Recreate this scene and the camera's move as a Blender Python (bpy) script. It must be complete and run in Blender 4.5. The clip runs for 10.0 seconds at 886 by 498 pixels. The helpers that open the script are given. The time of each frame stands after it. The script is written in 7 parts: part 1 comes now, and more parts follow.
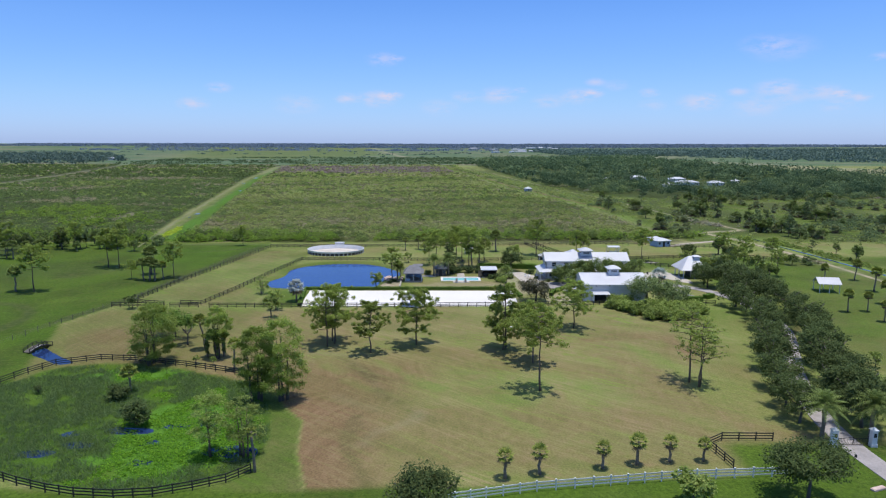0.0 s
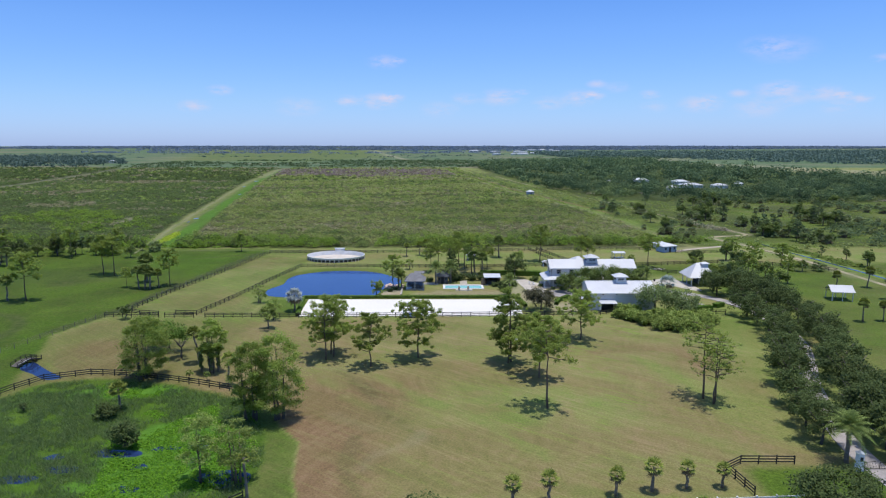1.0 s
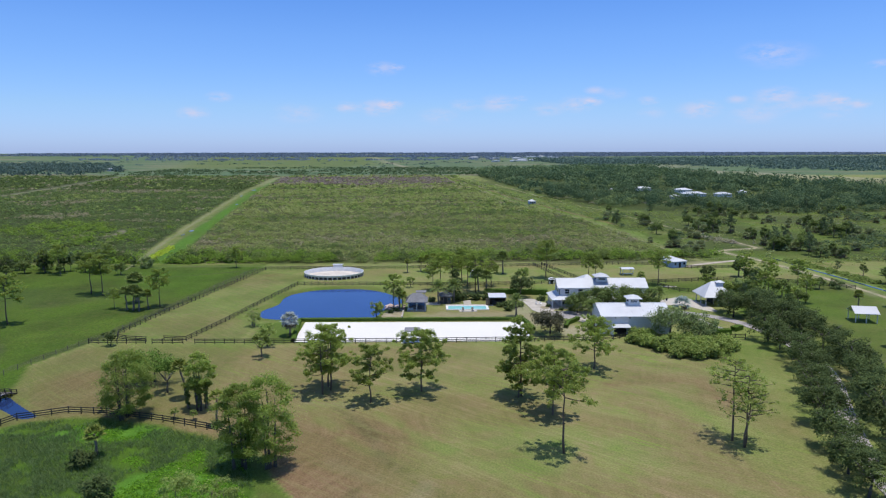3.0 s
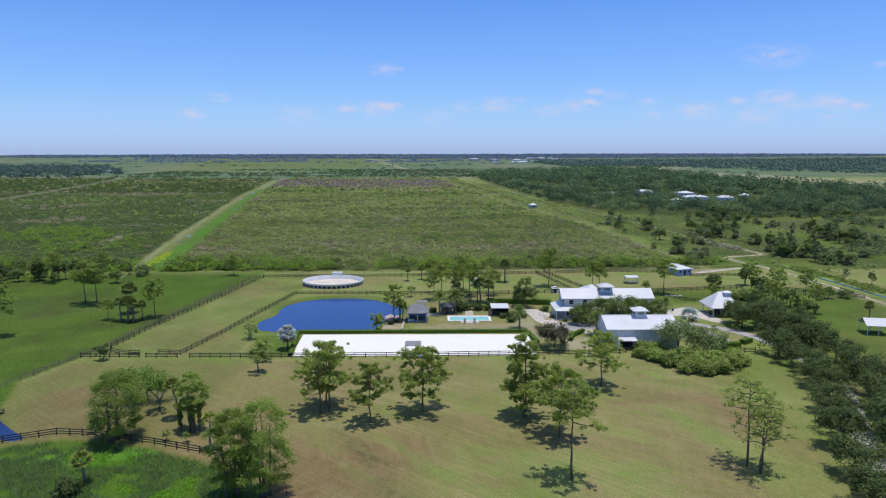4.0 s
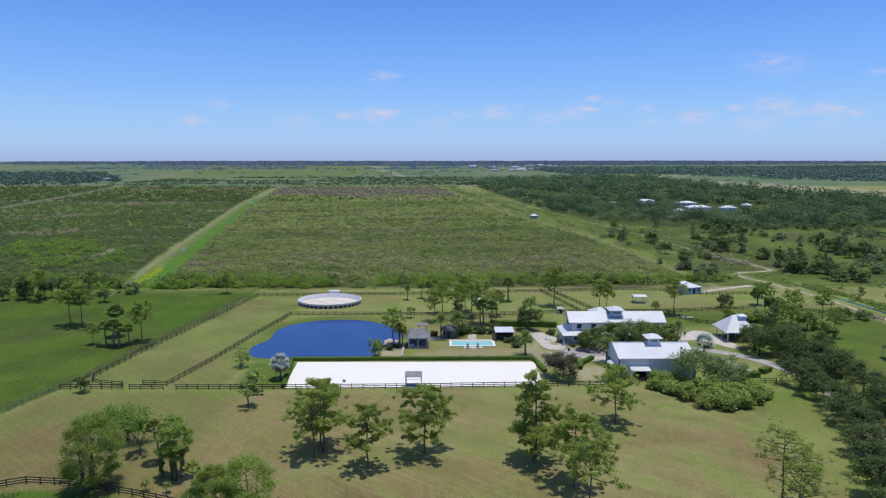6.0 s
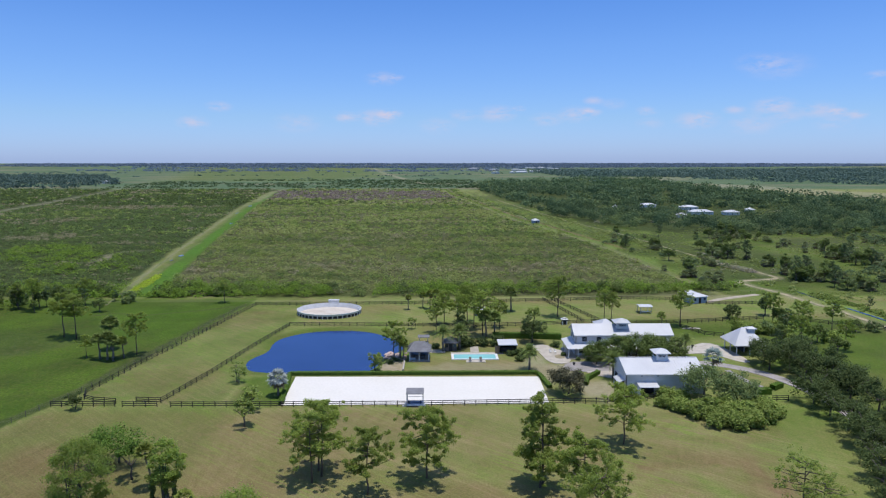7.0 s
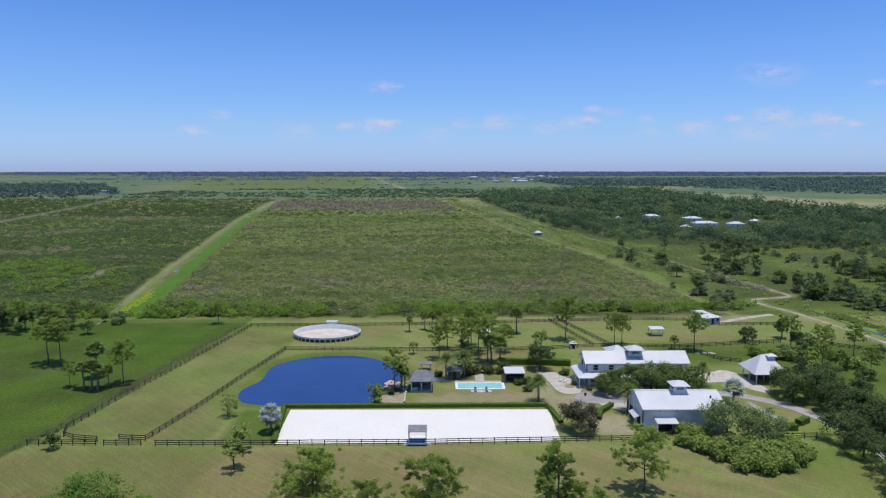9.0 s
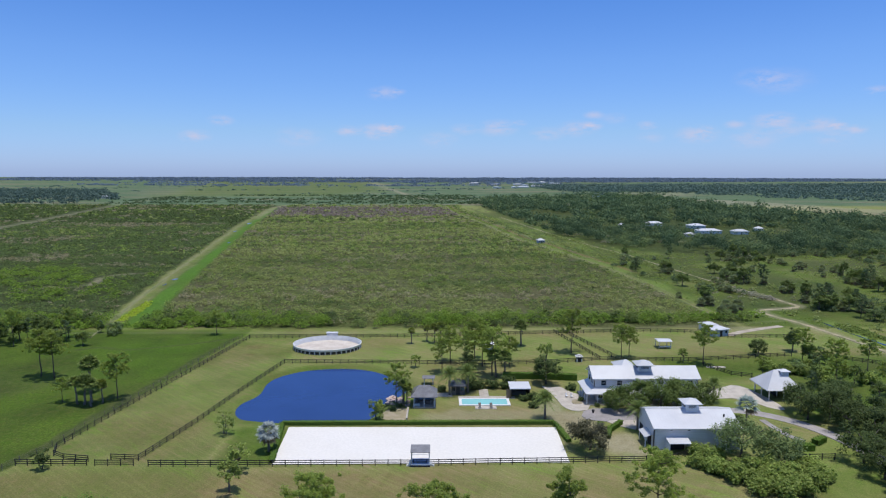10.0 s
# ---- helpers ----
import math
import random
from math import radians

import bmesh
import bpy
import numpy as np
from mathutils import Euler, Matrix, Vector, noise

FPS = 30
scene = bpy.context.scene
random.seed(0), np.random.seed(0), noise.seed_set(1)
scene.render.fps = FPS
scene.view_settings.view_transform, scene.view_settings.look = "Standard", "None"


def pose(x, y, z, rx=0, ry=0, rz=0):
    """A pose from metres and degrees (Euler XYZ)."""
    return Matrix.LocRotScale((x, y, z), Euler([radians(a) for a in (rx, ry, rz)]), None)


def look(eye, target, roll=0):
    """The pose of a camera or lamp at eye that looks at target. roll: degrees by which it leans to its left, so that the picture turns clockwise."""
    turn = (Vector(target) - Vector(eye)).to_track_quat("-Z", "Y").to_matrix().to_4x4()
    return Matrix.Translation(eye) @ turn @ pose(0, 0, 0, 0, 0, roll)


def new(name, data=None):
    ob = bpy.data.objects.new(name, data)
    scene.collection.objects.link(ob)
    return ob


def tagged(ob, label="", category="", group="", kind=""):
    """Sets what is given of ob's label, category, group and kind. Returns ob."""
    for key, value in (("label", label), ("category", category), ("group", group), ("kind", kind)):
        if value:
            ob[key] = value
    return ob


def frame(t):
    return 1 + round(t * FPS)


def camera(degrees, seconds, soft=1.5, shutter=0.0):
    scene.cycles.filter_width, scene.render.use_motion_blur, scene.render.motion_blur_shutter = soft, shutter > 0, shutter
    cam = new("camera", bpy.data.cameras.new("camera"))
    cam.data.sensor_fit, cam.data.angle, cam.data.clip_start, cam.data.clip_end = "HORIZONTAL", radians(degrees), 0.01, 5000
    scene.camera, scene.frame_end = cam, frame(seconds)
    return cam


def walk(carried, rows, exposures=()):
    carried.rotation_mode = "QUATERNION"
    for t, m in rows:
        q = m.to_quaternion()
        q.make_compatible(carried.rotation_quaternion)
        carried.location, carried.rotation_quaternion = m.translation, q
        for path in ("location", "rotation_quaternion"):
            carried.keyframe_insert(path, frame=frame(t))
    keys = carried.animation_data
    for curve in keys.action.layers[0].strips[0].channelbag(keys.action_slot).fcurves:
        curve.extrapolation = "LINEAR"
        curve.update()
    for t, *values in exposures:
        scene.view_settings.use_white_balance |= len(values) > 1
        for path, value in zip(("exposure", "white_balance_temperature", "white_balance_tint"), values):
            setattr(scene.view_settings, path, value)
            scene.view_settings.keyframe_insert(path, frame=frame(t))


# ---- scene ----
cam = camera(67.9, 10.0, soft=1.2)
PATH = [
    (0, (38.01, -173.367, 44.226), (38.021, -171.394, 43.902), 0.1),
    (0.5, (37.929, -170.742, 44.605), (37.939, -168.768, 44.284), 0.0),
    (1, (37.773, -168.205, 45.01), (37.78, -166.231, 44.692), -0.0),
    (1.5, (37.545, -165.638, 45.487), (37.55, -163.663, 45.173), 0.0),
    (2, (37.249, -163.153, 45.984), (37.255, -161.177, 45.676), -0.0),
    (2.5, (36.895, -160.806, 46.51), (36.905, -158.829, 46.208), -0.1),
    (4, (36.268, -153.805, 49.156), (36.278, -151.827, 48.86), -0.1),
    (4.5, (35.988, -151.473, 49.741), (36.001, -149.494, 49.452), -0.1),
    (5, (35.776, -149.038, 50.426), (35.79, -147.058, 50.143), -0.2),
    (5.5, (35.639, -146.653, 51.108), (35.654, -144.673, 50.829), -0.1),
    (7, (34.966, -139.779, 53.849), (34.98, -137.798, 53.578), -0.0),
    (7.5, (34.827, -137.398, 54.484), (34.842, -135.415, 54.219), -0.0),
    (8, (34.576, -134.997, 55.182), (34.592, -133.014, 54.923), -0.0),
    (8.5, (34.341, -132.563, 55.892), (34.357, -130.579, 55.639), 0.0),
    (9, (34.127, -130.161, 56.555), (34.141, -128.176, 56.308), 0.0),
    (9.5, (33.838, -127.79, 57.073), (33.85, -125.804, 56.835), 0.0),
    (10, (33.506, -125.366, 57.491), (33.517, -123.38, 57.261), 0.1),
]
walk(cam, [(t, look(eye, aim, roll)) for t, eye, aim, roll in PATH], [(0.0, 0.15), (5.0, 0.06), (10.0, -0.02)])

# ---- light ----
SUN_EL, SUN_AZ = 83.0, 110.0          # degrees; azimuth from +y towards +x
sun = new("sun", bpy.data.lights.new("sun", "SUN"))
sun.data.energy, sun.data.angle, sun.data.color = 3.5, radians(0.53), (1.0, 0.96, 0.89)
_e, _a = radians(SUN_EL), radians(SUN_AZ)
sun.matrix_world = look((math.cos(_e) * math.sin(_a) * 300, math.cos(_e) * math.cos(_a) * 300, math.sin(_e) * 300), (0, 0, 0))

world = bpy.data.worlds.new("sky")
scene.world = world
world.use_nodes = True
_n, _l = world.node_tree.nodes, world.node_tree.links
_bg = _n["Background"]
_bg.inputs["Strength"].default_value = 0.21
_sky = _n.new("ShaderNodeTexSky")
_sky.sky_type, _sky.sun_disc = "NISHITA", False
_sky.sun_elevation, _sky.sun_rotation = _e, _a
_sky.altitude, _sky.air_density, _sky.dust_density, _sky.ozone_density = 0, 1.0, 0.3, 2.0


def wnode(kind, operation="", use_clamp=False, interpolation_type="", data_type="", blend_type=""):
    nd = _n.new("ShaderNode" + kind)
    if operation:
        nd.operation = operation
    if use_clamp:
        nd.use_clamp = True
    if interpolation_type:
        nd.interpolation_type = interpolation_type
    if data_type:
        nd.data_type = data_type
    if blend_type:
        nd.blend_type = blend_type
    return nd


def wlink(a, b):
    _l.new(a, b)


# small fair-weather clouds low over the horizon: direction (azimuth, elevation) in degrees, half width, strength
CLOUDS = [(-20.1, 2.9, 1.3, 0.5), (-18.1, 4.2, 1.1, 0.4), (-11.9, 3.0, 2.1, 0.25), (-7.9, 3.5, 1.2, 0.45), (-5.3, 3.5, 1.8, 0.5), (-4.1, 3.8, 1.1, 0.7), (-4.8, 6.7, 1.5, 0.35), (-3.5, 6.8, 0.7, 0.35),
          (-0.0, 2.8, 1.8, 0.25), (2.1, 3.7, 1.3, 0.3), (5.0, 3.8, 1.8, 0.45), (6.8, 4.2, 0.7, 0.4), (9.2, 3.3, 1.5, 0.3), (11.6, 3.7, 1.7, 0.4), (12.8, 3.9, 1.0, 0.6), (13.0, 4.8, 0.9, 0.4),
          (14.6, 4.5, 1.2, 0.2), (17.3, 3.9, 0.9, 0.5), (17.6, 2.9, 1.2, 0.2), (21.2, 3.1, 1.8, 0.45), (21.8, 3.4, 0.7, 0.4), (23.9, 3.8, 0.9, 0.4), (25.3, 2.7, 2.1, 0.3), (26.6, 4.0, 1.7, 0.55),
          (27.6, 3.2, 1.2, 0.3), (29.7, 3.6, 1.6, 0.4), (30.9, 3.5, 0.7, 0.8), (32.0, 3.2, 0.9, 0.5), (30.8, 2.6, 1.5, 0.25), (25.4, 7.3, 1.8, 0.25), (26.8, 6.9, 2.5, 0.2), (33.2, 5.9, 0.9, 0.35)]
_tc = wnode("TexCoord")
_map = wnode("Mapping")
_map.inputs["Scale"].default_value = (22, 22, 60)
wlink(_tc.outputs["Generated"], _map.inputs["Vector"])
_nz = wnode("TexNoise")
_nz.inputs["Scale"].default_value, _nz.inputs["Detail"].default_value, _nz.inputs["Roughness"].default_value = 1.9, 7.0, 0.62
wlink(_map.outputs["Vector"], _nz.inputs["Vector"])
_total = None
for az, el, half, power in CLOUDS:
    d = (math.sin(radians(az)) * math.cos(radians(el)), math.cos(radians(az)) * math.cos(radians(el)), math.sin(radians(el)))
    sub = wnode("VectorMath", operation="SUBTRACT")
    sub.inputs[1].default_value = d
    wlink(_tc.outputs["Generated"], sub.inputs[0])
    mul = wnode("VectorMath", operation="MULTIPLY")
    mul.inputs[1].default_value = (1, 1, 2.4)
    wlink(sub.outputs[0], mul.inputs[0])
    ln = wnode("VectorMath", operation="LENGTH")
    wlink(mul.outputs[0], ln.inputs[0])
    mr = wnode("MapRange", interpolation_type="SMOOTHSTEP")
    mr.inputs["From Min"].default_value, mr.inputs["From Max"].default_value = radians(half) * 1.25, 0.0
    mr.inputs["To Max"].default_value = min(1.0, power * 1.35)
    wlink(ln.outputs["Value"], mr.inputs["Value"])
    if _total is None:
        _total = mr.outputs[0]
    else:
        add = wnode("Math", operation="ADD")
        wlink(_total, add.inputs[0])
        wlink(mr.outputs[0], add.inputs[1])
        _total = add.outputs[0]
_thr = wnode("MapRange", interpolation_type="SMOOTHSTEP")
_thr.inputs["From Min"].default_value, _thr.inputs["From Max"].default_value = 0.30, 0.62
wlink(_nz.outputs["Fac"], _thr.inputs["Value"])
_mask = wnode("Math", operation="MULTIPLY", use_clamp=True)
wlink(_total, _mask.inputs[0])
wlink(_thr.outputs[0], _mask.inputs[1])
# clear subtropical air: pale blue at the horizon, deeper blue above it
_sepz = wnode("SeparateXYZ")
wlink(_tc.outputs["Generated"], _sepz.inputs[0])
_ramp = wnode("ValToRGB")
_els = _ramp.color_ramp.elements
_els[0].position, _els[0].color = 0.0, (0.292, 0.412, 0.85, 1)
_els[1].position, _els[1].color = 0.34, (0.180, 0.375, 0.705, 1)
# last two stops brighten the unseen zenith to fill the shade
for _p, _c in ((0.06, (0.310, 0.430, 0.705, 1)), (0.16, (0.292, 0.436, 0.715, 1)), (0.60, (0.50, 0.56, 0.65, 1)), (0.92, (0.86, 0.83, 0.78, 1))):
    _els.new(_p).color = _c
wlink(_sepz.outputs["Z"], _ramp.inputs["Fac"])
_tint = wnode("Mix", data_type="RGBA", blend_type="MULTIPLY")
_tint.inputs["Factor"].default_value = 1.0
wlink(_ramp.outputs["Color"], _tint.inputs["B"])
wlink(_sky.outputs["Color"], _tint.inputs["A"])
_mix = wnode("Mix", data_type="RGBA")
_mix.inputs["B"].default_value = (2.95, 2.88, 3.7, 1)
wlink(_mask.outputs[0], _mix.inputs["Factor"])
wlink(_tint.outputs["Result"], _mix.inputs["A"])
wlink(_mix.outputs["Result"], _bg.inputs["Color"])
scene.view_settings.exposure = 0.0

# ---- materials ----
def material(name):
    m = bpy.data.materials.new(name)
    m.use_nodes = True
    return m, m.node_tree.nodes, m.node_tree.links, m.node_tree.nodes["Principled BSDF"]


def mix_nodes(nodes, links, fac, a, b, blend="MIX"):
    """A colour mix; fac, a and b are sockets or values."""
    nd = nodes.new("ShaderNodeMix")
    nd.data_type, nd.blend_type = "RGBA", blend
    for key, v in (("Factor", fac), ("A", a), ("B", b)):
        if isinstance(v, bpy.types.NodeSocket):
            links.new(v, nd.inputs[key])
        elif key == "Factor":
            nd.inputs[key].default_value = v
        else:
            nd.inputs[key].default_value = (*v, 1)
    return nd.outputs["Result"]


def noise_nodes(nodes, links, scale, detail=4.0, lo=0.35, hi=0.65, stretch=(1, 1, 1), space="Object"):
    tc = nodes.new("ShaderNodeTexCoord")
    mp = nodes.new("ShaderNodeMapping")
    mp.inputs["Scale"].default_value = stretch
    links.new(tc.outputs[space], mp.inputs["Vector"])
    nz = nodes.new("ShaderNodeTexNoise")
    nz.inputs["Scale"].default_value, nz.inputs["Detail"].default_value = scale, detail
    links.new(mp.outputs["Vector"], nz.inputs["Vector"])
    mr = nodes.new("ShaderNodeMapRange")
    mr.inputs["From Min"].default_value, mr.inputs["From Max"].default_value = lo, hi
    links.new(nz.outputs["Fac"], mr.inputs["Value"])
    return mr.outputs[0]


def bump_nodes(nodes, links, bsdf, height, strength, distance):
    bp = nodes.new("ShaderNodeBump")
    bp.inputs["Strength"].default_value, bp.inputs["Distance"].default_value = strength, distance
    links.new(height, bp.inputs["Height"])
    links.new(bp.outputs["Normal"], bsdf.inputs["Normal"])


def surface(name, base, worn, scale=1.0, rough=0.6, metal=0.0, relief=0.02, fine=14.0, stretch=(1, 1, 1), spread=0.18):
    """A weathered surface: stains at one scale, grain at another, slight variation from piece to piece."""
    m, n, l, b = material(name)
    big = noise_nodes(n, l, scale, 5, 0.38, 0.68, stretch)
    small = noise_nodes(n, l, scale * fine, 3, 0.25, 0.75, stretch)
    c = mix_nodes(n, l, big, base, worn)
    shade = n.new("ShaderNodeMapRange")
    shade.inputs["To Min"].default_value, shade.inputs["To Max"].default_value = 1 - spread, 1 + spread * 0.6
    l.new(small, shade.inputs["Value"])
    info = n.new("ShaderNodeObjectInfo")
    each = n.new("ShaderNodeMapRange")
    each.inputs["To Min"].default_value, each.inputs["To Max"].default_value = 0.9, 1.08
    l.new(info.outputs["Random"], each.inputs["Value"])
    times = n.new("ShaderNodeMath")
    times.operation = "MULTIPLY"
    l.new(shade.outputs[0], times.inputs[0])
    l.new(each.outputs[0], times.inputs[1])
    sc = n.new("ShaderNodeVectorMath")
    sc.operation = "SCALE"
    l.new(c, sc.inputs[0])
    l.new(times.outputs[0], sc.inputs["Scale"])
    l.new(sc.outputs[0], b.inputs["Base Color"])
    b.inputs["Roughness"].default_value, b.inputs["Metallic"].default_value = rough, metal
    if relief:
        bump_nodes(n, l, b, small, 0.5, relief)
    return m


def foliage(name, dark, light, thin=0.3, dry=None, dry_share=0.0):
    """Leaves: colour varies from leaf to leaf and from plant to plant; a share of the light goes through."""
    m, n, l, b = material(name)
    geo = n.new("ShaderNodeNewGeometry")
    c = mix_nodes(n, l, geo.outputs["Random Per Island"], dark, light)
    if dry:
        big = noise_nodes(n, l, 0.03, 6, 0.54 - dry_share * 0.2, 0.72 - dry_share * 0.3)
        c = mix_nodes(n, l, big, c, dry)
    info = n.new("ShaderNodeObjectInfo")
    each = n.new("ShaderNodeMapRange")
    each.inputs["To Min"].default_value, each.inputs["To Max"].default_value = 0.86, 1.18
    l.new(info.outputs["Random"], each.inputs["Value"])
    sc = n.new("ShaderNodeVectorMath")
    sc.operation = "SCALE"
    l.new(c, sc.inputs[0])
    l.new(each.outputs[0], sc.inputs["Scale"])
    l.new(sc.outputs[0], b.inputs["Base Color"])
    b.inputs["Roughness"].default_value = 0.75
    b.inputs["Specular IOR Level"].default_value = 0.12
    tr = n.new("ShaderNodeBsdfTranslucent")
    l.new(sc.outputs[0], tr.inputs["Color"])
    mx = n.new("ShaderNodeMixShader")
    mx.inputs["Fac"].default_value = thin
    l.new(b.outputs[0], mx.inputs[1])
    l.new(tr.outputs[0], mx.inputs[2])
    l.new(mx.outputs[0], n["Material Output"].inputs["Surface"])
    return m


def ground_material():
    """Grass, dry mown grass, marsh and scrub soil, mixed by what grows where (the sheet's own masks)."""
    m, n, l, b = material("ground_grass")
    att = n.new("ShaderNodeVertexColor")
    att.layer_name = "cover"
    sep = n.new("ShaderNodeSeparateColor")
    l.new(att.outputs["Color"], sep.inputs["Color"])
    att2 = n.new("ShaderNodeVertexColor")
    att2.layer_name = "tracks"
    sep2 = n.new("ShaderNodeSeparateColor")
    l.new(att2.outputs["Color"], sep2.inputs["Color"])
    huge = noise_nodes(n, l, 0.018, 6, 0.38, 0.66)
    big = noise_nodes(n, l, 0.09, 6, 0.36, 0.66)
    mid = noise_nodes(n, l, 0.55, 5, 0.3, 0.7)
    fine = noise_nodes(n, l, 3.2, 4, 0.25, 0.75)
    streak = noise_nodes(n, l, 0.35, 5, 0.35, 0.65, (0.16, 1.5, 1))
    def mown(angle, across, bend, lo=0.36, hi=0.64):
        """Mowing lines: long streaks that wander with the ground."""
        tc = n.new("ShaderNodeTexCoord")
        wob = n.new("ShaderNodeTexNoise")
        wob.inputs["Scale"].default_value, wob.inputs["Detail"].default_value = 0.028, 1.5
        l.new(tc.outputs["Object"], wob.inputs["Vector"])
        amp = n.new("ShaderNodeVectorMath")
        amp.operation = "SCALE"
        amp.inputs["Scale"].default_value = bend
        l.new(wob.outputs["Color"], amp.inputs[0])
        add = n.new("ShaderNodeVectorMath")
        l.new(tc.outputs["Object"], add.inputs[0])
        l.new(amp.outputs[0], add.inputs[1])
        rot = n.new("ShaderNodeMapping")
        rot.inputs["Rotation"].default_value = (0, 0, radians(angle))
        l.new(add.outputs[0], rot.inputs["Vector"])
        mp = n.new("ShaderNodeMapping")
        mp.inputs["Scale"].default_value = (0.05, 1, 1)
        l.new(rot.outputs["Vector"], mp.inputs["Vector"])
        nz = n.new("ShaderNodeTexNoise")
        nz.inputs["Scale"].default_value, nz.inputs["Detail"].default_value = across, 2.5
        l.new(mp.outputs["Vector"], nz.inputs["Vector"])
        mr = n.new("ShaderNodeMapRange")
        mr.inputs["From Min"].default_value, mr.inputs["From Max"].default_value = lo, hi
        l.new(nz.outputs["Fac"], mr.inputs["Value"])
        return mr.outputs[0]
    lines = mown(42, 0.42, 5.0, 0.44, 0.62)
    thin = mown(39, 1.5, 5.0, 0.48, 0.64)
    turns = mown(-80, .8, 30.0, .34, .66)
    grain = noise_nodes(n, l, 1.5, 5, 0.3, 0.7)
    lawn = mix_nodes(n, l, big, (0.150, 0.196, 0.050), (0.214, 0.206, 0.084))
    lawn = mix_nodes(n, l, streak, lawn, mix_nodes(n, l, huge, (0.142, 0.202, 0.042), (0.232, 0.208, 0.096)))
    lawn = mix_nodes(n, l, mix_nodes(n, l, 0.45, lines, big), lawn, mix_nodes(n, l, mid, (0.158, 0.236, 0.042), (0.262, 0.218, 0.102)))
    lawn = mix_nodes(n, l, thin, lawn, mix_nodes(n, l, big, (0.165, 0.262, 0.042), (0.290, 0.235, 0.118)))
    lawn = mix_nodes(n, l, 1.0, lawn, (0.98, 0.96, 1.02), "MULTIPLY")
    dry = mix_nodes(n, l, mix_nodes(n, l, 0.3, turns, mid), (0.114, 0.066, 0.035), (0.244, 0.156, 0.095))
    dry = mix_nodes(n, l, mix_nodes(n, l, 0.55, big, grain), dry, (0.180, 0.122, 0.062))
    lush = mix_nodes(n, l, big, (0.060, 0.118, 0.011), (0.104, 0.168, 0.020))
    lush = mix_nodes(n, l, mid, lush, mix_nodes(n, l, huge, (0.074, 0.138, 0.013), (0.108, 0.134, 0.027)))
    lush = mix_nodes(n, l, noise_nodes(n, l, 0.05, 9, 0.44, 0.68), lush, mix_nodes(n, l, mid, (0.034, 0.064, 0.009), (0.086, 0.094, 0.026)))
    lush = mix_nodes(n, l, grain, lush, mix_nodes(n, l, 0.62, lush, (0.026, 0.052, 0.007)))
    marsh = mix_nodes(n, l, mid, (0.05, 0.125, 0.014), (0.095, 0.21, 0.024))
    # scrub soil, partly darkened to paint the shade between the mounds
    scrub = mix_nodes(n, l, mid, (0.068, 0.092, 0.026), (0.155, 0.175, 0.058))
    scrub = mix_nodes(n, l, huge, scrub, mix_nodes(n, l, mid, (0.080, 0.085, 0.036), (0.165, 0.150, 0.085)))
    dry = mix_nodes(n, l, mix_nodes(n, l, 0.68, thin, (0, 0, 0)), dry, mix_nodes(n, l, mid, (0.190, 0.172, 0.066), (0.262, 0.212, 0.110)))
    c = mix_nodes(n, l, sep.outputs["Red"], lawn, dry)
    c = mix_nodes(n, l, sep.outputs["Green"], c, lush)
    c = mix_nodes(n, l, sep.outputs["Blue"], c, marsh)
    lime = mix_nodes(n, l, mid, (0.122, 0.198, 0.036), (0.184, 0.232, 0.062))
    c = mix_nodes(n, l, att.outputs["Alpha"], c, lime)
    dim = mix_nodes(n, l, 1.0, scrub, (0.45, 0.47, 0.42), "MULTIPLY")
    scrub = mix_nodes(n, l, grain, dim, scrub)
    west = mix_nodes(n, l, mid, (0.028, 0.044, 0.013), (0.068, 0.084, 0.030))
    scrub = mix_nodes(n, l, att2.outputs["Alpha"], scrub, west)
    c = mix_nodes(n, l, sep2.outputs["Red"], c, scrub)
    # distant plain: grass tone with some haze blue put into the colour
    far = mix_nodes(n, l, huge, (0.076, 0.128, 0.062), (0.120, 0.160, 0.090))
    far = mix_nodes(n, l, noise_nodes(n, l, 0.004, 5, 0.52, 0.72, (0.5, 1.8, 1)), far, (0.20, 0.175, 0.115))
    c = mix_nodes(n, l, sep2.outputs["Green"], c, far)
    track = mix_nodes(n, l, mid, (0.36, 0.32, 0.23), (0.26, 0.235, 0.15))
    c = mix_nodes(n, l, sep2.outputs["Blue"], c, track)
    sh = n.new("ShaderNodeMapRange")
    sh.inputs["To Min"].default_value, sh.inputs["To Max"].default_value = 0.72, 1.24
    l.new(fine, sh.inputs["Value"])
    sc = n.new("ShaderNodeVectorMath")
    sc.operation = "SCALE"
    l.new(c, sc.inputs[0])
    l.new(sh.outputs[0], sc.inputs["Scale"])
    l.new(sc.outputs[0], b.inputs["Base Color"])
    b.inputs["Roughness"].default_value = 0.95
    b.inputs["Specular IOR Level"].default_value = 0.1
    bump_nodes(n, l, b, fine, 0.6, 0.12)
    return m


def water(name, colour, ripple=0.03, rough=0.06, spec=0.5):
    m, n, l, b = material(name)
    c = mix_nodes(n, l, noise_nodes(n, l, 0.06, 3, 0.3, 0.7), colour, tuple(v * 0.8 for v in colour))
    l.new(c, b.inputs["Base Color"])
    b.inputs["Roughness"].default_value, b.inputs["IOR"].default_value = rough, 1.33
    b.inputs["Specular IOR Level"].default_value = spec
    bump_nodes(n, l, b, noise_nodes(n, l, 1.3, 3, 0.2, 0.8), 0.25, ripple)
    return m


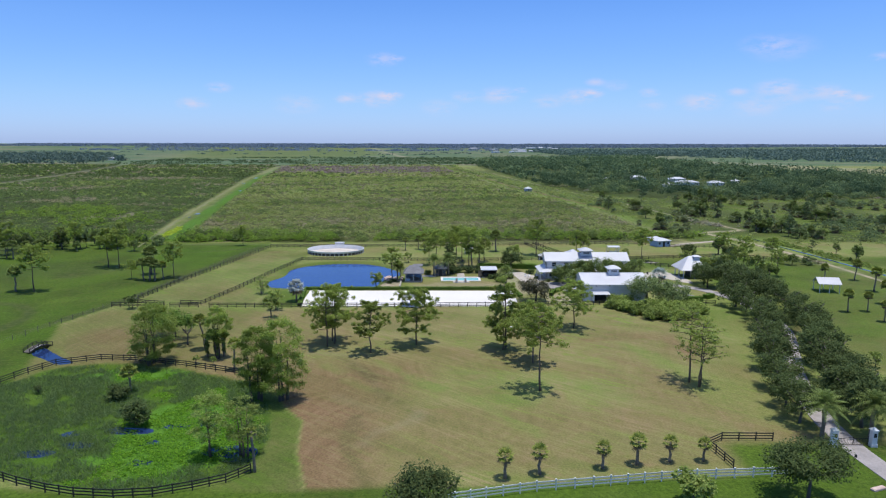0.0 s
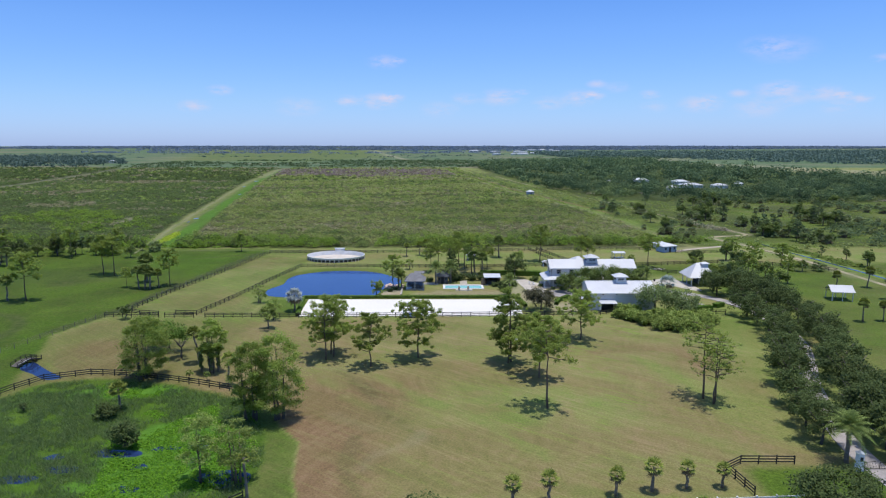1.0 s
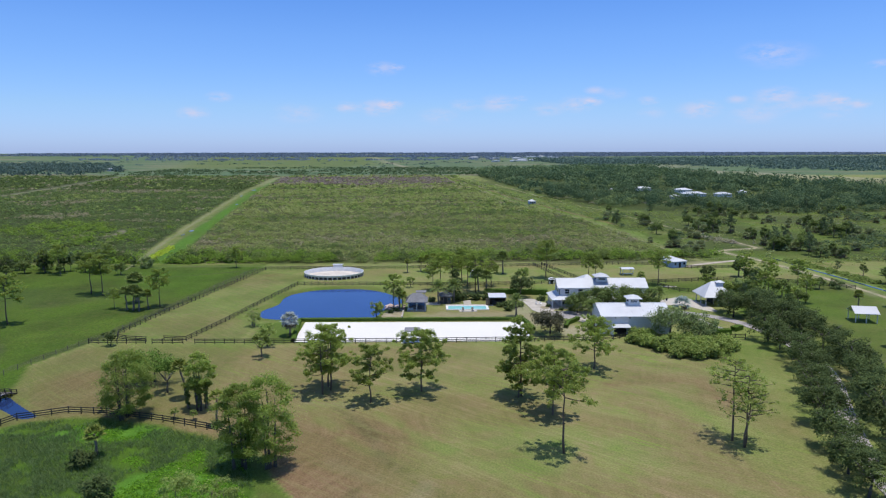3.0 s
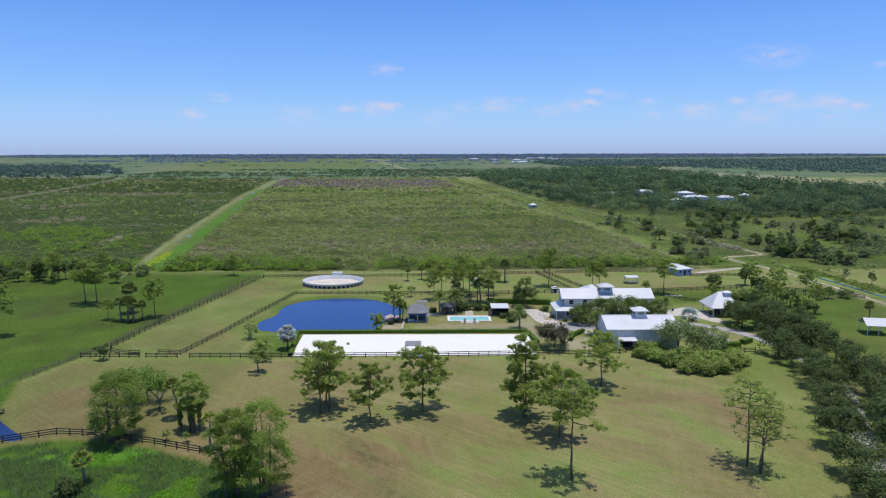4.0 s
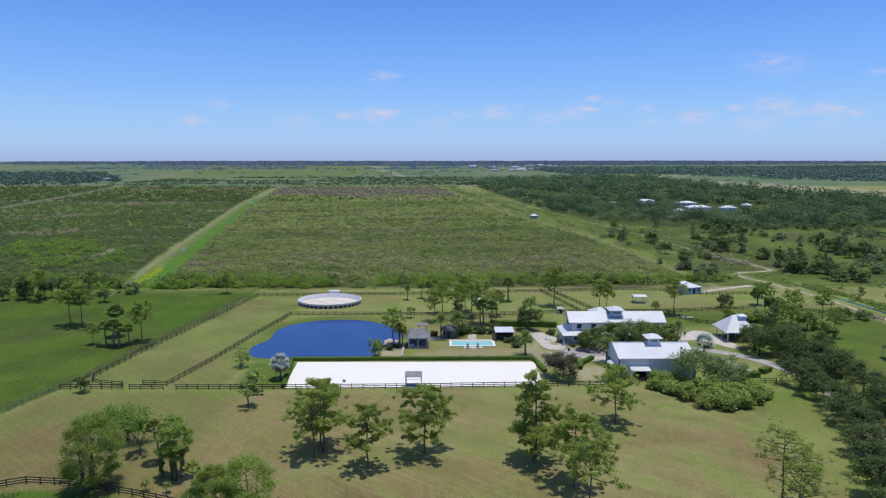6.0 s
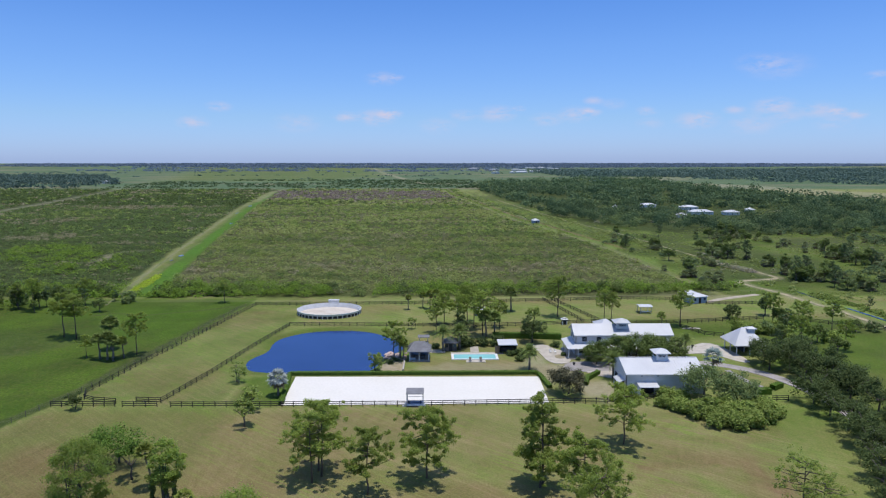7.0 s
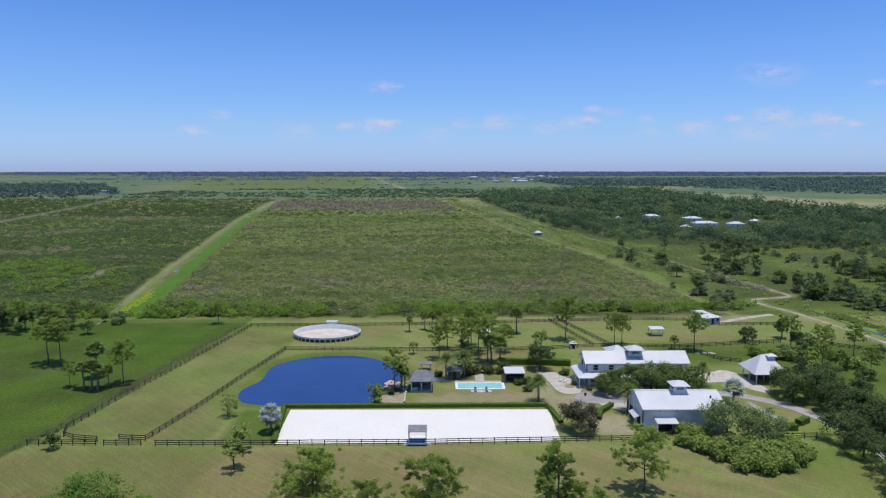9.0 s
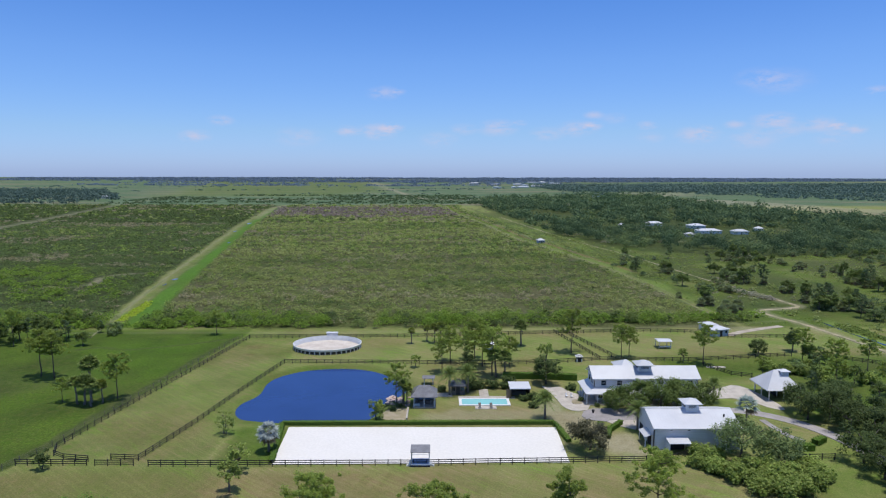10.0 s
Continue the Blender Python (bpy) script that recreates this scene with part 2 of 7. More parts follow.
GROUND = ground_material()
POND = water("pond_water", (0.026, 0.054, 0.175), 0.03, 0.08, 1.0)
MARSHW = water("marsh_water", (0.02, 0.04, 0.12))
POOLW = water("pool_water", (0.27, 0.60, 0.62), 0.02, 0.05)
SAND = surface("arena_sand", (0.69, 0.66, 0.63), (0.665, 0.635, 0.60), 0.10, 0.95, relief=0.03, fine=18, spread=0.07)
PENSAND = surface("pen_sand", (0.62, 0.56, 0.50), (0.50, 0.43, 0.37), 0.25, 0.95, relief=0.03, fine=12)
GRAVEL = surface("drive_paving", (0.33, 0.30, 0.295), (0.25, 0.23, 0.225), 0.35, 0.85, relief=0.02, fine=12)
SHELL = surface("pale_shell_yard", (0.43, 0.37, 0.30), (0.30, 0.25, 0.19), 0.25, 0.9, relief=0.02, fine=12)
PAVER = surface("pale_paving", (0.46, 0.415, 0.365), (0.37, 0.33, 0.285), 0.5, 0.85, relief=0.01, fine=10)
TANROAD = surface("shell_track", (0.390, 0.322, 0.205), (0.17, 0.175, 0.080), 0.16, 0.95, relief=0.02, fine=9)
WORNGRASS = surface("worn_grass_track", (0.19, 0.18, 0.085), (0.085, 0.125, 0.03), 0.08, 0.95, relief=0.02, fine=9)
ROOF = surface("white_metal_roof", (0.565, 0.565, 0.585), (0.50, 0.50, 0.525), 0.22, 0.38, 0.0, relief=0.004, fine=20, spread=0.05)
SHINGLE = surface("grey_shingles", (0.20, 0.20, 0.22), (0.14, 0.14, 0.155), 0.8, 0.85, relief=0.02)
SIDING = surface("white_siding", (0.70, 0.71, 0.74), (0.63, 0.64, 0.67), 0.5, 0.55, relief=0.008, fine=9, stretch=(0.3, 0.3, 6), spread=0.06)
TRIM = surface("white_trim", (0.68, 0.68, 0.69), (0.60, 0.60, 0.60), 0.9, 0.5, relief=0.0, spread=0.05)
BLUEWALL = surface("pale_blue_siding", (0.34, 0.43, 0.60), (0.29, 0.37, 0.53), 0.6, 0.6, relief=0.006, stretch=(0.3, 0.3, 5))
# near-black for dark parts; also stands in for shade inside openings
DARKIN = surface("dark_parts_and_shade", (0.035, 0.034, 0.036), (0.02, 0.02, 0.022), 1.0, 0.8)
GLASS = surface("window_glass", (0.035, 0.045, 0.06), (0.02, 0.026, 0.035), 0.7, 0.08, relief=0.0)
BLACKWOOD = surface("black_fence_paint", (0.020, 0.019, 0.018), (0.05, 0.045, 0.04), 0.6, 0.7, relief=0.006, fine=10)
GREYWOOD = surface("weathered_wood", (0.16, 0.14, 0.125), (0.10, 0.088, 0.08), 0.8, 0.85, relief=0.01)
BROWNWOOD = surface("brown_boards", (0.19, 0.13, 0.085), (0.13, 0.09, 0.06), 0.8, 0.8, relief=0.01)
IRON = surface("black_iron", (0.02, 0.02, 0.022), (0.035, 0.033, 0.03), 1.5, 0.45, 0.6)
BARK_PINE = surface("pine_bark", (0.17, 0.125, 0.095), (0.10, 0.08, 0.065), 0.9, 0.95, relief=0.03, stretch=(1, 1, 0.3))
BARK_OAK = surface("oak_bark", (0.13, 0.115, 0.10), (0.08, 0.07, 0.06), 0.9, 0.95, relief=0.03, stretch=(1, 1, 0.3))
BARK_PALM = surface("palm_bark", (0.24, 0.205, 0.17), (0.15, 0.125, 0.10), 0.9, 0.95, relief=0.03, stretch=(1, 1, 3))
STONE = surface("pale_boulders", (0.54, 0.41, 0.36), (0.42, 0.29, 0.25), 0.8, 0.9, relief=0.03)
SOIL = surface("bare_pale_soil", (0.33, 0.275, 0.195), (0.22, 0.195, 0.10), 0.4, 0.95, relief=0.03)
PINE = foliage("pine_needles", (0.228, 0.310, 0.066), (0.372, 0.442, 0.116), 0.6)
OAK = foliage("oak_leaves", (0.066, 0.102, 0.034), (0.13, 0.17, 0.059), 0.38)
SHADE = foliage("shade_tree_leaves", (0.125, 0.180, 0.050), (0.215, 0.275, 0.084), 0.42)
BRONZE = foliage("bronze_leaves", (0.085, 0.092, 0.052), (0.165, 0.155, 0.095), 0.35)
CYPRESS = foliage("cypress_leaves", (0.235, 0.328, 0.070), (0.355, 0.438, 0.112), 0.64)
WILLOW = foliage("willow_leaves", (0.200, 0.275, 0.068), (0.350, 0.420, 0.130), 0.55)
PALM = foliage("palm_fronds", (0.12, 0.165, 0.03), (0.31, 0.35, 0.085), 0.3)
DATE = foliage("date_palm_fronds", (0.095, 0.145, 0.035), (0.25, 0.31, 0.095), 0.35)
DEADFROND = foliage("dead_fronds", (0.13, 0.095, 0.055), (0.22, 0.17, 0.10), 0.1)
SILVER = foliage("silver_fronds", (0.29, 0.33, 0.32), (0.47, 0.51, 0.49), 0.25)
PALESILVER = foliage("pale_silver_fronds", (0.24, 0.30, 0.27), (0.42, 0.48, 0.43), 0.25)
SHRUB = foliage("broad_shrub_leaves", (0.145, 0.225, 0.042), (0.36, 0.425, 0.125), 0.42)
HEDGE = foliage("hedge_leaves", (0.060, 0.125, 0.020), (0.150, 0.235, 0.044), 0.3)
# scrub green, its blue raised a little to paint in distance haze
SCRUBLEAF = foliage("scrub_leaves", (0.150, 0.205, 0.060), (0.345, 0.390, 0.145), 0.44, (0.39, 0.335, 0.31), 0.0)
GREENSCRUB = foliage("green_scrub_leaves", (0.19, 0.265, 0.064), (0.265, 0.345, 0.088), 0.44)
OLIVESCRUB = foliage("olive_scrub_leaves", (0.245, 0.285, 0.098), (0.325, 0.362, 0.13), 0.44)
GREYSCRUB = foliage("dry_scrub_leaves", (0.275, 0.25, 0.15), (0.345, 0.312, 0.195), 0.38)
DARKSCRUB = foliage("shaded_green_scrub_leaves", (0.092, 0.138, 0.046), (0.140, 0.192, 0.064), 0.4)
YELLOWHERB = foliage("yellow_green_herbs", (0.260, 0.360, 0.030), (0.460, 0.560, 0.070), 0.4)
BRIGHTSCRUB = foliage("bright_scrub_leaves", (0.128, 0.218, 0.032), (0.228, 0.335, 0.054), 0.4)
PURPLESCRUB = foliage("grey_scrub_leaves", (0.175, 0.140, 0.125), (0.320, 0.265, 0.240), 0.35)
# woodland green with a little haze blue added to the colour
FARLEAF = foliage("woodland_leaves", (0.096, 0.150, 0.070), (0.166, 0.228, 0.106), 0.42)
FARDARK = foliage("dark_woodland_leaves", (0.058, 0.106, 0.052), (0.104, 0.158, 0.080), 0.4)
FARLIGHT = foliage("light_woodland_leaves", (0.15, 0.212, 0.08), (0.222, 0.285, 0.112), 0.42)
WILDPALM = foliage("wild_palm_fronds", (0.150, 0.192, 0.085), (0.290, 0.325, 0.165), 0.4)
# the blue of distance haze is mixed into these two leaf colours
FARPINE = foliage("hazed_distant_pine_leaves", (0.076, 0.122, 0.104), (0.116, 0.168, 0.138), 0.25)
HAZEPINE = foliage("hazed_horizon_pine_leaves", (0.165, 0.215, 0.285), (0.200, 0.255, 0.325), 0.5)
REED = foliage("marsh_grass", (0.110, 0.180, 0.060), (0.205, 0.280, 0.115), 0.5)
LILY = foliage("marsh_herbs", (0.10, 0.255, 0.018), (0.23, 0.44, 0.04), 0.45)

# ---- building helpers ----
class Shape:
    """Vertices and faces of one part."""

    def __init__(self):
        self.v, self.f = [], []

    def add(self, verts, faces):
        k = len(self.v)
        self.v += [tuple(p) for p in verts]
        self.f += [tuple(i + k for i in f) for f in faces]
        return self

    def box(self, x0, y0, z0, x1, y1, z1):
        return self.add([(x0, y0, z0), (x1, y0, z0), (x1, y1, z0), (x0, y1, z0), (x0, y0, z1), (x1, y0, z1), (x1, y1, z1), (x0, y1, z1)],
                        [(0, 3, 2, 1), (4, 5, 6, 7), (0, 1, 5, 4), (1, 2, 6, 5), (2, 3, 7, 6), (3, 0, 4, 7)])

    def chamfer_box(self, x0, y0, z0, x1, y1, z1, c):
        """A box whose upright edges and top rim are chamfered by c."""
        ring = lambda a: [(x0 + a, y0, 0), (x1 - a, y0, 0), (x1, y0 + a, 0), (x1, y1 - a, 0), (x1 - a, y1, 0), (x0 + a, y1, 0), (x0, y1 - a, 0), (x0, y0 + a, 0)]
        lo = [(x, y, z0) for x, y, _ in ring(c)]
        mid = [(x, y, z1 - c) for x, y, _ in ring(c)]
        cx, cy = (x0 + x1) / 2, (y0 + y1) / 2
        sx, sy = 1 - 2 * c / (x1 - x0), 1 - 2 * c / (y1 - y0)
        top = [(cx + (x - cx) * sx, cy + (y - cy) * sy, z1) for x, y, _ in mid]
        faces = [tuple(range(7, -1, -1)), tuple(range(16, 24))]
        for r in (0, 8):
            faces += [(r + i, r + (i + 1) % 8, r + 8 + (i + 1) % 8, r + 8 + i) for i in range(8)]
        return self.add(lo + mid + top, faces)

    def slab(self, a, b, c, d, thick):
        """A four-cornered sheet a b c d (counter-clockwise from outside) with thickness downwards."""
        lo = [(x, y, z - thick) for x, y, z in (a, b, c, d)]
        return self.add([a, b, c, d, *lo], [(0, 1, 2, 3), (7, 6, 5, 4), (0, 4, 5, 1), (1, 5, 6, 2), (2, 6, 7, 3), (3, 7, 4, 0)])

    def tri_slab(self, a, b, c, thick):
        lo = [(x, y, z - thick) for x, y, z in (a, b, c)]
        return self.add([a, b, c, *lo], [(0, 1, 2), (5, 4, 3), (0, 3, 4, 1), (1, 4, 5, 2), (2, 5, 3, 0)])

    def beam(self, p, q, w, h):
        """A bar from p to q, w wide and h high."""
        p, q = Vector(p), Vector(q)
        d = (q - p).normalized()
        side = d.cross(Vector((0, 0, 1)))
        side = side.normalized() if side.length > 1e-4 else Vector((1, 0, 0))
        up = side.cross(d)
        c = [s * side * w / 2 + u * up * h / 2 for s, u in ((-1, -1), (1, -1), (1, 1), (-1, 1))]
        return self.add([p + k for k in c] + [q + k for k in c], [(3, 2, 1, 0), (4, 5, 6, 7), (0, 1, 5, 4), (1, 2, 6, 5), (2, 3, 7, 6), (3, 0, 4, 7)])

    def tube(self, points, radii, n=7):
        pts = [Vector(p) for p in points]
        rings = []
        for i, p in enumerate(pts):
            d = (pts[min(i + 1, len(pts) - 1)] - pts[max(i - 1, 0)]).normalized()
            s = d.cross(Vector((0.13, 1, 0.21))).normalized()
            u = s.cross(d)
            rings += [p + radii[i] * (math.cos(2 * math.pi * k / n) * s + math.sin(2 * math.pi * k / n) * u) for k in range(n)]
        faces = [(i * n + k, i * n + (k + 1) % n, (i + 1) * n + (k + 1) % n, (i + 1) * n + k) for i in range(len(pts) - 1) for k in range(n)]
        faces += [tuple(range(n - 1, -1, -1)), tuple((len(pts) - 1) * n + k for k in range(n))]
        return self.add(rings, faces)

    def mesh(self, name, smooth=False):
        me = bpy.data.meshes.new(name)
        me.from_pydata([tuple(p) for p in self.v], [], self.f)
        if smooth:
            me.polygons.foreach_set("use_smooth", [True] * len(me.polygons))
        me.update()
        return me


def part(name, shape, mat, parent, label="", at=None, smooth=False):
    """One mesh object under a thing or under a part. shape: a Shape or a mesh."""
    me = shape.mesh(name, smooth) if isinstance(shape, Shape) else shape
    if not me.materials:
        me.materials.append(mat)
    ob = new(name, me)
    ob.parent = parent
    if at is not None:
        ob.matrix_basis = at
    return tagged(ob, label)


def thing(name, label, category, at=None, group="", kind=""):
    ob = new(name)
    ob.empty_display_size = 0.5
    if at is not None:
        ob.matrix_basis = at
    return tagged(ob, label, category, group, kind)


def single(name, shape, mat, label, category, at=None, group="", kind="", smooth=False):
    """A thing that is one mesh."""
    ob = part(name, shape, mat, None, "", at, smooth)
    return tagged(ob, label, category, group, kind)


def value_noise(x, y, scale, seed):
    """Smooth noise between 0 and 1."""
    rs = np.random.RandomState(seed)
    tab = rs.rand(256, 256)
    u, v = x / scale + 1000.3, y / scale + 1000.7
    i, j = np.floor(u).astype(int), np.floor(v).astype(int)
    a, b = u - i, v - j
    a, b = a * a * (3 - 2 * a), b * b * (3 - 2 * b)
    t = lambda p, q: tab[p % 256, q % 256]
    return (t(i, j) * (1 - a) + t(i + 1, j) * a) * (1 - b) + (t(i, j + 1) * (1 - a) + t(i + 1, j + 1) * a) * b


def poly_distance(x, y, poly):
    """Signed distance to a closed polygon, negative inside."""
    best = np.full(x.shape, 1e9)
    inside = np.zeros(x.shape, bool)
    for (x0, y0), (x1, y1) in zip(poly, poly[1:] + poly[:1]):
        ex, ey = x1 - x0, y1 - y0
        k = np.clip(((x - x0) * ex + (y - y0) * ey) / (ex * ex + ey * ey), 0, 1)
        best = np.minimum(best, np.hypot(x - x0 - k * ex, y - y0 - k * ey))
        cross = ((y0 > y) != (y1 > y)) & (x < ex * (y - y0) / (ey if abs(ey) > 1e-9 else 1e-9) + x0)
        inside ^= cross
    return np.where(inside, -best, best)


def line_distance(x, y, pts):
    best = np.full(np.shape(x), 1e9)
    for (x0, y0), (x1, y1) in zip(pts, pts[1:]):
        ex, ey = x1 - x0, y1 - y0
        k = np.clip(((x - x0) * ex + (y - y0) * ey) / (ex * ex + ey * ey), 0, 1)
        best = np.minimum(best, np.hypot(x - x0 - k * ex, y - y0 - k * ey))
    return best


def step(a, b, v):
    t = np.clip((v - a) / (b - a), 0, 1)
    return t * t * (3 - 2 * t)


def rounded(pts, rounds=2, closed=True):
    """Corner-cutting, for soft outlines."""
    for _ in range(rounds):
        out = []
        for p, q in zip(pts, pts[1:] + (pts[:1] if closed else [])):
            out += [(p[0] * .75 + q[0] * .25, p[1] * .75 + q[1] * .25), (p[0] * .25 + q[0] * .75, p[1] * .25 + q[1] * .75)]
        pts = out if closed else [pts[0]] + out + [pts[-1]]
    return pts


def ribbon(pts, width, z, thick=0.05):
    """A road or path along pts, with edges that show a small step."""
    s = Shape()
    n = len(pts)
    left, right = [], []
    for i, p in enumerate(pts):
        a, b = Vector(pts[max(i - 1, 0)]), Vector(pts[min(i + 1, n - 1)])
        d = (b - a).normalized()
        w = width[i] if isinstance(width, list) else width
        left.append((p[0] - d.y * w / 2, p[1] + d.x * w / 2))
        right.append((p[0] + d.y * w / 2, p[1] - d.x * w / 2))
    for i in range(n - 1):
        a, b, c, d = right[i], right[i + 1], left[i + 1], left[i]
        s.add([(*a, z), (*b, z), (*c, z), (*d, z), (*a, z - thick), (*b, z - thick), (*c, z - thick), (*d, z - thick)], [(0, 1, 2, 3), (0, 4, 5, 1), (2, 6, 7, 3)])
    return s


def plate(poly, z, thick=0.06):
    """A flat-topped slab of any outline."""
    n = len(poly)
    s = Shape()
    s.add([(x, y, z) for x, y in poly] + [(x, y, z - thick) for x, y in poly], [tuple(range(n))] + [(i + n, (i + 1) % n + n, (i + 1) % n, i) for i in range(n)])
    return s


# ---- the ground: one sheet to the horizon ----
POND_LINE = rounded([(-13.6, 24.0), (-15.8, 27.0), (-17.0, 31.2), (-16.6, 35.6), (-14.4, 39.6), (-13.6, 43.5), (-14.4, 50.0), (-13.0, 56.6), (-7.4, 62.6), (-0.8, 65.0), (8.0, 65.4),
                     (14.0, 63.0), (18.6, 58.8), (22.0, 53.6), (25.4, 47.6), (24.8, 42.0), (21.0, 37.4), (19.8, 33.4), (19.0, 28.0), (17.4, 24.0), (12.8, 22.0), (-2.0, 21.6), (-9.0, 22.8)])
DITCH = rounded([(-48.5, -34), (-45.2, -37.2), (-40, -41.5), (-35, -45), (-38.6, -47), (-44, -42.4), (-49, -39.5)])
MARSH = rounded([(-75, -70), (-42.5, -59), (-38, -49), (-30.5, -46), (-23, -46.5), (-12, -50), (-2, -54), (5, -58), (9, -66), (12.5, -78), (12.6, -89), (6, -94),
                 (-3, -96), (-14, -94), (-26, -89), (-45, -84), (-75, -86)])
WIRE = [(-66, -60), (-58.5, -34), (-51, -3), (-47.6, 8), (-41.8, 53), (-35.4, 101)]
ALLEY_W = [(-82, 100), (-111.5, 240), (-174.5, 570), (-237, 957)]
EAST_TRACK = rounded([(38, 1100), (52, 854), (70, 720), (87.5, 592), (98.5, 465), (110, 415), (124, 340), (134, 283), (138.5, 248), (141, 224), (143, 190), (145.5, 155), (147, 122)], 2, False)
CANAL_ROAD = rounded([(112, 740), (130, 570), (145, 455), (155, 388), (166, 345), (171, 296), (175, 256), (180, 215), (185, 189), (188, 168), (191, 154), (180, 150), (167.5, 147), (168.3, 136), (173, 124), (175.5, 106), (179, 82), (180, 40), (182, -40)], 2, False)
EAST_WOOD = [(92, 1180), (121, 740), (146, 470), (186, 352), (235, 330), (330, 326), (420, 345), (540, 470), (700, 690), (600, 700), (525, 790), (537, 898), (513, 1056), (560, 1450), (450, 1560), (300, 1400), (170, 1400)]
WEST_TRACK = [(-400, 430), (-428, 590), (-473, 788), (-525, 1005), (-551, 1158), (-583, 1325)]
BRANCH = [(-116, 256), (-128, 251), (-148, 243), (-151, 229), (-145, 210), (-156, 196), (-180, 184)]
BACK_TRACK = [(-110, 107), (0, 108), (70, 113), (130, 118), (172, 128)]


def axis(lo, hi, fine, end, below, above):
    """Grid lines: even between lo and hi, then wider and wider; below and above: the growth on either side."""
    out = list(np.arange(lo, hi + 0.01, fine))
    for way, grow in ((-1, below), (1, above)):
        s, v = fine, lo if way < 0 else hi
        while abs(v) < end:
            s *= grow if abs(v) < 1300 else 1.09
            v += way * s
            out.append(v)
    return np.array(sorted(v for v in out if abs(v) <= end * 1.1))


gx, gy = axis(-92, 132, 1.0, 4700, 1.028, 1.028), axis(-108, 122, 1.0, 4700, 1.12, 1.022)
gx = np.sort(np.concatenate([gx, np.arange(5.45, 24, .5)]))
X, Y = np.meshgrid(gx, gy)
n1, n2, n3 = value_noise(X, Y, 9, 1), value_noise(X, Y, 23, 2), value_noise(X, Y, 3.5, 3)
pond_d = poly_distance(X, Y, POND_LINE)
ditch_d = poly_distance(X, Y, DITCH)
marsh_d = poly_distance(X, Y, MARSH)
wire_x = np.interp(Y, [p[1] for p in WIRE], [p[0] for p in WIRE])
R = np.hypot(X, Y)
Z = (n2 - 0.5) * 0.16 * step(2, 14, np.abs(X - 30) - 35 + np.abs(Y - 10) * 0)
Z = Z - 1.5 * step(1.2, -3.0, pond_d) - 0.9 * step(0.8, -1.6, ditch_d)
holes = sum(np.exp(-(((X - cx + (n3 - .5) * 4) / rx) ** 2 + ((Y - cy + (n1 - .5) * 2.5) / ry) ** 2)) for cx, cy, rx, ry in
            [(-8.8, -76.0, 2.6, .8), (-11.5, -75.4, 1.6, .5), (-5, -80, 2.0, .8), (-3.4, -74.6, 1.2, .5), (-15.5, -81, 2.6, 1.0), (-18.5, -78, 1.5, .5), (1, -74, 1.8, .7), (8, -84.5, 5.4, 2.4), (-20, -84, 2.2, .9), (-4, -86, 1.4, .6)])
Z = Z + step(0.6, -1.4, marsh_d) * (-0.32 + (n3 - 0.5) * 0.10 - 0.5 * holes * n3 * 1.5)
Z = Z - .20 * step(0, -2, marsh_d) * step(.66, .84, .35 * value_noise(X, Y * 1.7, 7, 71) + .65 * value_noise(X, Y * 1.4, 1.9, 72)) * step(5.5, 1.5, line_distance(X, Y, [(-34, -91), (-23, -83.5), (-13, -77)]) + (n1 - .5) * 3)
Z = Z + 20 * step(2300, 4700, R)
# what grows where
dry = np.zeros_like(X)
left_edge = np.interp(Y, [-100, -97, -85, -74, -68, -60, -40, 0], [22, 21.5, 17.6, 16.2, 11.8, 8, 0, -6])
dry = np.maximum(dry, 0.95 * step(0, 0.5, X - left_edge + (n1 - 0.5) * .6) * step(52, 26, X + (n2 - 0.5) * 16 - (Y + 80) * 0.10) * step(-34, -52, Y + (n2 - .5) * 14))
for cx, cy, rx, ry, p in [(96, -38, 14, 8, .9), (83, -27, 16, 4, .65), (97, -50, 8, 7, .85), (60, -22, 13, 7, .5), (78, -67, 13, 5, .45), (-36, -28, 17, 14, .95), (-22, -34, 16, 9, .6), (30, -40, 22, 8, .45),
                          (-28, 88, 6, 4, .8), (66, 20, 5, 9, .6), (73, 9, 6, 8, .3), (-84, 60, 16, 26, .55), (-27, 79, 3.4, 1.6, .9), (45, 27, 15, 6, .6), (64, 24, 6, 5, .6), (58, -90, 20, 4, .35)]:
    d = ((X - cx) / rx) ** 2 + ((Y - cy) / ry) ** 2
    dry = np.maximum(dry, p * np.exp(-d * (0.6 + 0.8 * n1)))
meadow = step(-1, -6, Y) * step(0, 6, X - left_edge) * step(-92, -88, Y)
dry = np.maximum(dry, .42 * meadow * step(-48, -28, Y) * step(98, 90, X) * (.35 + .9 * n2))
swath = lambda seed, wide: value_noise((X * .88 - Y * .47) * .13, X * .47 + Y * .88 + (n2 - .5) * 5, wide, seed)
dry = np.maximum(dry, .55 * meadow * step(.46, .78, value_noise(X + Y * .6, Y * 1.7, 27, 41)))
dry = np.maximum(dry, .42 * meadow * step(-58, -72, Y) * step(46, 62, X) * (.4 + .9 * n2))
dry = np.maximum(dry, .5 * meadow * step(.58, .80, swath(45, 7)))
dry = np.maximum(dry, .35 * step(.5, .8, value_noise(X * .6, Y, 13, 43)) * step(-46, -40, X) * step(118, 100, Y))
lush = np.zeros_like(X)
dry = np.maximum(dry, .40 * meadow * step(.54, .80, value_noise(X, Y * 1.4, 5.5, 81)))
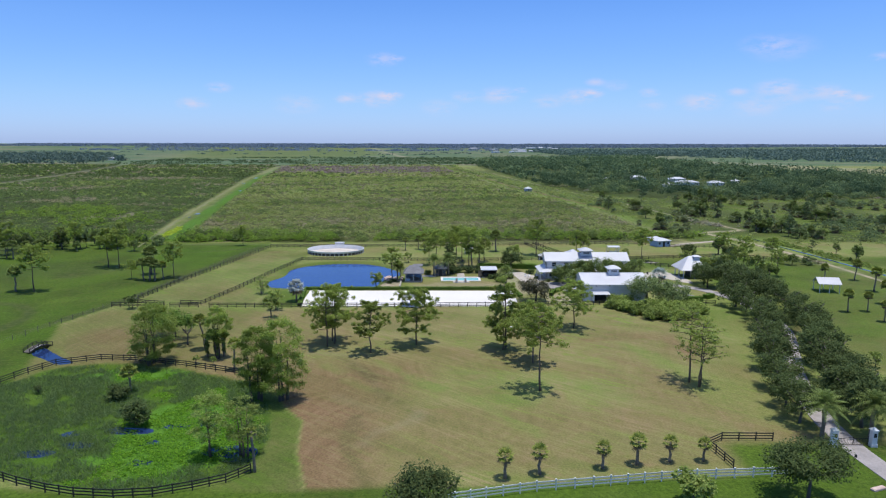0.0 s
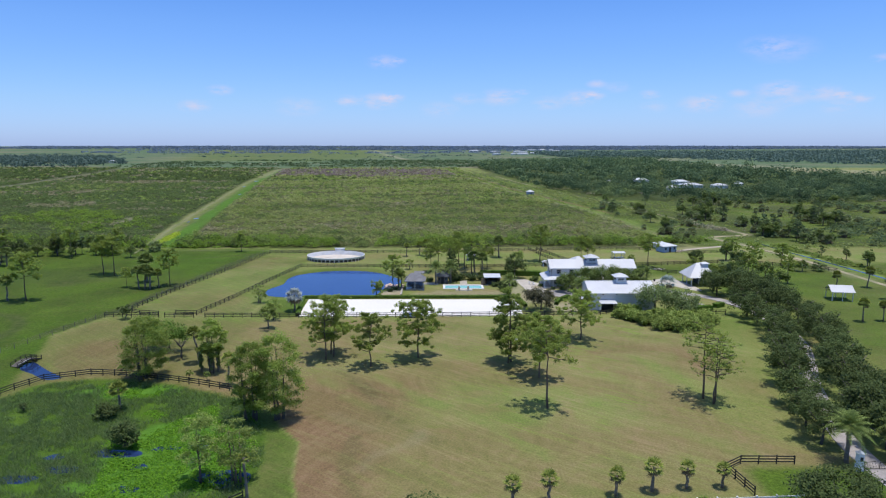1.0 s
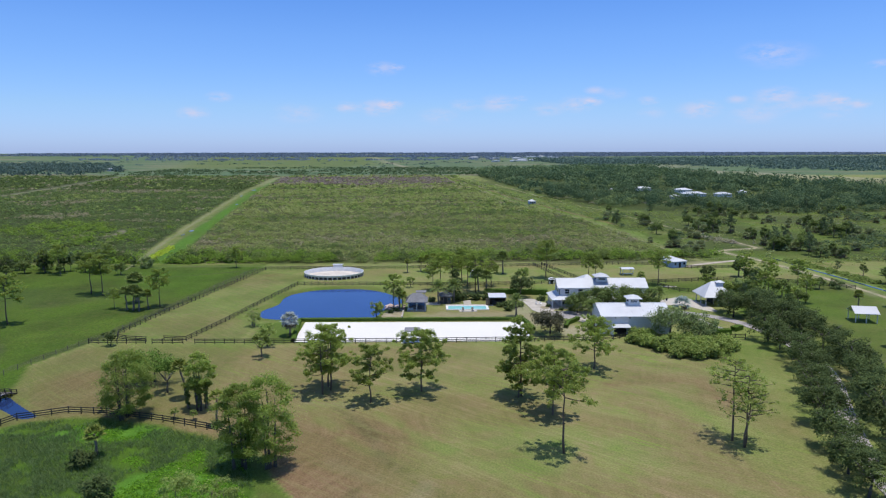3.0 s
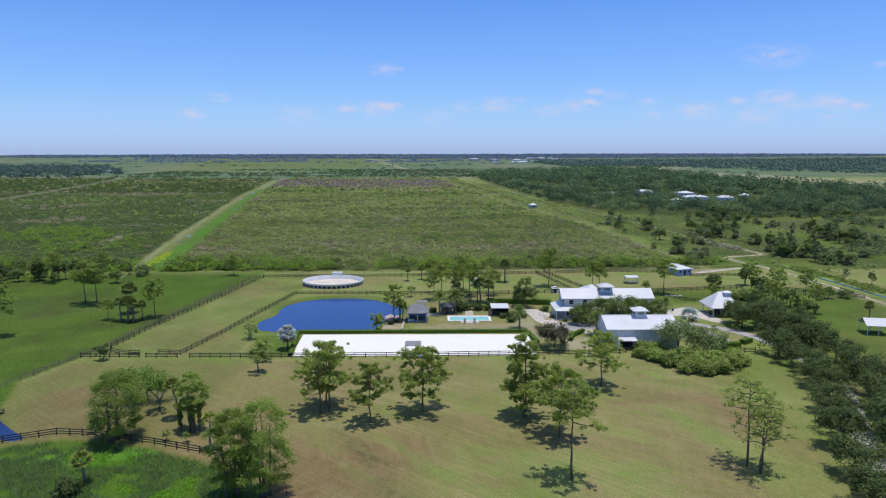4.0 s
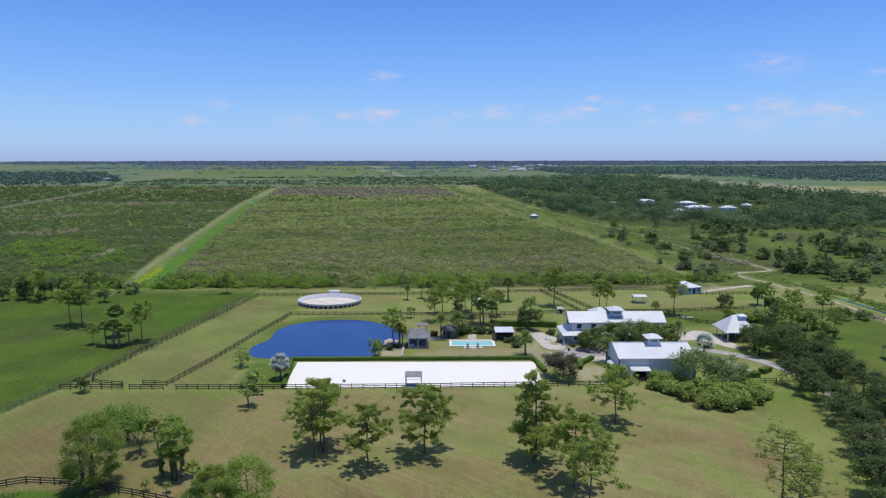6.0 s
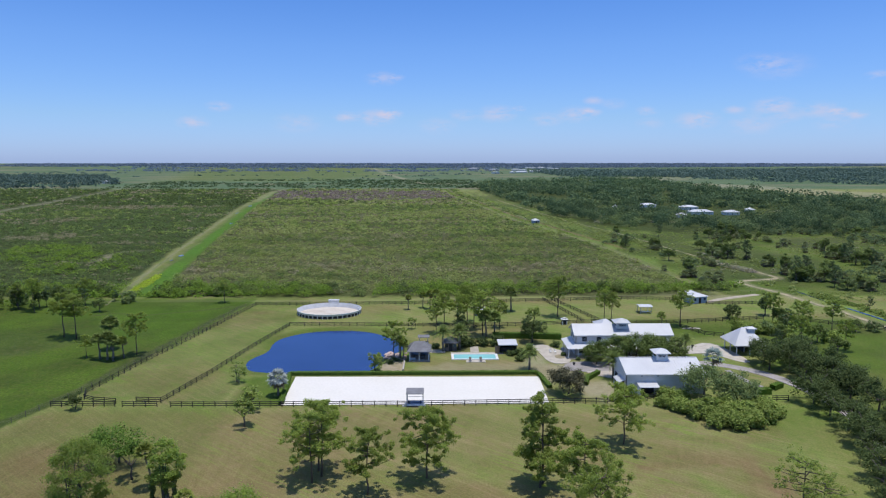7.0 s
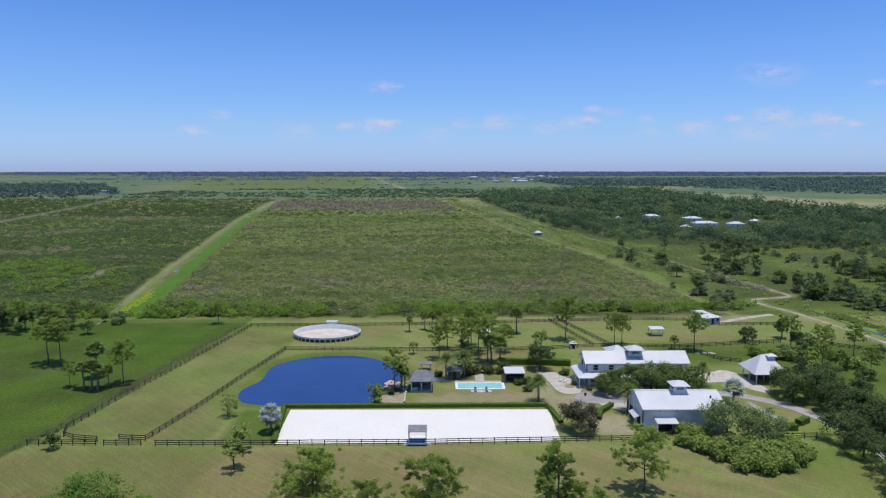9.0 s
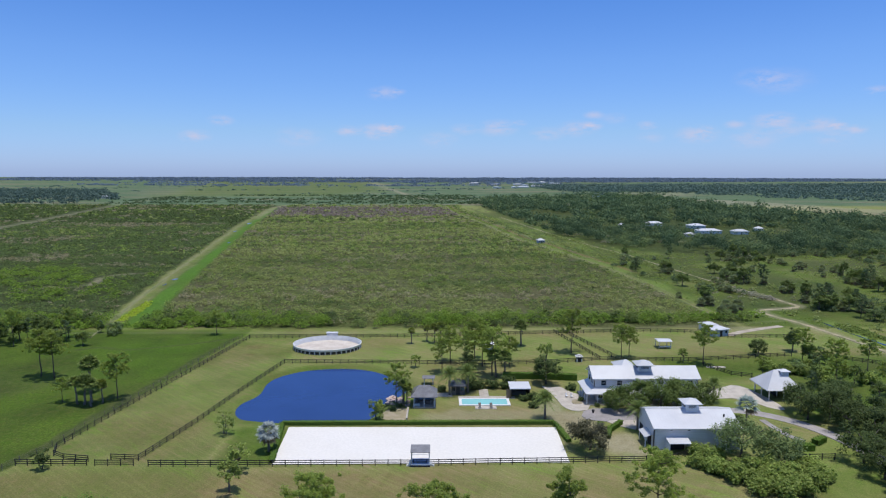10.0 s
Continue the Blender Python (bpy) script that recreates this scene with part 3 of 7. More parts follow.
MOWN_GREEN = (([(78.6, -33.3), (81.2, -37.9), (83.6, -45.6), (84.9, -52.8)], 2.0, 0.5),
        ([(59.5, -52.8), (64.7, -58.3), (69.5, -64.9), (73.6, -68.9), (79.5, -73.5), (83.5, -78.1)], 2.2, 0.36),
        ([(37.6, -58.2), (44.3, -65.9), (49.3, -73.4), (53.3, -79.2)], 1.2, 0.42),
        ([(24.4, -43.7), (29.3, -49.6), (34.5, -56.7), (38.1, -59.9)], 1.5, 0.5),
        ([(108.7, -4.9), (107.6, -16.7), (104.2, -30.7), (100.5, -40.8)], 3.4, 0.42),
        ([(86.2, -53.5), (89.6, -57.2), (92.1, -61.8)], 3.2, 0.34),
        ([(15.2, -47.7), (18.7, -51.4)], 1.6, 0.3),
        ([(20.8, -55.8), (25.4, -60.2)], 1.8, 0.28),
        ([(37.7, -24.8), (43.0, -32.3), (48.2, -41.4)], 1.1, 0.25),
        ([(66.4, -37.5), (71.5, -48.1), (76.2, -55.9)], 1.0, 0.22))
lime = np.zeros_like(X)
for line, wide, strength in MOWN_GREEN:
    lime = np.maximum(lime, 1.15 * strength * step(wide * 1.5, wide * .3, line_distance(X, Y, rounded(line, 2, False)) + (n3 - .5) * wide * .8 + (n1 - .5) * wide) * (.45 + .75 * n3))
WORN_BROWN = (([(70.9, -30.6), (80.5, -29.2), (90.7, -27.9)], 2.0, 0.8),
        ([(90.0, -29.8), (90.4, -40.8), (91.1, -48.2), (94.7, -51.6)], 2.6, 0.95),
        ([(74.7, -71.7), (77.6, -76.1), (80.3, -79.7)], 2.0, 0.8),
        ([(69.3, -39.9), (74.7, -44.5), (79.0, -49.5)], 3.2, 0.62),
        ([(38.8, -69.8), (44.9, -75.1), (50.4, -79.9)], 3.0, 0.6),
        ([(104.9, -16.7), (103.5, -27.0), (99.6, -39.2)], 0.8, 0.6))
for line, wide, strength in WORN_BROWN:
    dry = np.maximum(dry, strength * step(wide * 1.6, wide * .2, line_distance(X, Y, rounded(line, 2, False)) + (n3 - .5) * wide + (n1 - .5) * wide) * (.6 + .5 * n3))
lush = np.maximum(lush, .16 * meadow * step(.56, .80, swath(46, 3.4)))
lush = np.maximum(lush, .12 * (.55 + .9 * n1) * step(-6, 3, Y) * step(120, 110, Y))
lush = np.maximum(lush, .34 * (.5 + .9 * value_noise(X, Y, 6, 47)) * step(-12, -15, X) * step(-6, 2, Y) * step(120, 110, Y))
lush = np.maximum(lush, step(0.4, -0.8, X - wire_x + (n3 - .5) * .6) * step(118, 106, Y))
lush = np.maximum(lush, .60 * step(0, 0.8, X - 3) * step(0.2, -0.3, X - left_edge + (n1 - .5) * .6) * step(-56, -62, Y))
lush = np.maximum(lush, step(-93.5, -95.5, Y + (n1 - .5) + np.maximum(0, X - 38) * -0.075))
lush = np.maximum(lush, step(78, 82, X) * step(-80, -84, Y))
lush = np.maximum(lush, (.50 + .35 * n2) * step(122, 128, X) * step(84, 60, Y))
lush = np.maximum(lush, 0.75 * step(96, 104, X) * step(20, 6, np.abs(Y - 66)))
lush = np.maximum(lush, 0.55 * step(6, 1, pond_d))
lush = np.maximum(lush, 0.7 * step(10, 6, np.abs(X + 4)) * step(12, 8, np.abs(Y - 9)))
lush = np.maximum(lush, 0.6 * step(92, 98, X) * step(2, -6, Y) * step(-30, -6, Y))
tan_lawn = np.zeros_like(X)
for cx, cy, rx, ry in ((44, 27, 18, 6.5), (66, 21, 6, 9), (73, 9, 5.5, 8)):
    tan_lawn = np.maximum(tan_lawn, step(1.25, .7, np.hypot((X - cx) / rx, (Y - cy) / ry) + (n3 - .5) * .5))
lush = lush * (1 - .85 * tan_lawn)
west_meadow = step(0, 3, X - wire_x) * step(18, 6, X) * step(-1, -7, Y) * step(-64, -56, Y)
dry = np.maximum(dry, .75 * west_meadow * (.45 + .7 * n2))
lush = np.minimum(1, lush * (0.95 + 0.3 * n1))
pasture_line = line_distance(X, Y, rounded([(-84, 84), (-78, 88), (-69, 83), (-61, 87), (-48, 92.5), (-41, 98)], 2, False))
in_wood = step(10, -10, poly_distance(X, Y, EAST_WOOD) + (n2 - .5) * 20)
brown_east = step(4, -10, poly_distance(X, Y, [(268, 311), (338, 323), (284, 242), (241, 260)]) + (n2 - .5) * 16)
lush = np.maximum(lush, .34 * (.6 + .8 * n1) * step(-6, -12, X) * step(-62, -54, Y) * step(4, -4, Y))
lush = np.maximum(lush, step(-46.6, -48.6, X + (Y + 36) * .35 + (n3 - .5) * 1.6) * step(-8, -14, Y))
drive_d = line_distance(X, Y, [(103, -62), (107.5, -50), (114.5, -36), (120.5, -22), (123, -5)])
lime = np.maximum(lime, .6 * step(19.5, 15.5, drive_d + (n2 - .5) * 4) * step(125, 121, X) * (.5 + .7 * n1))
in_marsh = step(0.8, -0.6, marsh_d + (n3 - .5))
herbs = np.maximum(step(1.5, 1.2, np.hypot((X + 1) / 13, (Y + 77) / 15) + n3 * .9), step(1.4, 1.1, np.hypot((X + 20) / 10, (Y + 53) / 4) + n3 * .9))
marsh = in_marsh * herbs
lush = np.maximum(lush, in_marsh)
marsh = np.maximum(marsh, in_marsh * .30 * (.4 + .9 * n1))
scrub = step(112, 118, Y + (n1 - .5) * 4) * step(1050, 1010, Y)
scrub = np.maximum(scrub, step(-128, -150, X) * step(20, 60, Y) * step(1050, 1010, Y))
alley = line_distance(X, Y, ALLEY_W)
scrub = scrub * step(8.2, 10.4, alley + (n1 - .5) * 2)
east = np.interp(Y, [p[1] for p in reversed(EAST_TRACK)], [p[0] for p in reversed(EAST_TRACK)])
scrub = scrub * step(2, -3, X - east)
lush = np.maximum(lush, 0.9 * step(11.5, 9, alley) * (0.4 + 0.6 * step(-6, 2, X - np.interp(Y, [p[1] for p in ALLEY_W], [p[0] for p in ALLEY_W]))) * step(112, 118, Y))
canal = line_distance(X, Y, CANAL_ROAD)
marsh = np.maximum(marsh, .85 * step(5.2, 3.4, np.abs(alley - 4)) * (X > np.interp(Y, [p[1] for p in ALLEY_W], [p[0] for p in ALLEY_W])) * step(110, 118, Y) * (0.5 + .5 * n2))
lush = np.maximum(lush, 0.82 * step(0, 4, X - east) * step(112, 120, Y) * (0.6 + 0.5 * n2) * step(900, 500, Y))
scrub = np.maximum(scrub, step(0, 6, X - east) * step(112, 120, Y) * (.12 + .5 * step(.45, .70, value_noise(X, Y, 38, 34))) * step(1000, 900, Y))
lime = np.maximum(lime, .9 * step(3.6, 1.6, np.abs(X - 184.5 - np.maximum(0, 90 - Y) * .06 + (n1 - .5) * 2)) * step(130, 122, Y) * step(20, 40, Y))
past_lane = X - east + (n2 - .5) * 3
lime = np.maximum(lime, .75 * step(1.5, 3, past_lane) * step(9, 7, past_lane) * step(150, 200, Y) * step(900, 700, Y) * (.5 + .6 * n1))
ditch_stalks = .85 * step(8, 9, past_lane) * step(12.5, 11, past_lane) * step(230, 270, Y) * step(1000, 900, Y)
lush, scrub = lush * (1 - ditch_stalks), scrub * (1 - .7 * ditch_stalks)
dry = np.maximum(dry, ditch_stalks)
lime = np.maximum(lime, .5 * step(13, 14, past_lane) * step(300, 340, Y) * step(1000, 800, Y) * step(.4, .7, value_noise(X * 2, Y * .4, 14, 97)))
scrub = np.maximum(scrub, .6 * step(12, 14, past_lane) * step(300, 340, Y) * step(.5, .7, value_noise(X * 3, Y * .4, 13, 98)) * step(1000, 900, Y))
lush = lush * (1 - .8 * brown_east)
# in_wood: dark soil tone painted in for the shade between the trees
scrub = np.maximum.reduce([scrub, .8 * brown_east, .9 * in_wood])
strip = .8 * step(2.0, .8, np.abs(X - wire_x + 2.2 + (n3 - .5) * 1.4)) * step(106, 98, Y) * step(-30, -10, Y)
strip = np.maximum(strip, .6 * step(1.5, .5, pasture_line + (n3 - .5) * .5))
strip = np.maximum(strip, .55 * step(2.2, .8, line_distance(X, Y, rounded([(-92, 4.5), (-84, 3.5), (-76, 1), (-70, -4), (-66, -12), (-66, -22)], 2, False)) + (n3 - .5)))
strip = np.maximum(strip, .42 * step(1.3, .5, np.hypot((X + 98) / 24, (Y - 52) / 15) + (n1 - .5) * .7))
FURROWS = (([(21.0, -46.7), (24.5, -52.3), (28.3, -63.6), (31.7, -67.9), (37.2, -74.2)], 1.3, 0.42),
        ([(17.4, -42.6), (21.0, -46.7), (23.5, -49.6)], 0.9, 0.34),
        ([(24.6, -71.7), (25.3, -75.3), (24.5, -79.7)], 0.8, 0.34),
        ([(24.2, -74), (23.6, -78), (25.0, -84.5), (28, -92), (31, -98)], 1.0, 0.34))
for furrow, wide, strength in FURROWS:
    scrub = np.maximum(scrub, strength * 1.0 * step(wide * 1.5, .3, line_distance(X, Y, rounded(furrow, 2, False)) + (n3 - .5) * 1.2) * (.5 + .7 * n1))
scrub = np.maximum(scrub, strip)
# masked by distance: the plain that takes the haze-tinted colour
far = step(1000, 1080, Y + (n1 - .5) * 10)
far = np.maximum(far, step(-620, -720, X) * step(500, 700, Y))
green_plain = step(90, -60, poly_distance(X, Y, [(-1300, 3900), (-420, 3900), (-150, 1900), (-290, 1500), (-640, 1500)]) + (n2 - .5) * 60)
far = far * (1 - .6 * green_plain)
lush = np.maximum(lush, .62 * green_plain)
track = np.zeros_like(X)
for cx, cy, rx, ry, p in [(72.5, 9, 4.6, 7, .75), (66, 21, 4, 6, .5), (45, 26, 16, 5, .40), (70, 27, 5, 5, .5), (147, 112, 9, 4, .4)]:
    track = np.maximum(track, p * step(1.25, .55, np.hypot((X - cx) / rx, (Y - cy) / ry) + (n3 - .5) * .7))
tan_yard = step(1.2, -1.2, poly_distance(X, Y, [(57.8, 37.7), (63, 42.6), (64, 30), (69, 26.4), (64, 14.8), (60.8, 9.6), (60, 22)]) + (n3 - .5) * 2.4)
PALE_RUTS = (([(34.8, -70.5), (33.8, -74.2), (29.4, -77.1), (26.9, -79.8), (27.0, -82.3)], 1.3, 0.15),
        ([(11.4, -39.4), (15.5, -40.5), (20.3, -41.6)], 0.9, 0.1),
        ([(20.0, -63.6), (23.7, -67.2), (27.5, -69.2)], 1.3, 0.08))
for line, wide, strength in PALE_RUTS:
    track = np.maximum(track, strength * step(wide * 1.5, wide * .3, line_distance(X, Y, rounded(line, 2, False)) + (n3 - .5) * wide))
track = np.maximum(track, .42 * step(3.4, 1.2, canal + (n3 - .5) * 2) * step(30, 60, Y) * step(190, 170, Y))
track = np.maximum(track, .62 * tan_yard * (.5 + .7 * n1))
track = np.maximum(track, 0.12 * step(2.0, 1.0, line_distance(X, Y, BACK_TRACK)))
track = np.maximum(track, 0.5 * step(7, 2.5, line_distance(X, Y, WEST_TRACK) + (n3 - .5) * 2))
track = np.maximum(track, (.12 + .43 * step(-136, -144, X) * step(204, 210, Y)) * step(3.6, 1.2, line_distance(X, Y, BRANCH) + (n3 - .5) * 2))
alley_mid = np.interp(Y, [p[1] for p in ALLEY_W], [p[0] for p in ALLEY_W])
track = np.maximum(track, .45 * step(1.8, .6, np.abs(X - alley_mid + 6.4 + (n2 - .5) * 2)) * step(116, 124, Y) * step(1060, 1000, Y) * (.35 + .9 * n1))
track = np.maximum(track, .30 * step(1.4, .4, np.abs(X - alley_mid + .6 + (n2 - .5) * 3)) * step(130, 150, Y) * step(1060, 1000, Y) * n1)
track = np.maximum(track, .55 * step(620, 800, Y) * step(5, 2, np.abs(X - alley_mid + (n2 - .5) * 4)) * step(1080, 1020, Y))
track = np.maximum(track, .35 * step(70, 20, poly_distance(X, Y, [(330, 1480), (600, 1800), (760, 1800), (480, 1420)])))
for gap, strength in ((15, .34), (-1, .30)):
    track = np.maximum(track, strength * step(1.8, .6, np.abs(X - east - gap + (n2 - .5) * 2)) * step(400, 430, Y) * step(1080, 1000, Y))
track = np.maximum(track, 0.7 * step(12, 4, line_distance(X, Y, [(-430, 4100), (-52, 1610), (0, 1300)])))
track = np.maximum(track, 0.50 * step(16, -16, poly_distance(X, Y, [(576, 1366), (640, 1290), (690, 1160), (712, 985), (800, 800), (650, 690), (600, 840), (574, 1104), (562, 1200)])))

nx, ny = len(gx), len(gy)
me = bpy.data.meshes.new("ground")
me.vertices.add(nx * ny)
me.vertices.foreach_set("co", np.stack([X, Y, Z], -1).astype(np.float32).ravel())
ii = (np.arange(ny - 1)[:, None] * nx + np.arange(nx - 1)[None]).ravel()
quads = np.stack([ii, ii + 1, ii + nx + 1, ii + nx], -1)
me.loops.add(quads.size)
me.loops.foreach_set("vertex_index", quads.ravel().astype(np.int32))
me.polygons.add(len(quads))
me.polygons.foreach_set("loop_start", (np.arange(len(quads)) * 4).astype(np.int32))
me.update(calc_edges=True)
me.polygons.foreach_set("use_smooth", [True] * len(quads))
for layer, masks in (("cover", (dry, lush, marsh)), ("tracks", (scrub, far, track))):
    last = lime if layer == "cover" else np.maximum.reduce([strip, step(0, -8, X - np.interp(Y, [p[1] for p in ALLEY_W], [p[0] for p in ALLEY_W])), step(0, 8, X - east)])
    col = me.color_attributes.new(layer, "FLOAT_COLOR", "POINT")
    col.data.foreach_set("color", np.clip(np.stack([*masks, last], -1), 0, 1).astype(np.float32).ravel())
me.materials.append(GROUND)
ground = tagged(new("ground", me), "flat grassland, mown lawn and scrub reaching the horizon", "ground", kind="structure")

single("pond", plate(rounded([(-16, 20), (-20, 26), (-21, 34), (-19, 40), (-19, 54), (-12, 66), (-2, 69), (10, 69), (19, 65), (25, 58), (30, 48), (27, 38), (23, 32), (22, 25), (16, 19.6)]), -0.45, 0.02),
       POND, "deep blue pond with grassy banks", "pond", kind="structure")
single("ditch_water", plate(rounded([(-50, -32), (-43, -36), (-33, -44), (-38, -49), (-46, -43), (-51, -40)]), -0.40, 0.02), MARSHW, "blue water of a ditch under the bridge", "ditch", kind="structure")
single("marsh_water", plate([(x * 0.995, y) for x, y in MARSH], -0.43, 0.02), MARSHW, "shallow dark blue water among marsh plants", "marsh", kind="structure")
single("canal_water", ribbon([(182, 124.5), (182, 120), (182.2, 114), (182.4, 107), (183, 99), (184, 90), (185, 80), (188, 30)], [.2, .9, .7, .2, .7, .9, 1.0, 1.0], 0.10, 0.1), POND, "narrow canal beside the shell road", "canal", kind="structure")
def verge_track(name, pts, width, mat, label):
    single(name, ribbon(pts, width, 0.07, 0.12), mat, label, "track", kind="structure")


verge_track("canal_road", CANAL_ROAD, [1.0 if y > 230 else 1.3 if y > 195 else 1.9 for _, y in CANAL_ROAD], TANROAD, "pale shell road beside the canal")
verge_track("east_lane", [(x - 1.2, y) for x, y in EAST_TRACK], 0.9, WORNGRASS, "worn wheel track along the scrub field")
verge_track("east_lane_rut", [(x + 1.4, y) for x, y in EAST_TRACK], 0.7, WORNGRASS, "worn wheel track along the scrub field")
verge_track("west_lane", rounded([(x - 6.5, y) for x, y in ALLEY_W], 2, False), .9, WORNGRASS, "worn pale track along the grassy lane")
verge_track("west_track", rounded(WEST_TRACK, 2, False), 1.7, WORNGRASS, "pale worn track across the western scrub")
PUDDLE = water("puddle_water", (0.16, 0.17, 0.16), 0.01, 0.05)
for x, y, a, b in ((-109.4, 226.5, 1.6, 3.2), (-139.6, 414, .9, 5), (-167, 519, 1.2, 6), (-182, 620, 2.2, 9), (-107.6, 209, .5, 3)):
    single("lane_puddle", plate(rounded([(x - a, y - b * .6), (x + a * .7, y - b), (x + a, y + b * .5), (x - a * .4, y + b)]), 0.16, 0.3), PUDDLE, "shallow puddle in the grassy lane", "puddle", kind="structure")
single("far_lake", plate(rounded([(405, 1468), (478, 1510), (540, 1735), (467, 1731), (420, 1600)]), 0.4, 0.3), POND, "narrow lake far across the plain", "lake", kind="structure")

# ---- arena, roads and paving ----
single("arena_footing", plate([(0.3, -0.6), (59.6, 0.2), (60.0, 18.4), (-0.6, 18.6)], 0.10, 0.16), SAND, "white sand riding arena, raked flat", "arena", kind="structure")
DRIVE = rounded([(101, -125), (98.6, -92), (98.6, -80), (101, -68), (107.5, -50), (114.5, -36), (120.5, -22), (123, -5), (122.3, 9), (118, 20), (111, 27), (103, 30), (90, 27), (80, 23.5), (72, 25.5)], 2, False)
single("driveway", ribbon(DRIVE, 3.5, 0.085, 0.12), GRAVEL, "pale grey paved driveway between oaks", "driveway", kind="structure")
single("forecourt", plate(rounded([(66.8, 24), (69.2, 30.2), (76, 30.6), (86, 29), (86, 22.4), (77, 22.0), (71, 22.0)], 1), 0.11, 0.15), GRAVEL, "grey paved forecourt in front of the house", "forecourt", kind="structure")
single("barn_walk", plate(rounded([(72.0, 22.6), (78, 22.6), (86, 22.8), (86, 20.2), (80.4, 15.4), (77.6, 17.2), (74.2, 19.4)], 1), 0.125, 0.15), PAVER, "pale paved walk between forecourt and barn", "paving", kind="structure")
single("side_path", ribbon(rounded([(109.2, 23), (109.6, 19), (110.2, 14.6), (112, 10.4)], 2, False), 1.5, 0.09, 0.12), GRAVEL, "narrow grey gravel path beside the drive", "path", kind="structure")
single("garage_apron", plate(rounded([(100, 40.5), (103, 37.4), (111, 38), (116, 29), (119, 30), (117.2, 44), (114.2, 49), (109, 46)], 1), 0.095, 0.14), PAVER, "pale paved apron beside the garage", "paving", kind="structure")
single("house_terrace", plate(rounded([(61.0, 48), (63.0, 46.4), (66.6, 47), (67.8, 42.8), (71.4, 39.6), (70.8, 30), (66.6, 28.4), (64.2, 31), (63.6, 36.5), (62.8, 42)], 1), 0.095, 0.14), PAVER, "pale curved terrace beside the house", "paving", kind="structure")
single("terrace_bed", plate(rounded([(66.6, 33.6), (69.4, 33.2), (69.8, 36.4), (67.4, 37)], 2), 0.14, 0.1), SOIL, "bare planting bed in the terrace", "bed", kind="structure")
single("pond_patio", plate(rounded([(20, 24), (21.8, 22.2), (25.6, 21.8), (25.9, 28), (25.6, 31), (22, 31), (20.6, 29), (19.6, 27)], 1), 0.08, 0.12), SOIL, "bare pale soil by the pond", "paving", kind="structure")
single("garden_path", ribbon([(32.4, 40.6), (36.9, 40.6)], 3.0, 0.07, 0.1), PAVER, "pale garden path", "paving", kind="structure")
single("shell_lane", ribbon(rounded([(136.5, 103.5), (142, 108), (150, 112.4), (163, 118)], 2, False), 2.8, 0.10, 0.2), SHELL, "pale shell lane to the field shed", "lane", kind="structure")
single("field_pad", plate(rounded([(113, 64.4), (118.8, 64.2), (119, 66), (113.4, 66.2)], 2), 0.09, 0.12), PAVER, "pale concrete pad in the paddock", "paving", kind="structure")


# ---- buildings ----
def gable_wall(s, x, y0, y1, ym, z0, eave, ridge, t=0.2):
    """An end wall with a gable, thick t along x."""
    prof = [(y0, z0), (y1, z0), (y1, eave), (ym, ridge), (y0, eave)]
    s.add([(x, y, z) for y, z in prof] + [(x + t, y, z) for y, z in prof], [(4, 3, 2, 1, 0), (5, 6, 7, 8, 9)] + [(i, (i + 1) % 5, (i + 1) % 5 + 5, i + 5) for i in range(5)])


def seams(parent, x0, x1, ya, za, yb, zb, pitch=0.61):
    """Raised standing seams of a metal roof slope, from the ridge line to the eave line."""
    s = Shape()
    x = x0 + pitch / 2
    while x < x1:
        s.beam((x, ya, za + 0.002), (x, yb, zb + 0.002), 0.022, 0.022)
        x += pitch
    part("roof_seams", s, ROOF, parent)


def window(parent, x, y, z, w, h, face=-1, along="x"):
    """A sash window standing proud of its wall: frame, sill and two panes. face: -1 looks to -y (or -x)."""
    fr, t = 0.09, 0.06 * face
    def bx(s, a0, b0, c0, a1, b1, c1):
        if along == "x":
            s.box(x + a0, min(y + b0, y + b1), z + c0, x + a1, max(y + b0, y + b1), z + c1)
        else:
            s.box(min(x + b0, x + b1), y + a0, z + c0, max(x + b0, x + b1), y + a1, z + c1)
        return s
    f = Shape()
    bx(f, -w / 2 - fr, 0, -fr, -w / 2, t, h + fr), bx(f, w / 2, 0, -fr, w / 2 + fr, t, h + fr)
    bx(f, -w / 2, 0, h, w / 2, t, h + fr), bx(f, -w / 2, 0, h / 2 - .04, w / 2, t * .8, h / 2 + .04)
    win = part("window", f, TRIM, parent, "white sash window")
    part("window_sill", bx(Shape(), -w / 2 - .14, 0, -fr - .06, w / 2 + .14, t * 2, -fr), TRIM, win)
    part("pane", bx(Shape(), -w / 2, 0, 0, w / 2, t * .4, h / 2 - .04), GLASS, win, "dark glass")
    part("pane", bx(Shape(), -w / 2, 0, h / 2 + .04, w / 2, t * .4, h), GLASS, win, "dark glass")


def hip_roof(x0, y0, x1, y1, z, top, over, thick=0.14, ridge=None):
    """Four slopes over a rectangle; ridge: half length of the ridge along x."""
    x0, y0, x1, y1 = x0 - over, y0 - over, x1 + over, y1 + over
    cx, cy = (x0 + x1) / 2, (y0 + y1) / 2
    r = ridge if ridge is not None else 0.05
    a, b, c, d = (x0, y0, z), (x1, y0, z), (x1, y1, z), (x0, y1, z)
    p, q = (cx - r, cy, top), (cx + r, cy, top)
    s = Shape()
    s.slab(a, b, q, p, thick), s.slab(c, d, p, q, thick), s.tri_slab(b, c, q, thick), s.tri_slab(d, a, p, thick)
    return s


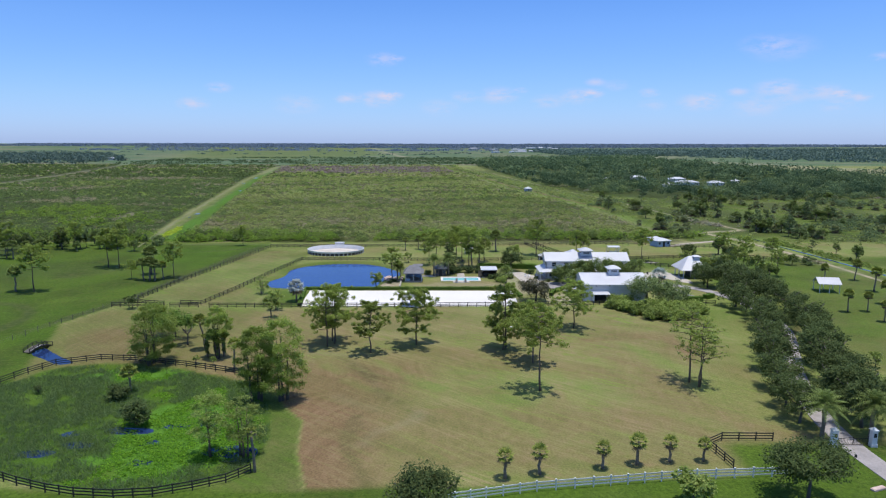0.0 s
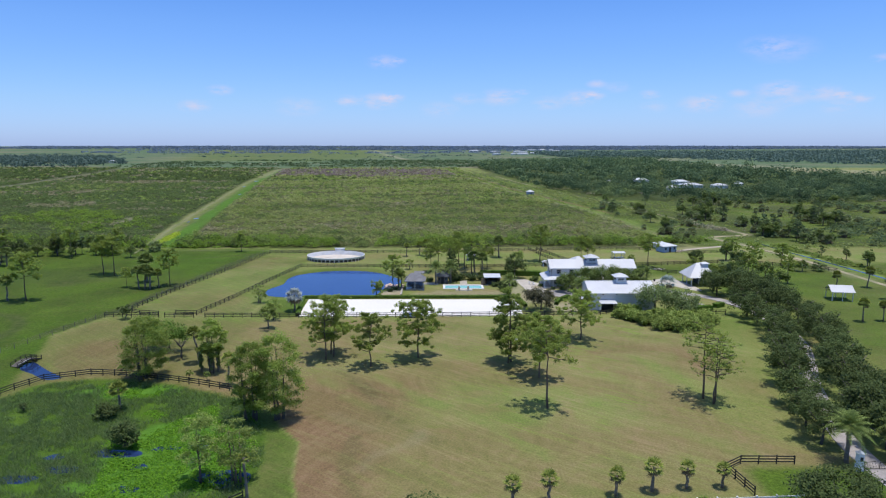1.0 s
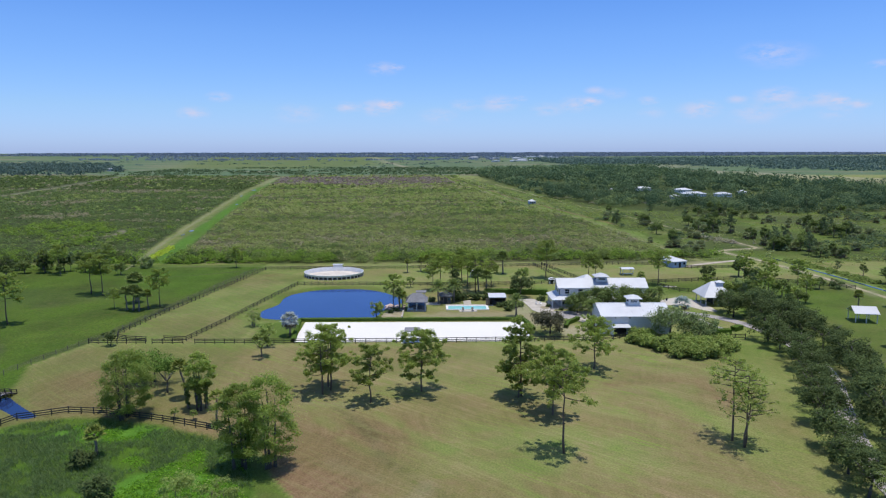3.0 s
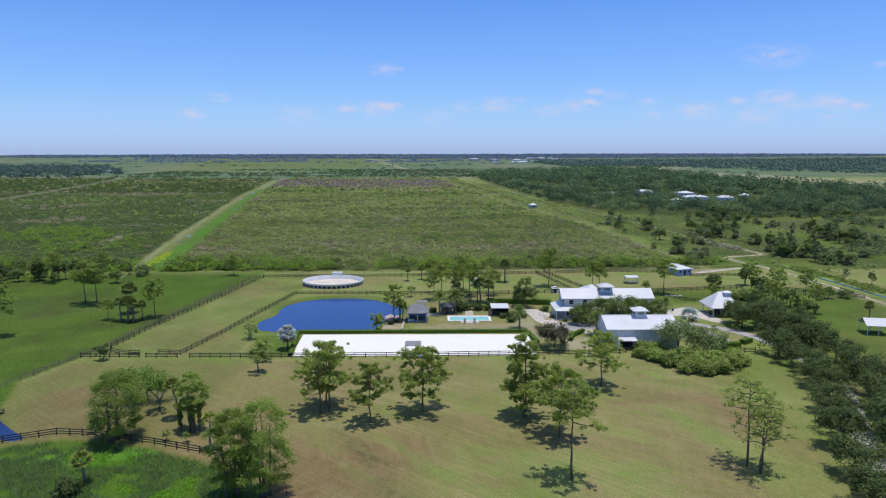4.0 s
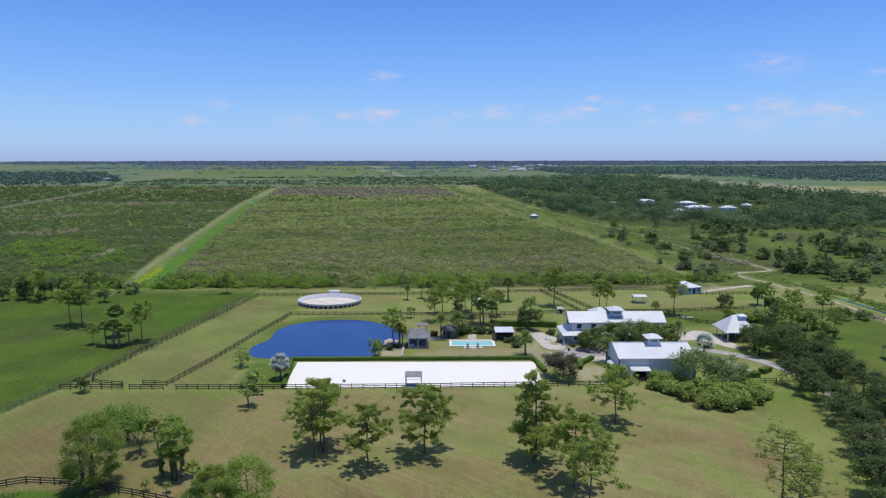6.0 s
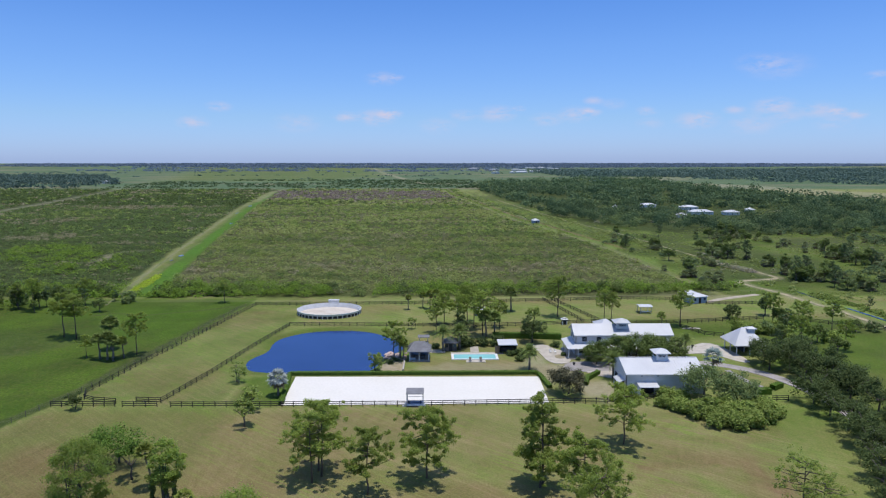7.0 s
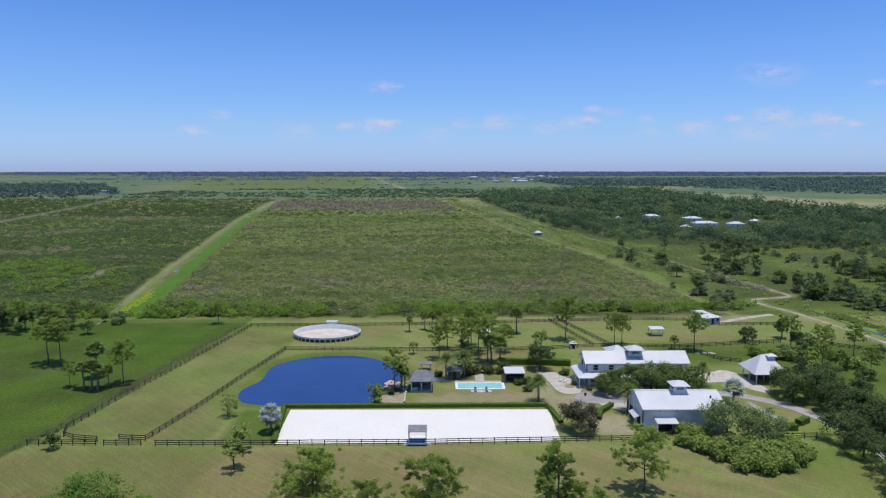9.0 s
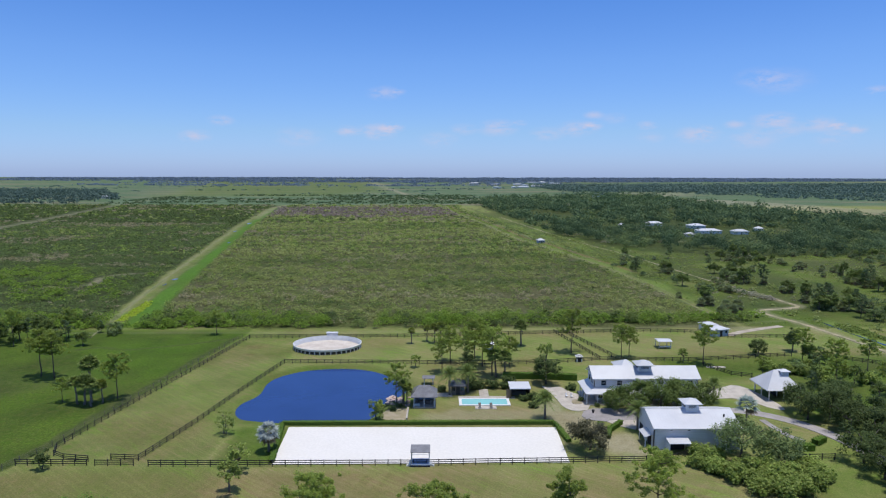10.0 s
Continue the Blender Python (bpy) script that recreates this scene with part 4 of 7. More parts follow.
def cupola(parent, x, y, z0, w, h, top):
    """A louvred roof lantern with its own hipped roof."""
    cu = part("cupola", Shape().chamfer_box(x - w / 2, y - w / 2, z0, x + w / 2, y + w / 2, z0 + h, 0.05), SIDING, parent, "white square roof lantern")
    part("cupola_roof", hip_roof(x - w / 2, y - w / 2, x + w / 2, y + w / 2, z0 + h + .1, z0 + h + top, 0.65, 0.12), ROOF, cu)
    for i in (-1, 1):
        s = Shape().box(x + i * w * .0 - w * .3, y - w / 2 - .05, z0 + h - 0.95, x + i * w * .0 + w * .3, y - w / 2 + .02, z0 + h - .35)
        if i < 0:
            part("vent", s, GLASS, cu, "dark louvred opening")
        else:
            part("vent", Shape().box(x - w / 2 - .05, y - w * .3, z0 + h - .95, x - w / 2 + .02, y + w * .3, z0 + h - .35), GLASS, cu, "dark louvred opening")
    f = Shape()
    for k in range(4):
        f.box(x - w * .3, y - w / 2 - .09, z0 + h - .92 + k * .155, x + w * .3, y - w / 2 - .05, z0 + h - .87 + k * .155)
    part("louvre", f, TRIM, cu)


def barn():
    x0, x1, y0, y1, ym, ev, rg = 78.3, 96.5, 6.4, 18.4, 12.4, 4.85, 6.75
    b = thing("barn", "white barn with a pale metal roof and a roof lantern", "barn")
    w = Shape().box(x0, y0, 0, x1, y0 + .2, ev).box(x0, y1 - .2, 0, x1, y1, ev)
    gable_wall(w, x0, y0, y1, ym, 0, ev, rg - .12)
    gable_wall(w, x1 - .2, y0, y1, ym, 0, ev, rg - .12)
    part("wall", w, SIDING, b)
    part("plinth", Shape().box(x0 - .04, y0 - .05, 0, x1 + .04, y0 + .02, .35), TRIM, b)
    sl = (rg - ev) / (ym - y0)
    o, g = .55, .2
    part("roof", Shape().slab((x0 - g, y0 - o, ev - o * sl + .1), (x1 + g, y0 - o, ev - o * sl + .1), (x1 + g, ym, rg + .1), (x0 - g, ym, rg + .1), .12)
         .slab((x1 + g, y1 + o, ev - o * sl + .1), (x0 - g, y1 + o, ev - o * sl + .1), (x0 - g, ym, rg + .1), (x1 + g, ym, rg + .1), .12), ROOF, b, "pale metal roof")
    seams(b, x0 - o, x1 + g, ym, rg + .1, y0 - o, ev - o * sl + .1)
    part("ridge_cap", Shape().beam((x0 - g, ym, rg + .13), (x1 + g, ym, rg + .13), .35, .06), ROOF, b)
    part("fascia", Shape().beam((x0 - g, y0 - o - .02, ev - o * sl - .04), (x1 + g, y0 - o - .02, ev - o * sl - .04), .05, .22), TRIM, b)
    cupola(b, 88.0, ym, rg - .55, 2.7, 2.0, .95)
    part("roof_vent", Shape().tube([(94.2, 9.6, 5.9), (94.2, 9.6, 6.5)], [.18, .18], 8), DARKIN, b, "dark flue pipe")
    for x in (81.9, 85.6):
        lamp = part("wall_lamp", Shape().box(x - .18, y0 - .28, ev - 0.62, x + .18, y0, ev - .3), DARKIN, b, "small dark wall lamp")
    # open lean-to on the front
    lt = part("lean_to", Shape().slab((80.7, 3.6, 2.45), (85.3, 3.6, 2.45), (85.3, y0, 2.85), (80.7, y0, 2.85), .09), ROOF, b, "small open shed roof")
    for x in (80.85, 85.15):
        part("post", Shape().box(x - .08, 3.75, 0, x + .08, 3.91, 2.42), SIDING, lt)
    for x in (80.8, 85.1):
        part("side_panel", Shape().box(x, 3.92, 0, x + .1, y0, 2.4), SIDING, lt)
    # solid wall behind: this dark sheet paints the shaded opening
    part("doorway", Shape().box(81.2, y0 - .06, 0.02, 84.8, y0 + .02, 2.3), DARKIN, lt, "dark panel for the shade in the open doorway")
    # side porch on the gable end
    po = part("side_porch", Shape().slab((76.7, 7.2, 2.35), (78.3, 7.2, 3.0), (78.3, 11.6, 3.0), (76.7, 11.6, 2.35), .1), ROOF, b, "lean-to porch roof")
    for y in (7.4, 11.4):
        part("post", Shape().box(76.8, y - .08, 0, 76.96, y + .08, 2.28), TRIM, po)
    for y in (9.0, 14.6):
        part("stable_door", Shape().box(x0 - .07, y - 1.1, 0, x0, y + 1.1, 2.5).box(x0 - .1, y - 1.1, 1.15, x0 - .06, y + 1.1, 1.3), DARKIN, b, "dark stable door")


def house():
    x0, x1, y0, y1, ym, ev, rg = 72.6, 98.8, 35.4, 42.4, 38.9, 6.35, 8.3
    h = thing("house", "two-storey white house with a pale metal roof and porch", "house")
    w = Shape().box(x0, y0, 0, x1, y0 + .2, ev).box(x0, y1 - .2, 0, x1, y1, ev)
    gable_wall(w, x0, y0, y1, ym, 0, ev, rg - .12)
    gable_wall(w, x1 - .2, y0, y1, ym, 0, ev, rg - .12)
    part("wall", w, SIDING, h)
    sl, o = (rg - ev) / (ym - y0), .6
    part("roof", Shape().slab((x0 - o, y0 - o, ev - o * sl + .1), (x1 + o, y0 - o, ev - o * sl + .1), (x1 + o, ym, rg + .1), (x0 - o, ym, rg + .1), .12)
         .slab((x1 + o, y1 + o, ev - o * sl + .1), (x0 - o, y1 + o, ev - o * sl + .1), (x0 - o, ym, rg + .1), (x1 + o, ym, rg + .1), .12), ROOF, h, "pale metal roof")
    seams(h, x0 - o, x1 + o, ym, rg + .1, y0 - o, ev - o * sl + .1)
    part("fascia", Shape().beam((x0 - o, y0 - o - .02, ev - o * sl - .04), (x1 + o, y0 - o - .02, ev - o * sl - .04), .05, .24), TRIM, h)
    # rear wing with a higher hipped roof
    part("rear_wing", Shape().box(80.6, 42.4, 0, 85.0, 48.0, 6.3), SIDING, h)
    part("rear_roof", hip_roof(80.6, 40.4, 85.0, 48.0, 6.6, 8.45, .5, .14, 0.3), ROOF, h, "hipped pale metal roof")
    cupola(h, 85.6, ym - .9, rg - .75, 3.2, 1.6, 1.05)
    for x in (75.0, 79.0, 83.0, 87.0, 91.6, 96.8):
        window(h, x, y0, 4.3, 1.25, 1.25)
    # wrap-round porch
    pr = part("porch_roof", Shape().slab((x0 - 2.6, 32.6, 2.95), (x1, 32.6, 2.95), (x1, y0, 3.75), (x0 + .1, y0, 3.75), .12)
              .slab((x0 - 2.6, 43.0, 2.95), (x0 - 2.6, 32.6, 2.95), (x0 + .1, y0, 3.75), (x0 + .1, 43.0, 3.75), .12), ROOF, h, "pale metal porch roof")
    for i in range(12):
        part("column", Shape().chamfer_box(x0 - 2.3 + i * 2.68 - .11, 32.8, 0, x0 - 2.3 + i * 2.68 + .11, 33.02, 2.9, .03), TRIM, pr)
    for y in (35.6, 38.2, 40.8):
        part("column", Shape().chamfer_box(x0 - 2.4, y, 0, x0 - 2.18, y + .22, 2.9, .03), TRIM, pr)
    part("porch_floor", Shape().box(x0 - 2.6, 32.6, 0, x1, y0, .35).box(x0 - 2.6, y0, 0, x0, 43, .35), PAVER, h)
    for x in (74.2, 78.4, 82.6, 91, 95.4):
        window(h, x, y0, 1.0, 1.1, 1.6)
    part("front_door", Shape().box(86.4, y0 - .06, .35, 87.6, y0 + .03, 2.5), DARKIN, h, "dark entrance door")
    part("side_window", Shape().box(x0 - .06, 37.2, 4.3, x0 + .02, 38.2, 5.6), GLASS, h, "dark glass")
    part("side_window", Shape().box(x0 - .06, 39.8, 4.3, x0 + .02, 40.8, 5.6), GLASS, h, "dark glass")


def garage():
    x0, x1, y0, y1 = 117.3, 124.8, 36.0, 43.9
    g = thing("garage", "white open-sided garage with a pale hipped metal roof", "garage")
    part("roof", hip_roof(x0, y0, x1, y1, 2.95, 7.0, .9, .14, .9), ROOF, g, "pale hipped metal roof")
    part("roof_lantern", Shape().chamfer_box(121.6, 38.6, 5.4, 123.4, 40.2, 6.9, .05), SIDING, g)
    part("lantern_roof", hip_roof(121.6, 38.6, 123.4, 40.2, 6.9, 7.4, .4, .1, .4), ROOF, g)
    part("wall", Shape().box(x0 + 3.5, y1 - .2, 0, x1, y1, 2.9).box(x1 - .2, y0, 0, x1, y1, 2.9).box(x0 + 3.5, y0 + 3, 0, x0 + 3.7, y1, 2.9), SIDING, g)
    for x, y in ((x0, y0), (x0, 40.0), (x0, y1 - .26), (121, y0), (x1 - .3, y0)):
        part("post", Shape().chamfer_box(x, y, 0, x + .26, y + .26, 2.9, .03), TRIM, g)
    # dark sheet before the wall, painting the shade under the roof
    part("back_panel", Shape().box(x0 + 3.4, y0 + 3.2, .02, x0 + 3.49, y1 - .4, 2.7), DARKIN, g, "dark panel for the shade inside the garage")


def open_shed(name, label, m, w, d, eave, ridge, posts, roof=ROOF, wall=None, rail=False):
    """A roof on posts, w by d, ridge along the width."""
    s = thing(name, label, "shed", m, "field shelters")
    part("roof", Shape().slab((-w / 2, -d / 2, eave), (w / 2, -d / 2, eave), (w / 2, 0, ridge), (-w / 2, 0, ridge), .1)
         .slab((w / 2, d / 2, eave), (-w / 2, d / 2, eave), (-w / 2, 0, ridge), (w / 2, 0, ridge), .1), roof, s)
    for i in range(posts):
        for sy in (-1, 1):
            x = -w / 2 + .5 + (w - 1) * i / (posts - 1)
            part("post", Shape().chamfer_box(x - .1, sy * (d / 2 - .4) - .1, 0, x + .1, sy * (d / 2 - .4) + .1, eave, .02), TRIM, s)
    if wall:
        part("back_wall", Shape().box(-w / 2 + .4, d / 2 - .5, 0, w / 2 - .4, d / 2 - .4, eave * .98), wall, s)
    if rail:
        part("feed_rack", Shape().box(-w / 2 + .4, -d / 2 + .3, .55, w / 2 - .4, -d / 2 + .42, 1.0).box(-w / 2 + .4, -d / 2 + .3, 0, -w / 2 + .5, -d / 2 + .42, .6)
             .box(w / 2 - .5, -d / 2 + .3, 0, w / 2 - .4, -d / 2 + .42, .6), TRIM, s)
    return s


def small_house(name, label, m, w, d, eave, top, wall, roof, over=.5):
    """A little hipped house with door and windows."""
    s = thing(name, label, "shed", m)
    part("wall", Shape().chamfer_box(-w / 2, -d / 2, 0, w / 2, d / 2, eave, .04), wall, s)
    part("roof", hip_roof(-w / 2, -d / 2, w / 2, d / 2, eave, top, over, .1, max(0.05, (w - d) / 2)), roof, s)
    part("door", Shape().box(-.5, -d / 2 - .05, .05, .5, -d / 2 + .02, 2.1), DARKIN, s, "dark door")
    for x in (-w * .33, w * .33):
        part("window", Shape().box(x - .4, -d / 2 - .05, 1.1, x + .4, -d / 2 + .02, 2.0), GLASS, s, "dark glass")
    return s


def pond_gazebo():
    x0, x1, y0, y1 = 27.3, 32.3, 31.0, 36.2
    g = thing("gazebo", "pond-side gazebo with grey shingle roof and white posts", "gazebo")
    part("roof", hip_roof(x0, y0, x1, y1, 2.95, 5.0, .75, .16, 1.3), SHINGLE, g, "grey shingle hipped roof")
    part("deck", Shape().chamfer_box(x0 - .3, y0 - .3, 0, x1 + .3, y1 + .3, .35, .05), PAVER, g)
    for x in (x0, (x0 + x1) / 2, x1):
        for y in (y0, y1):
            part("post", Shape().chamfer_box(x - .12, y - .12, .35, x + .12, y + .12, 2.95, .03), TRIM, g)
    part("back_panel", Shape().box(x0, y1 - .08, .35, x1, y1 + .02, 2.9), BLUEWALL, g, "pale blue boarded panel")
    for rail in (Shape().box(x0, y0 - .05, .5, x0 + 1.5, y0 + .05, 1.12), Shape().box(x0 - .05, y0 + .06, .5, x0 + .05, y1, 1.1), Shape().box(x1 - .05, y0 + .06, .5, x1 + .05, y1, 1.1)):
        part("railing", rail, BLUEWALL, g, "pale blue railing")
    part("counter", Shape().chamfer_box(x0 + 1.0, y0 + 1.6, .35, x1 - 1.0, y0 + 2.4, 1.25, .04), GREYWOOD, g)


def judges_stand():
    x, y = 29.8, -0.4
    s = thing("judges_stand", "judges' stand with a grey roof and white railings", "stand", pose(x, y, 0) @ Matrix.Diagonal((.9, .9, .95, 1)))
    part("roof", Shape().slab((-2.15, -1.6, 3.25), (2.15, -1.6, 3.25), (2.15, 1.7, 3.6), (-2.15, 1.7, 3.6), .12), SHINGLE, s, "grey shingle roof")
    for px in (-1.95, 1.95):
        for py in (-1.4, 1.4):
            part("post", Shape().chamfer_box(px - .09, py - .09, 0, px + .09, py + .09, 3.25, .02), TRIM, s)
    part("platform", Shape().chamfer_box(-2.1, -1.55, 0, 2.1, 1.55, .6, .04), BLUEWALL, s, "grey-blue boarded platform")
    # platform is solid; dark strip paints the shade of a gap below
    part("skirting", Shape().box(-2.12, -1.6, .05, 2.12, -1.56, .35), DARKIN, s, "dark strip for the shade under the platform")
    part("railing", Shape().box(-2.1, 1.42, 1.5, 2.1, 1.48, 1.58), TRIM, s)
    part("bench", Shape().box(-1.7, -.2, 1.0, 1.7, .25, 1.06).box(-1.6, -.1, .6, -1.5, .2, 1.0).box(1.5, -.1, .6, 1.6, .2, 1.0), BLUEWALL, s, "grey-blue bench")
    for sx in (-1, 1):
        st = Shape()
        for k in range(3):
            st.box(min(sx * (2.15 + k * .3), sx * (2.45 + k * .3)), -1.1, 0, max(sx * (2.15 + k * .3), sx * (2.45 + k * .3)), .4, .6 - k * .2)
        part("steps", st, TRIM, s, "white steps")


def round_pen():
    cx, cy, r, q = -3.5, 87.6, 11.0, 0.86
    p = thing("round_pen", "rounded white riding pen with sand footing", "riding pen", pose(cx, cy, 0))
    n = 40
    ring = lambda rad, z: [(rad * math.cos(2 * math.pi * i / n), q * rad * math.sin(2 * math.pi * i / n), z) for i in range(n)]
    def band(r0, z0, r1, z1, r2, z2, r3, z3):
        v = ring(r0, z0) + ring(r1, z1) + ring(r2, z2) + ring(r3, z3)
        return Shape().add(v, [(k * n + i, k * n + (i + 1) % n, ((k + 1) % 4) * n + (i + 1) % n, ((k + 1) % 4) * n + i) for k in range(4) for i in range(n)])
    part("footing", plate([(x * .985, y * .985) for x, y, _ in ring(r, 0)], .08, .1), PENSAND, p, "pale sand footing")
    part("wall_band", band(r + .1, 1.0, r + .28, 1.62, r + .1, 1.66, r - .06, 1.0), TRIM, p, "white upper band")
    part("kick_wall", band(r - .3, 0, r - .06, 1.0, r - .14, 1.0, r - .4, 0), TRIM, p, "white sloping kick wall")
    panel = Shape().box(-.66, -.04, .14, .66, .04, .92).mesh("dark_panel")
    post = Shape().chamfer_box(-.12, -.12, 0, .12, .12, 1.06, .02).mesh("post")
    for i in range(n):
        for nm, me, mat, a, rad in (("post", post, TRIM, 2 * math.pi * (i + .5) / n, r + .06), ("dark_panel", panel, DARKIN, 2 * math.pi * i / n, r)):
            turn = math.degrees(math.atan2(q * math.cos(a), -math.sin(a)))
            part(nm, me, mat, p, at=pose(rad * math.cos(a), q * rad * math.sin(a), 0, 0, 0, turn))
    part("viewing_box", Shape().chamfer_box(-1.9, r * q + .3, 0, 1.7, r * q + 2.0, 2.3, .05), TRIM, p, "white viewing box")
    part("viewing_roof", Shape().box(-2.1, r * q + .2, 2.3, 1.9, r * q + 2.2, 2.45), ROOF, p)


def pool():
    x0, x1, y0, y1 = 39.2, 50.6, 33.0, 37.0
    p = thing("swimming_pool", "turquoise rectangular swimming pool with white coping", "pool")
    part("water", Shape().box(x0, y0, .04, x1, y1, .12), POOLW, p, "clear turquoise water")
    c = Shape().box(x0 - .7, y0 - .6, 0, x1 + .7, y0, .2).box(x0 - .7, y1, 0, x1 + .7, y1 + .6, .2).box(x0 - .7, y0, 0, x0, y1, .2).box(x1, y0, 0, x1 + .7, y1, .2)
    part("coping", c, TRIM, p, "white stone coping")
    single("pool_deck", plate([(42.4, 30.2), (47.6, 30.2), (47.6, 32.3), (42.4, 32.3)], .12, .15), PAVER, "white deck beside the pool", "deck", kind="structure")
    for x in (43.5, 46.3):
        t = thing("pool_lounger", "grey cushioned lounger on the pool deck", "lounger", pose(x, 31.2, .12), "pool loungers")
        part("frame", Shape().box(-.35, -.9, .22, .35, .6, .3).box(-.33, -.85, 0, -.25, -.77, .22).box(.25, -.85, 0, .33, -.77, .22).box(-.33, .45, 0, -.25, .53, .22).box(.25, .45, 0, .33, .53, .22), TRIM, t)
        part("mattress", Shape().chamfer_box(-.32, -.88, .3, .32, .3, .4, .03), GREYWOOD, t, "grey cushion")
        part("backrest", Shape().slab((-.32, .3, .42), (.32, .3, .42), (.32, .9, .85), (-.32, .9, .85), .09), GREYWOOD, t, "grey cushion")
    single("pool_walk", ribbon([(45.2, 37.6), (45.2, 45)], 2.4, .09, .12), PAVER, "pale walk from the pool", "paving", kind="structure")
    single("pool_terrace", plate([(38.4, 37.6), (53, 37.6), (53, 39.4), (38.4, 39.4)], .085, .12), PAVER, "pale poolside terrace", "paving", kind="structure")


def cabana():
    c = thing("cabana", "pool cabana with a flat white roof and brown boarded walls", "cabana", pose(54.3, 40.2, 0))
    part("roof", Shape().slab((-2.7, -2.7, 2.7), (2.7, -2.7, 2.7), (2.7, 2.4, 2.95), (-2.7, 2.4, 2.95), .2), ROOF, c, "flat white roof")
    part("wall", Shape().box(-2.5, 2.0, 0, 2.5, 2.2, 2.7).box(-2.5, -2.3, 0, -2.3, 2.2, 2.7).box(2.3, -2.3, 0, 2.5, 2.2, 2.7), BROWNWOOD, c)
    part("screen", Shape().box(-3.6, -2.4, 0, -2.52, -2.25, 2.3), BROWNWOOD, c)
    part("counter", Shape().chamfer_box(-1.8, .2, 0, 1.8, .9, 1.05, .04), GREYWOOD, c)


barn(), house(), garage(), pond_gazebo(), judges_stand(), round_pen(), pool(), cabana()
small_house("bath_house", "small grey-roofed bath house beside the pool", pose(38.4, 42.2, 0), 3.4, 3.2, 2.5, 3.9, GREYWOOD, SHINGLE, .5)
open_shed("field_shelter", "open field shelter with a white roof in the paddock", pose(107.8, 87.6, 0), 4.8, 4.4, 2.5, 2.8, 2, rail=True)
open_shed("field_shelter", "open white-roofed shelter on a green pasture", pose(153.8, 18.4, 0, 0, 0, -10), 6.4, 5.6, 2.7, 4.3, 3)
open_shed("field_shelter", "small white-roofed feed shelter among pines", pose(49.5, 84.0, 0), 3.6, 3.2, 2.3, 2.8, 2, rail=True)
open_shed("swing_shelter", "small dark-roofed shelter on the lawn by the pond", pose(30.6, 49.6, 0), 3.4, 2.6, 1.9, 2.4, 2, roof=SHINGLE)
small_house("field_shed", "white field shed with blue-grey front", pose(132.6, 104.6, 0, 0, 0, 18), 6.4, 5.0, 2.6, 3.6, BLUEWALL, ROOF, .5)
small_house("field_shed", "low white store beside the field shed", pose(132.8, 112.6, 0, 0, 0, 8), 5.0, 3.6, 2.3, 3.1, SIDING, ROOF, .4)
small_house("lane_shed", "small white-roofed blue shed beside the grassy lane", pose(117.0, 414, 0, 0, 0, 10), 5.6, 5.0, 2.6, 4.2, BLUEWALL, ROOF, .4)
small_house("feed_hut", "small pale hut at the paddock corner", pose(76.4, 71.2, 0), 1.7, 1.5, 1.7, 2.3, SIDING, ROOF, .3)
FAR = random.Random(3)
FAR_STABLES = ((304, 566, 17, 11, 3, 4), (292, 504, 22, 11, 3, 3), (261, 469, 8, 6, 2.6, 0), (319, 497, 14, 9, 3, 2), (355, 534, 7, 6, 2.6, 10), (270, 598, 17, 9, 3, 0), (228, 576, 5, 5, 2.6, 0))
for x, y, w, d, h, rz in FAR_STABLES:
    small_house("far_stable", "low white-roofed stable among trees", pose(x, y, 0, 0, 0, rz), w, d, h, h + 1.9, SIDING, ROOF, .7)
for i in range(16):
    x, y = FAR.uniform(180, 620), FAR.uniform(2300, 3300)
    small_house("far_building", "pale flat building far across the plain", pose(x, y, 8 * step(2300, 3600, y), 0, 0, FAR.uniform(-10, 10)), FAR.uniform(18, 54), FAR.uniform(12, 22), FAR.uniform(3.5, 6), FAR.uniform(6.6, 7.6), SIDING, ROOF, 1)
small_house("far_building", "white house far off on the plain", pose(-700, 1330, 0), 16, 10, 5, 7.5, SIDING, ROOF, 1)


# ---- bridge, gate and small fixtures ----
def bridge():
    b = thing("footbridge", "arched grey timber footbridge with railings over the ditch", "bridge", pose(-48.2, -36.8, 0, 0, 0, 74) @ Matrix.Scale(.8, 4))
    n = 10
    arc = lambda t: (-3.6 + 7.2 * t, .85 * math.sin(math.pi * t) + .12)
    for i in range(n * 2):
        a, b2 = arc(i / (n * 2)), arc((i + 1) / (n * 2))
        part("plank", Shape().slab((a[0] + .02, -1.0, a[1]), (b2[0] - .02, -1.0, b2[1]), (b2[0] - .02, 1.0, b2[1]), (a[0] + .02, 1.0, a[1]), .07), GREYWOOD, b)
    for sy in (-1.05, 1.05):
        for i in range(0, n, 2):
            for nm, dz, hh in (("handrail", .85, .12), ("mid_rail", .45, .1), ("side_beam", -.12, .24)):
                s = Shape()
                for k in (i, i + 1):
                    a, c = arc(k / n), arc((k + 1) / n)
                    s.beam((a[0], sy, a[1] + dz), (c[0], sy, c[1] + dz), .08, hh)
                part(nm, s, BLACKWOOD, b)
        for i in range(0, n + 1, 2):
            a = arc(i / n)
            part("post", Shape().box(a[0] - .07, sy - .07, -.4, a[0] + .07, sy + .07, a[1] + .95), BLACKWOOD, b)
    part("edge_strip", Shape().beam((-3.2, -.85, .5), (0, -.85, 1.05), .14, .06), TRIM, b, "pale worn edge board")


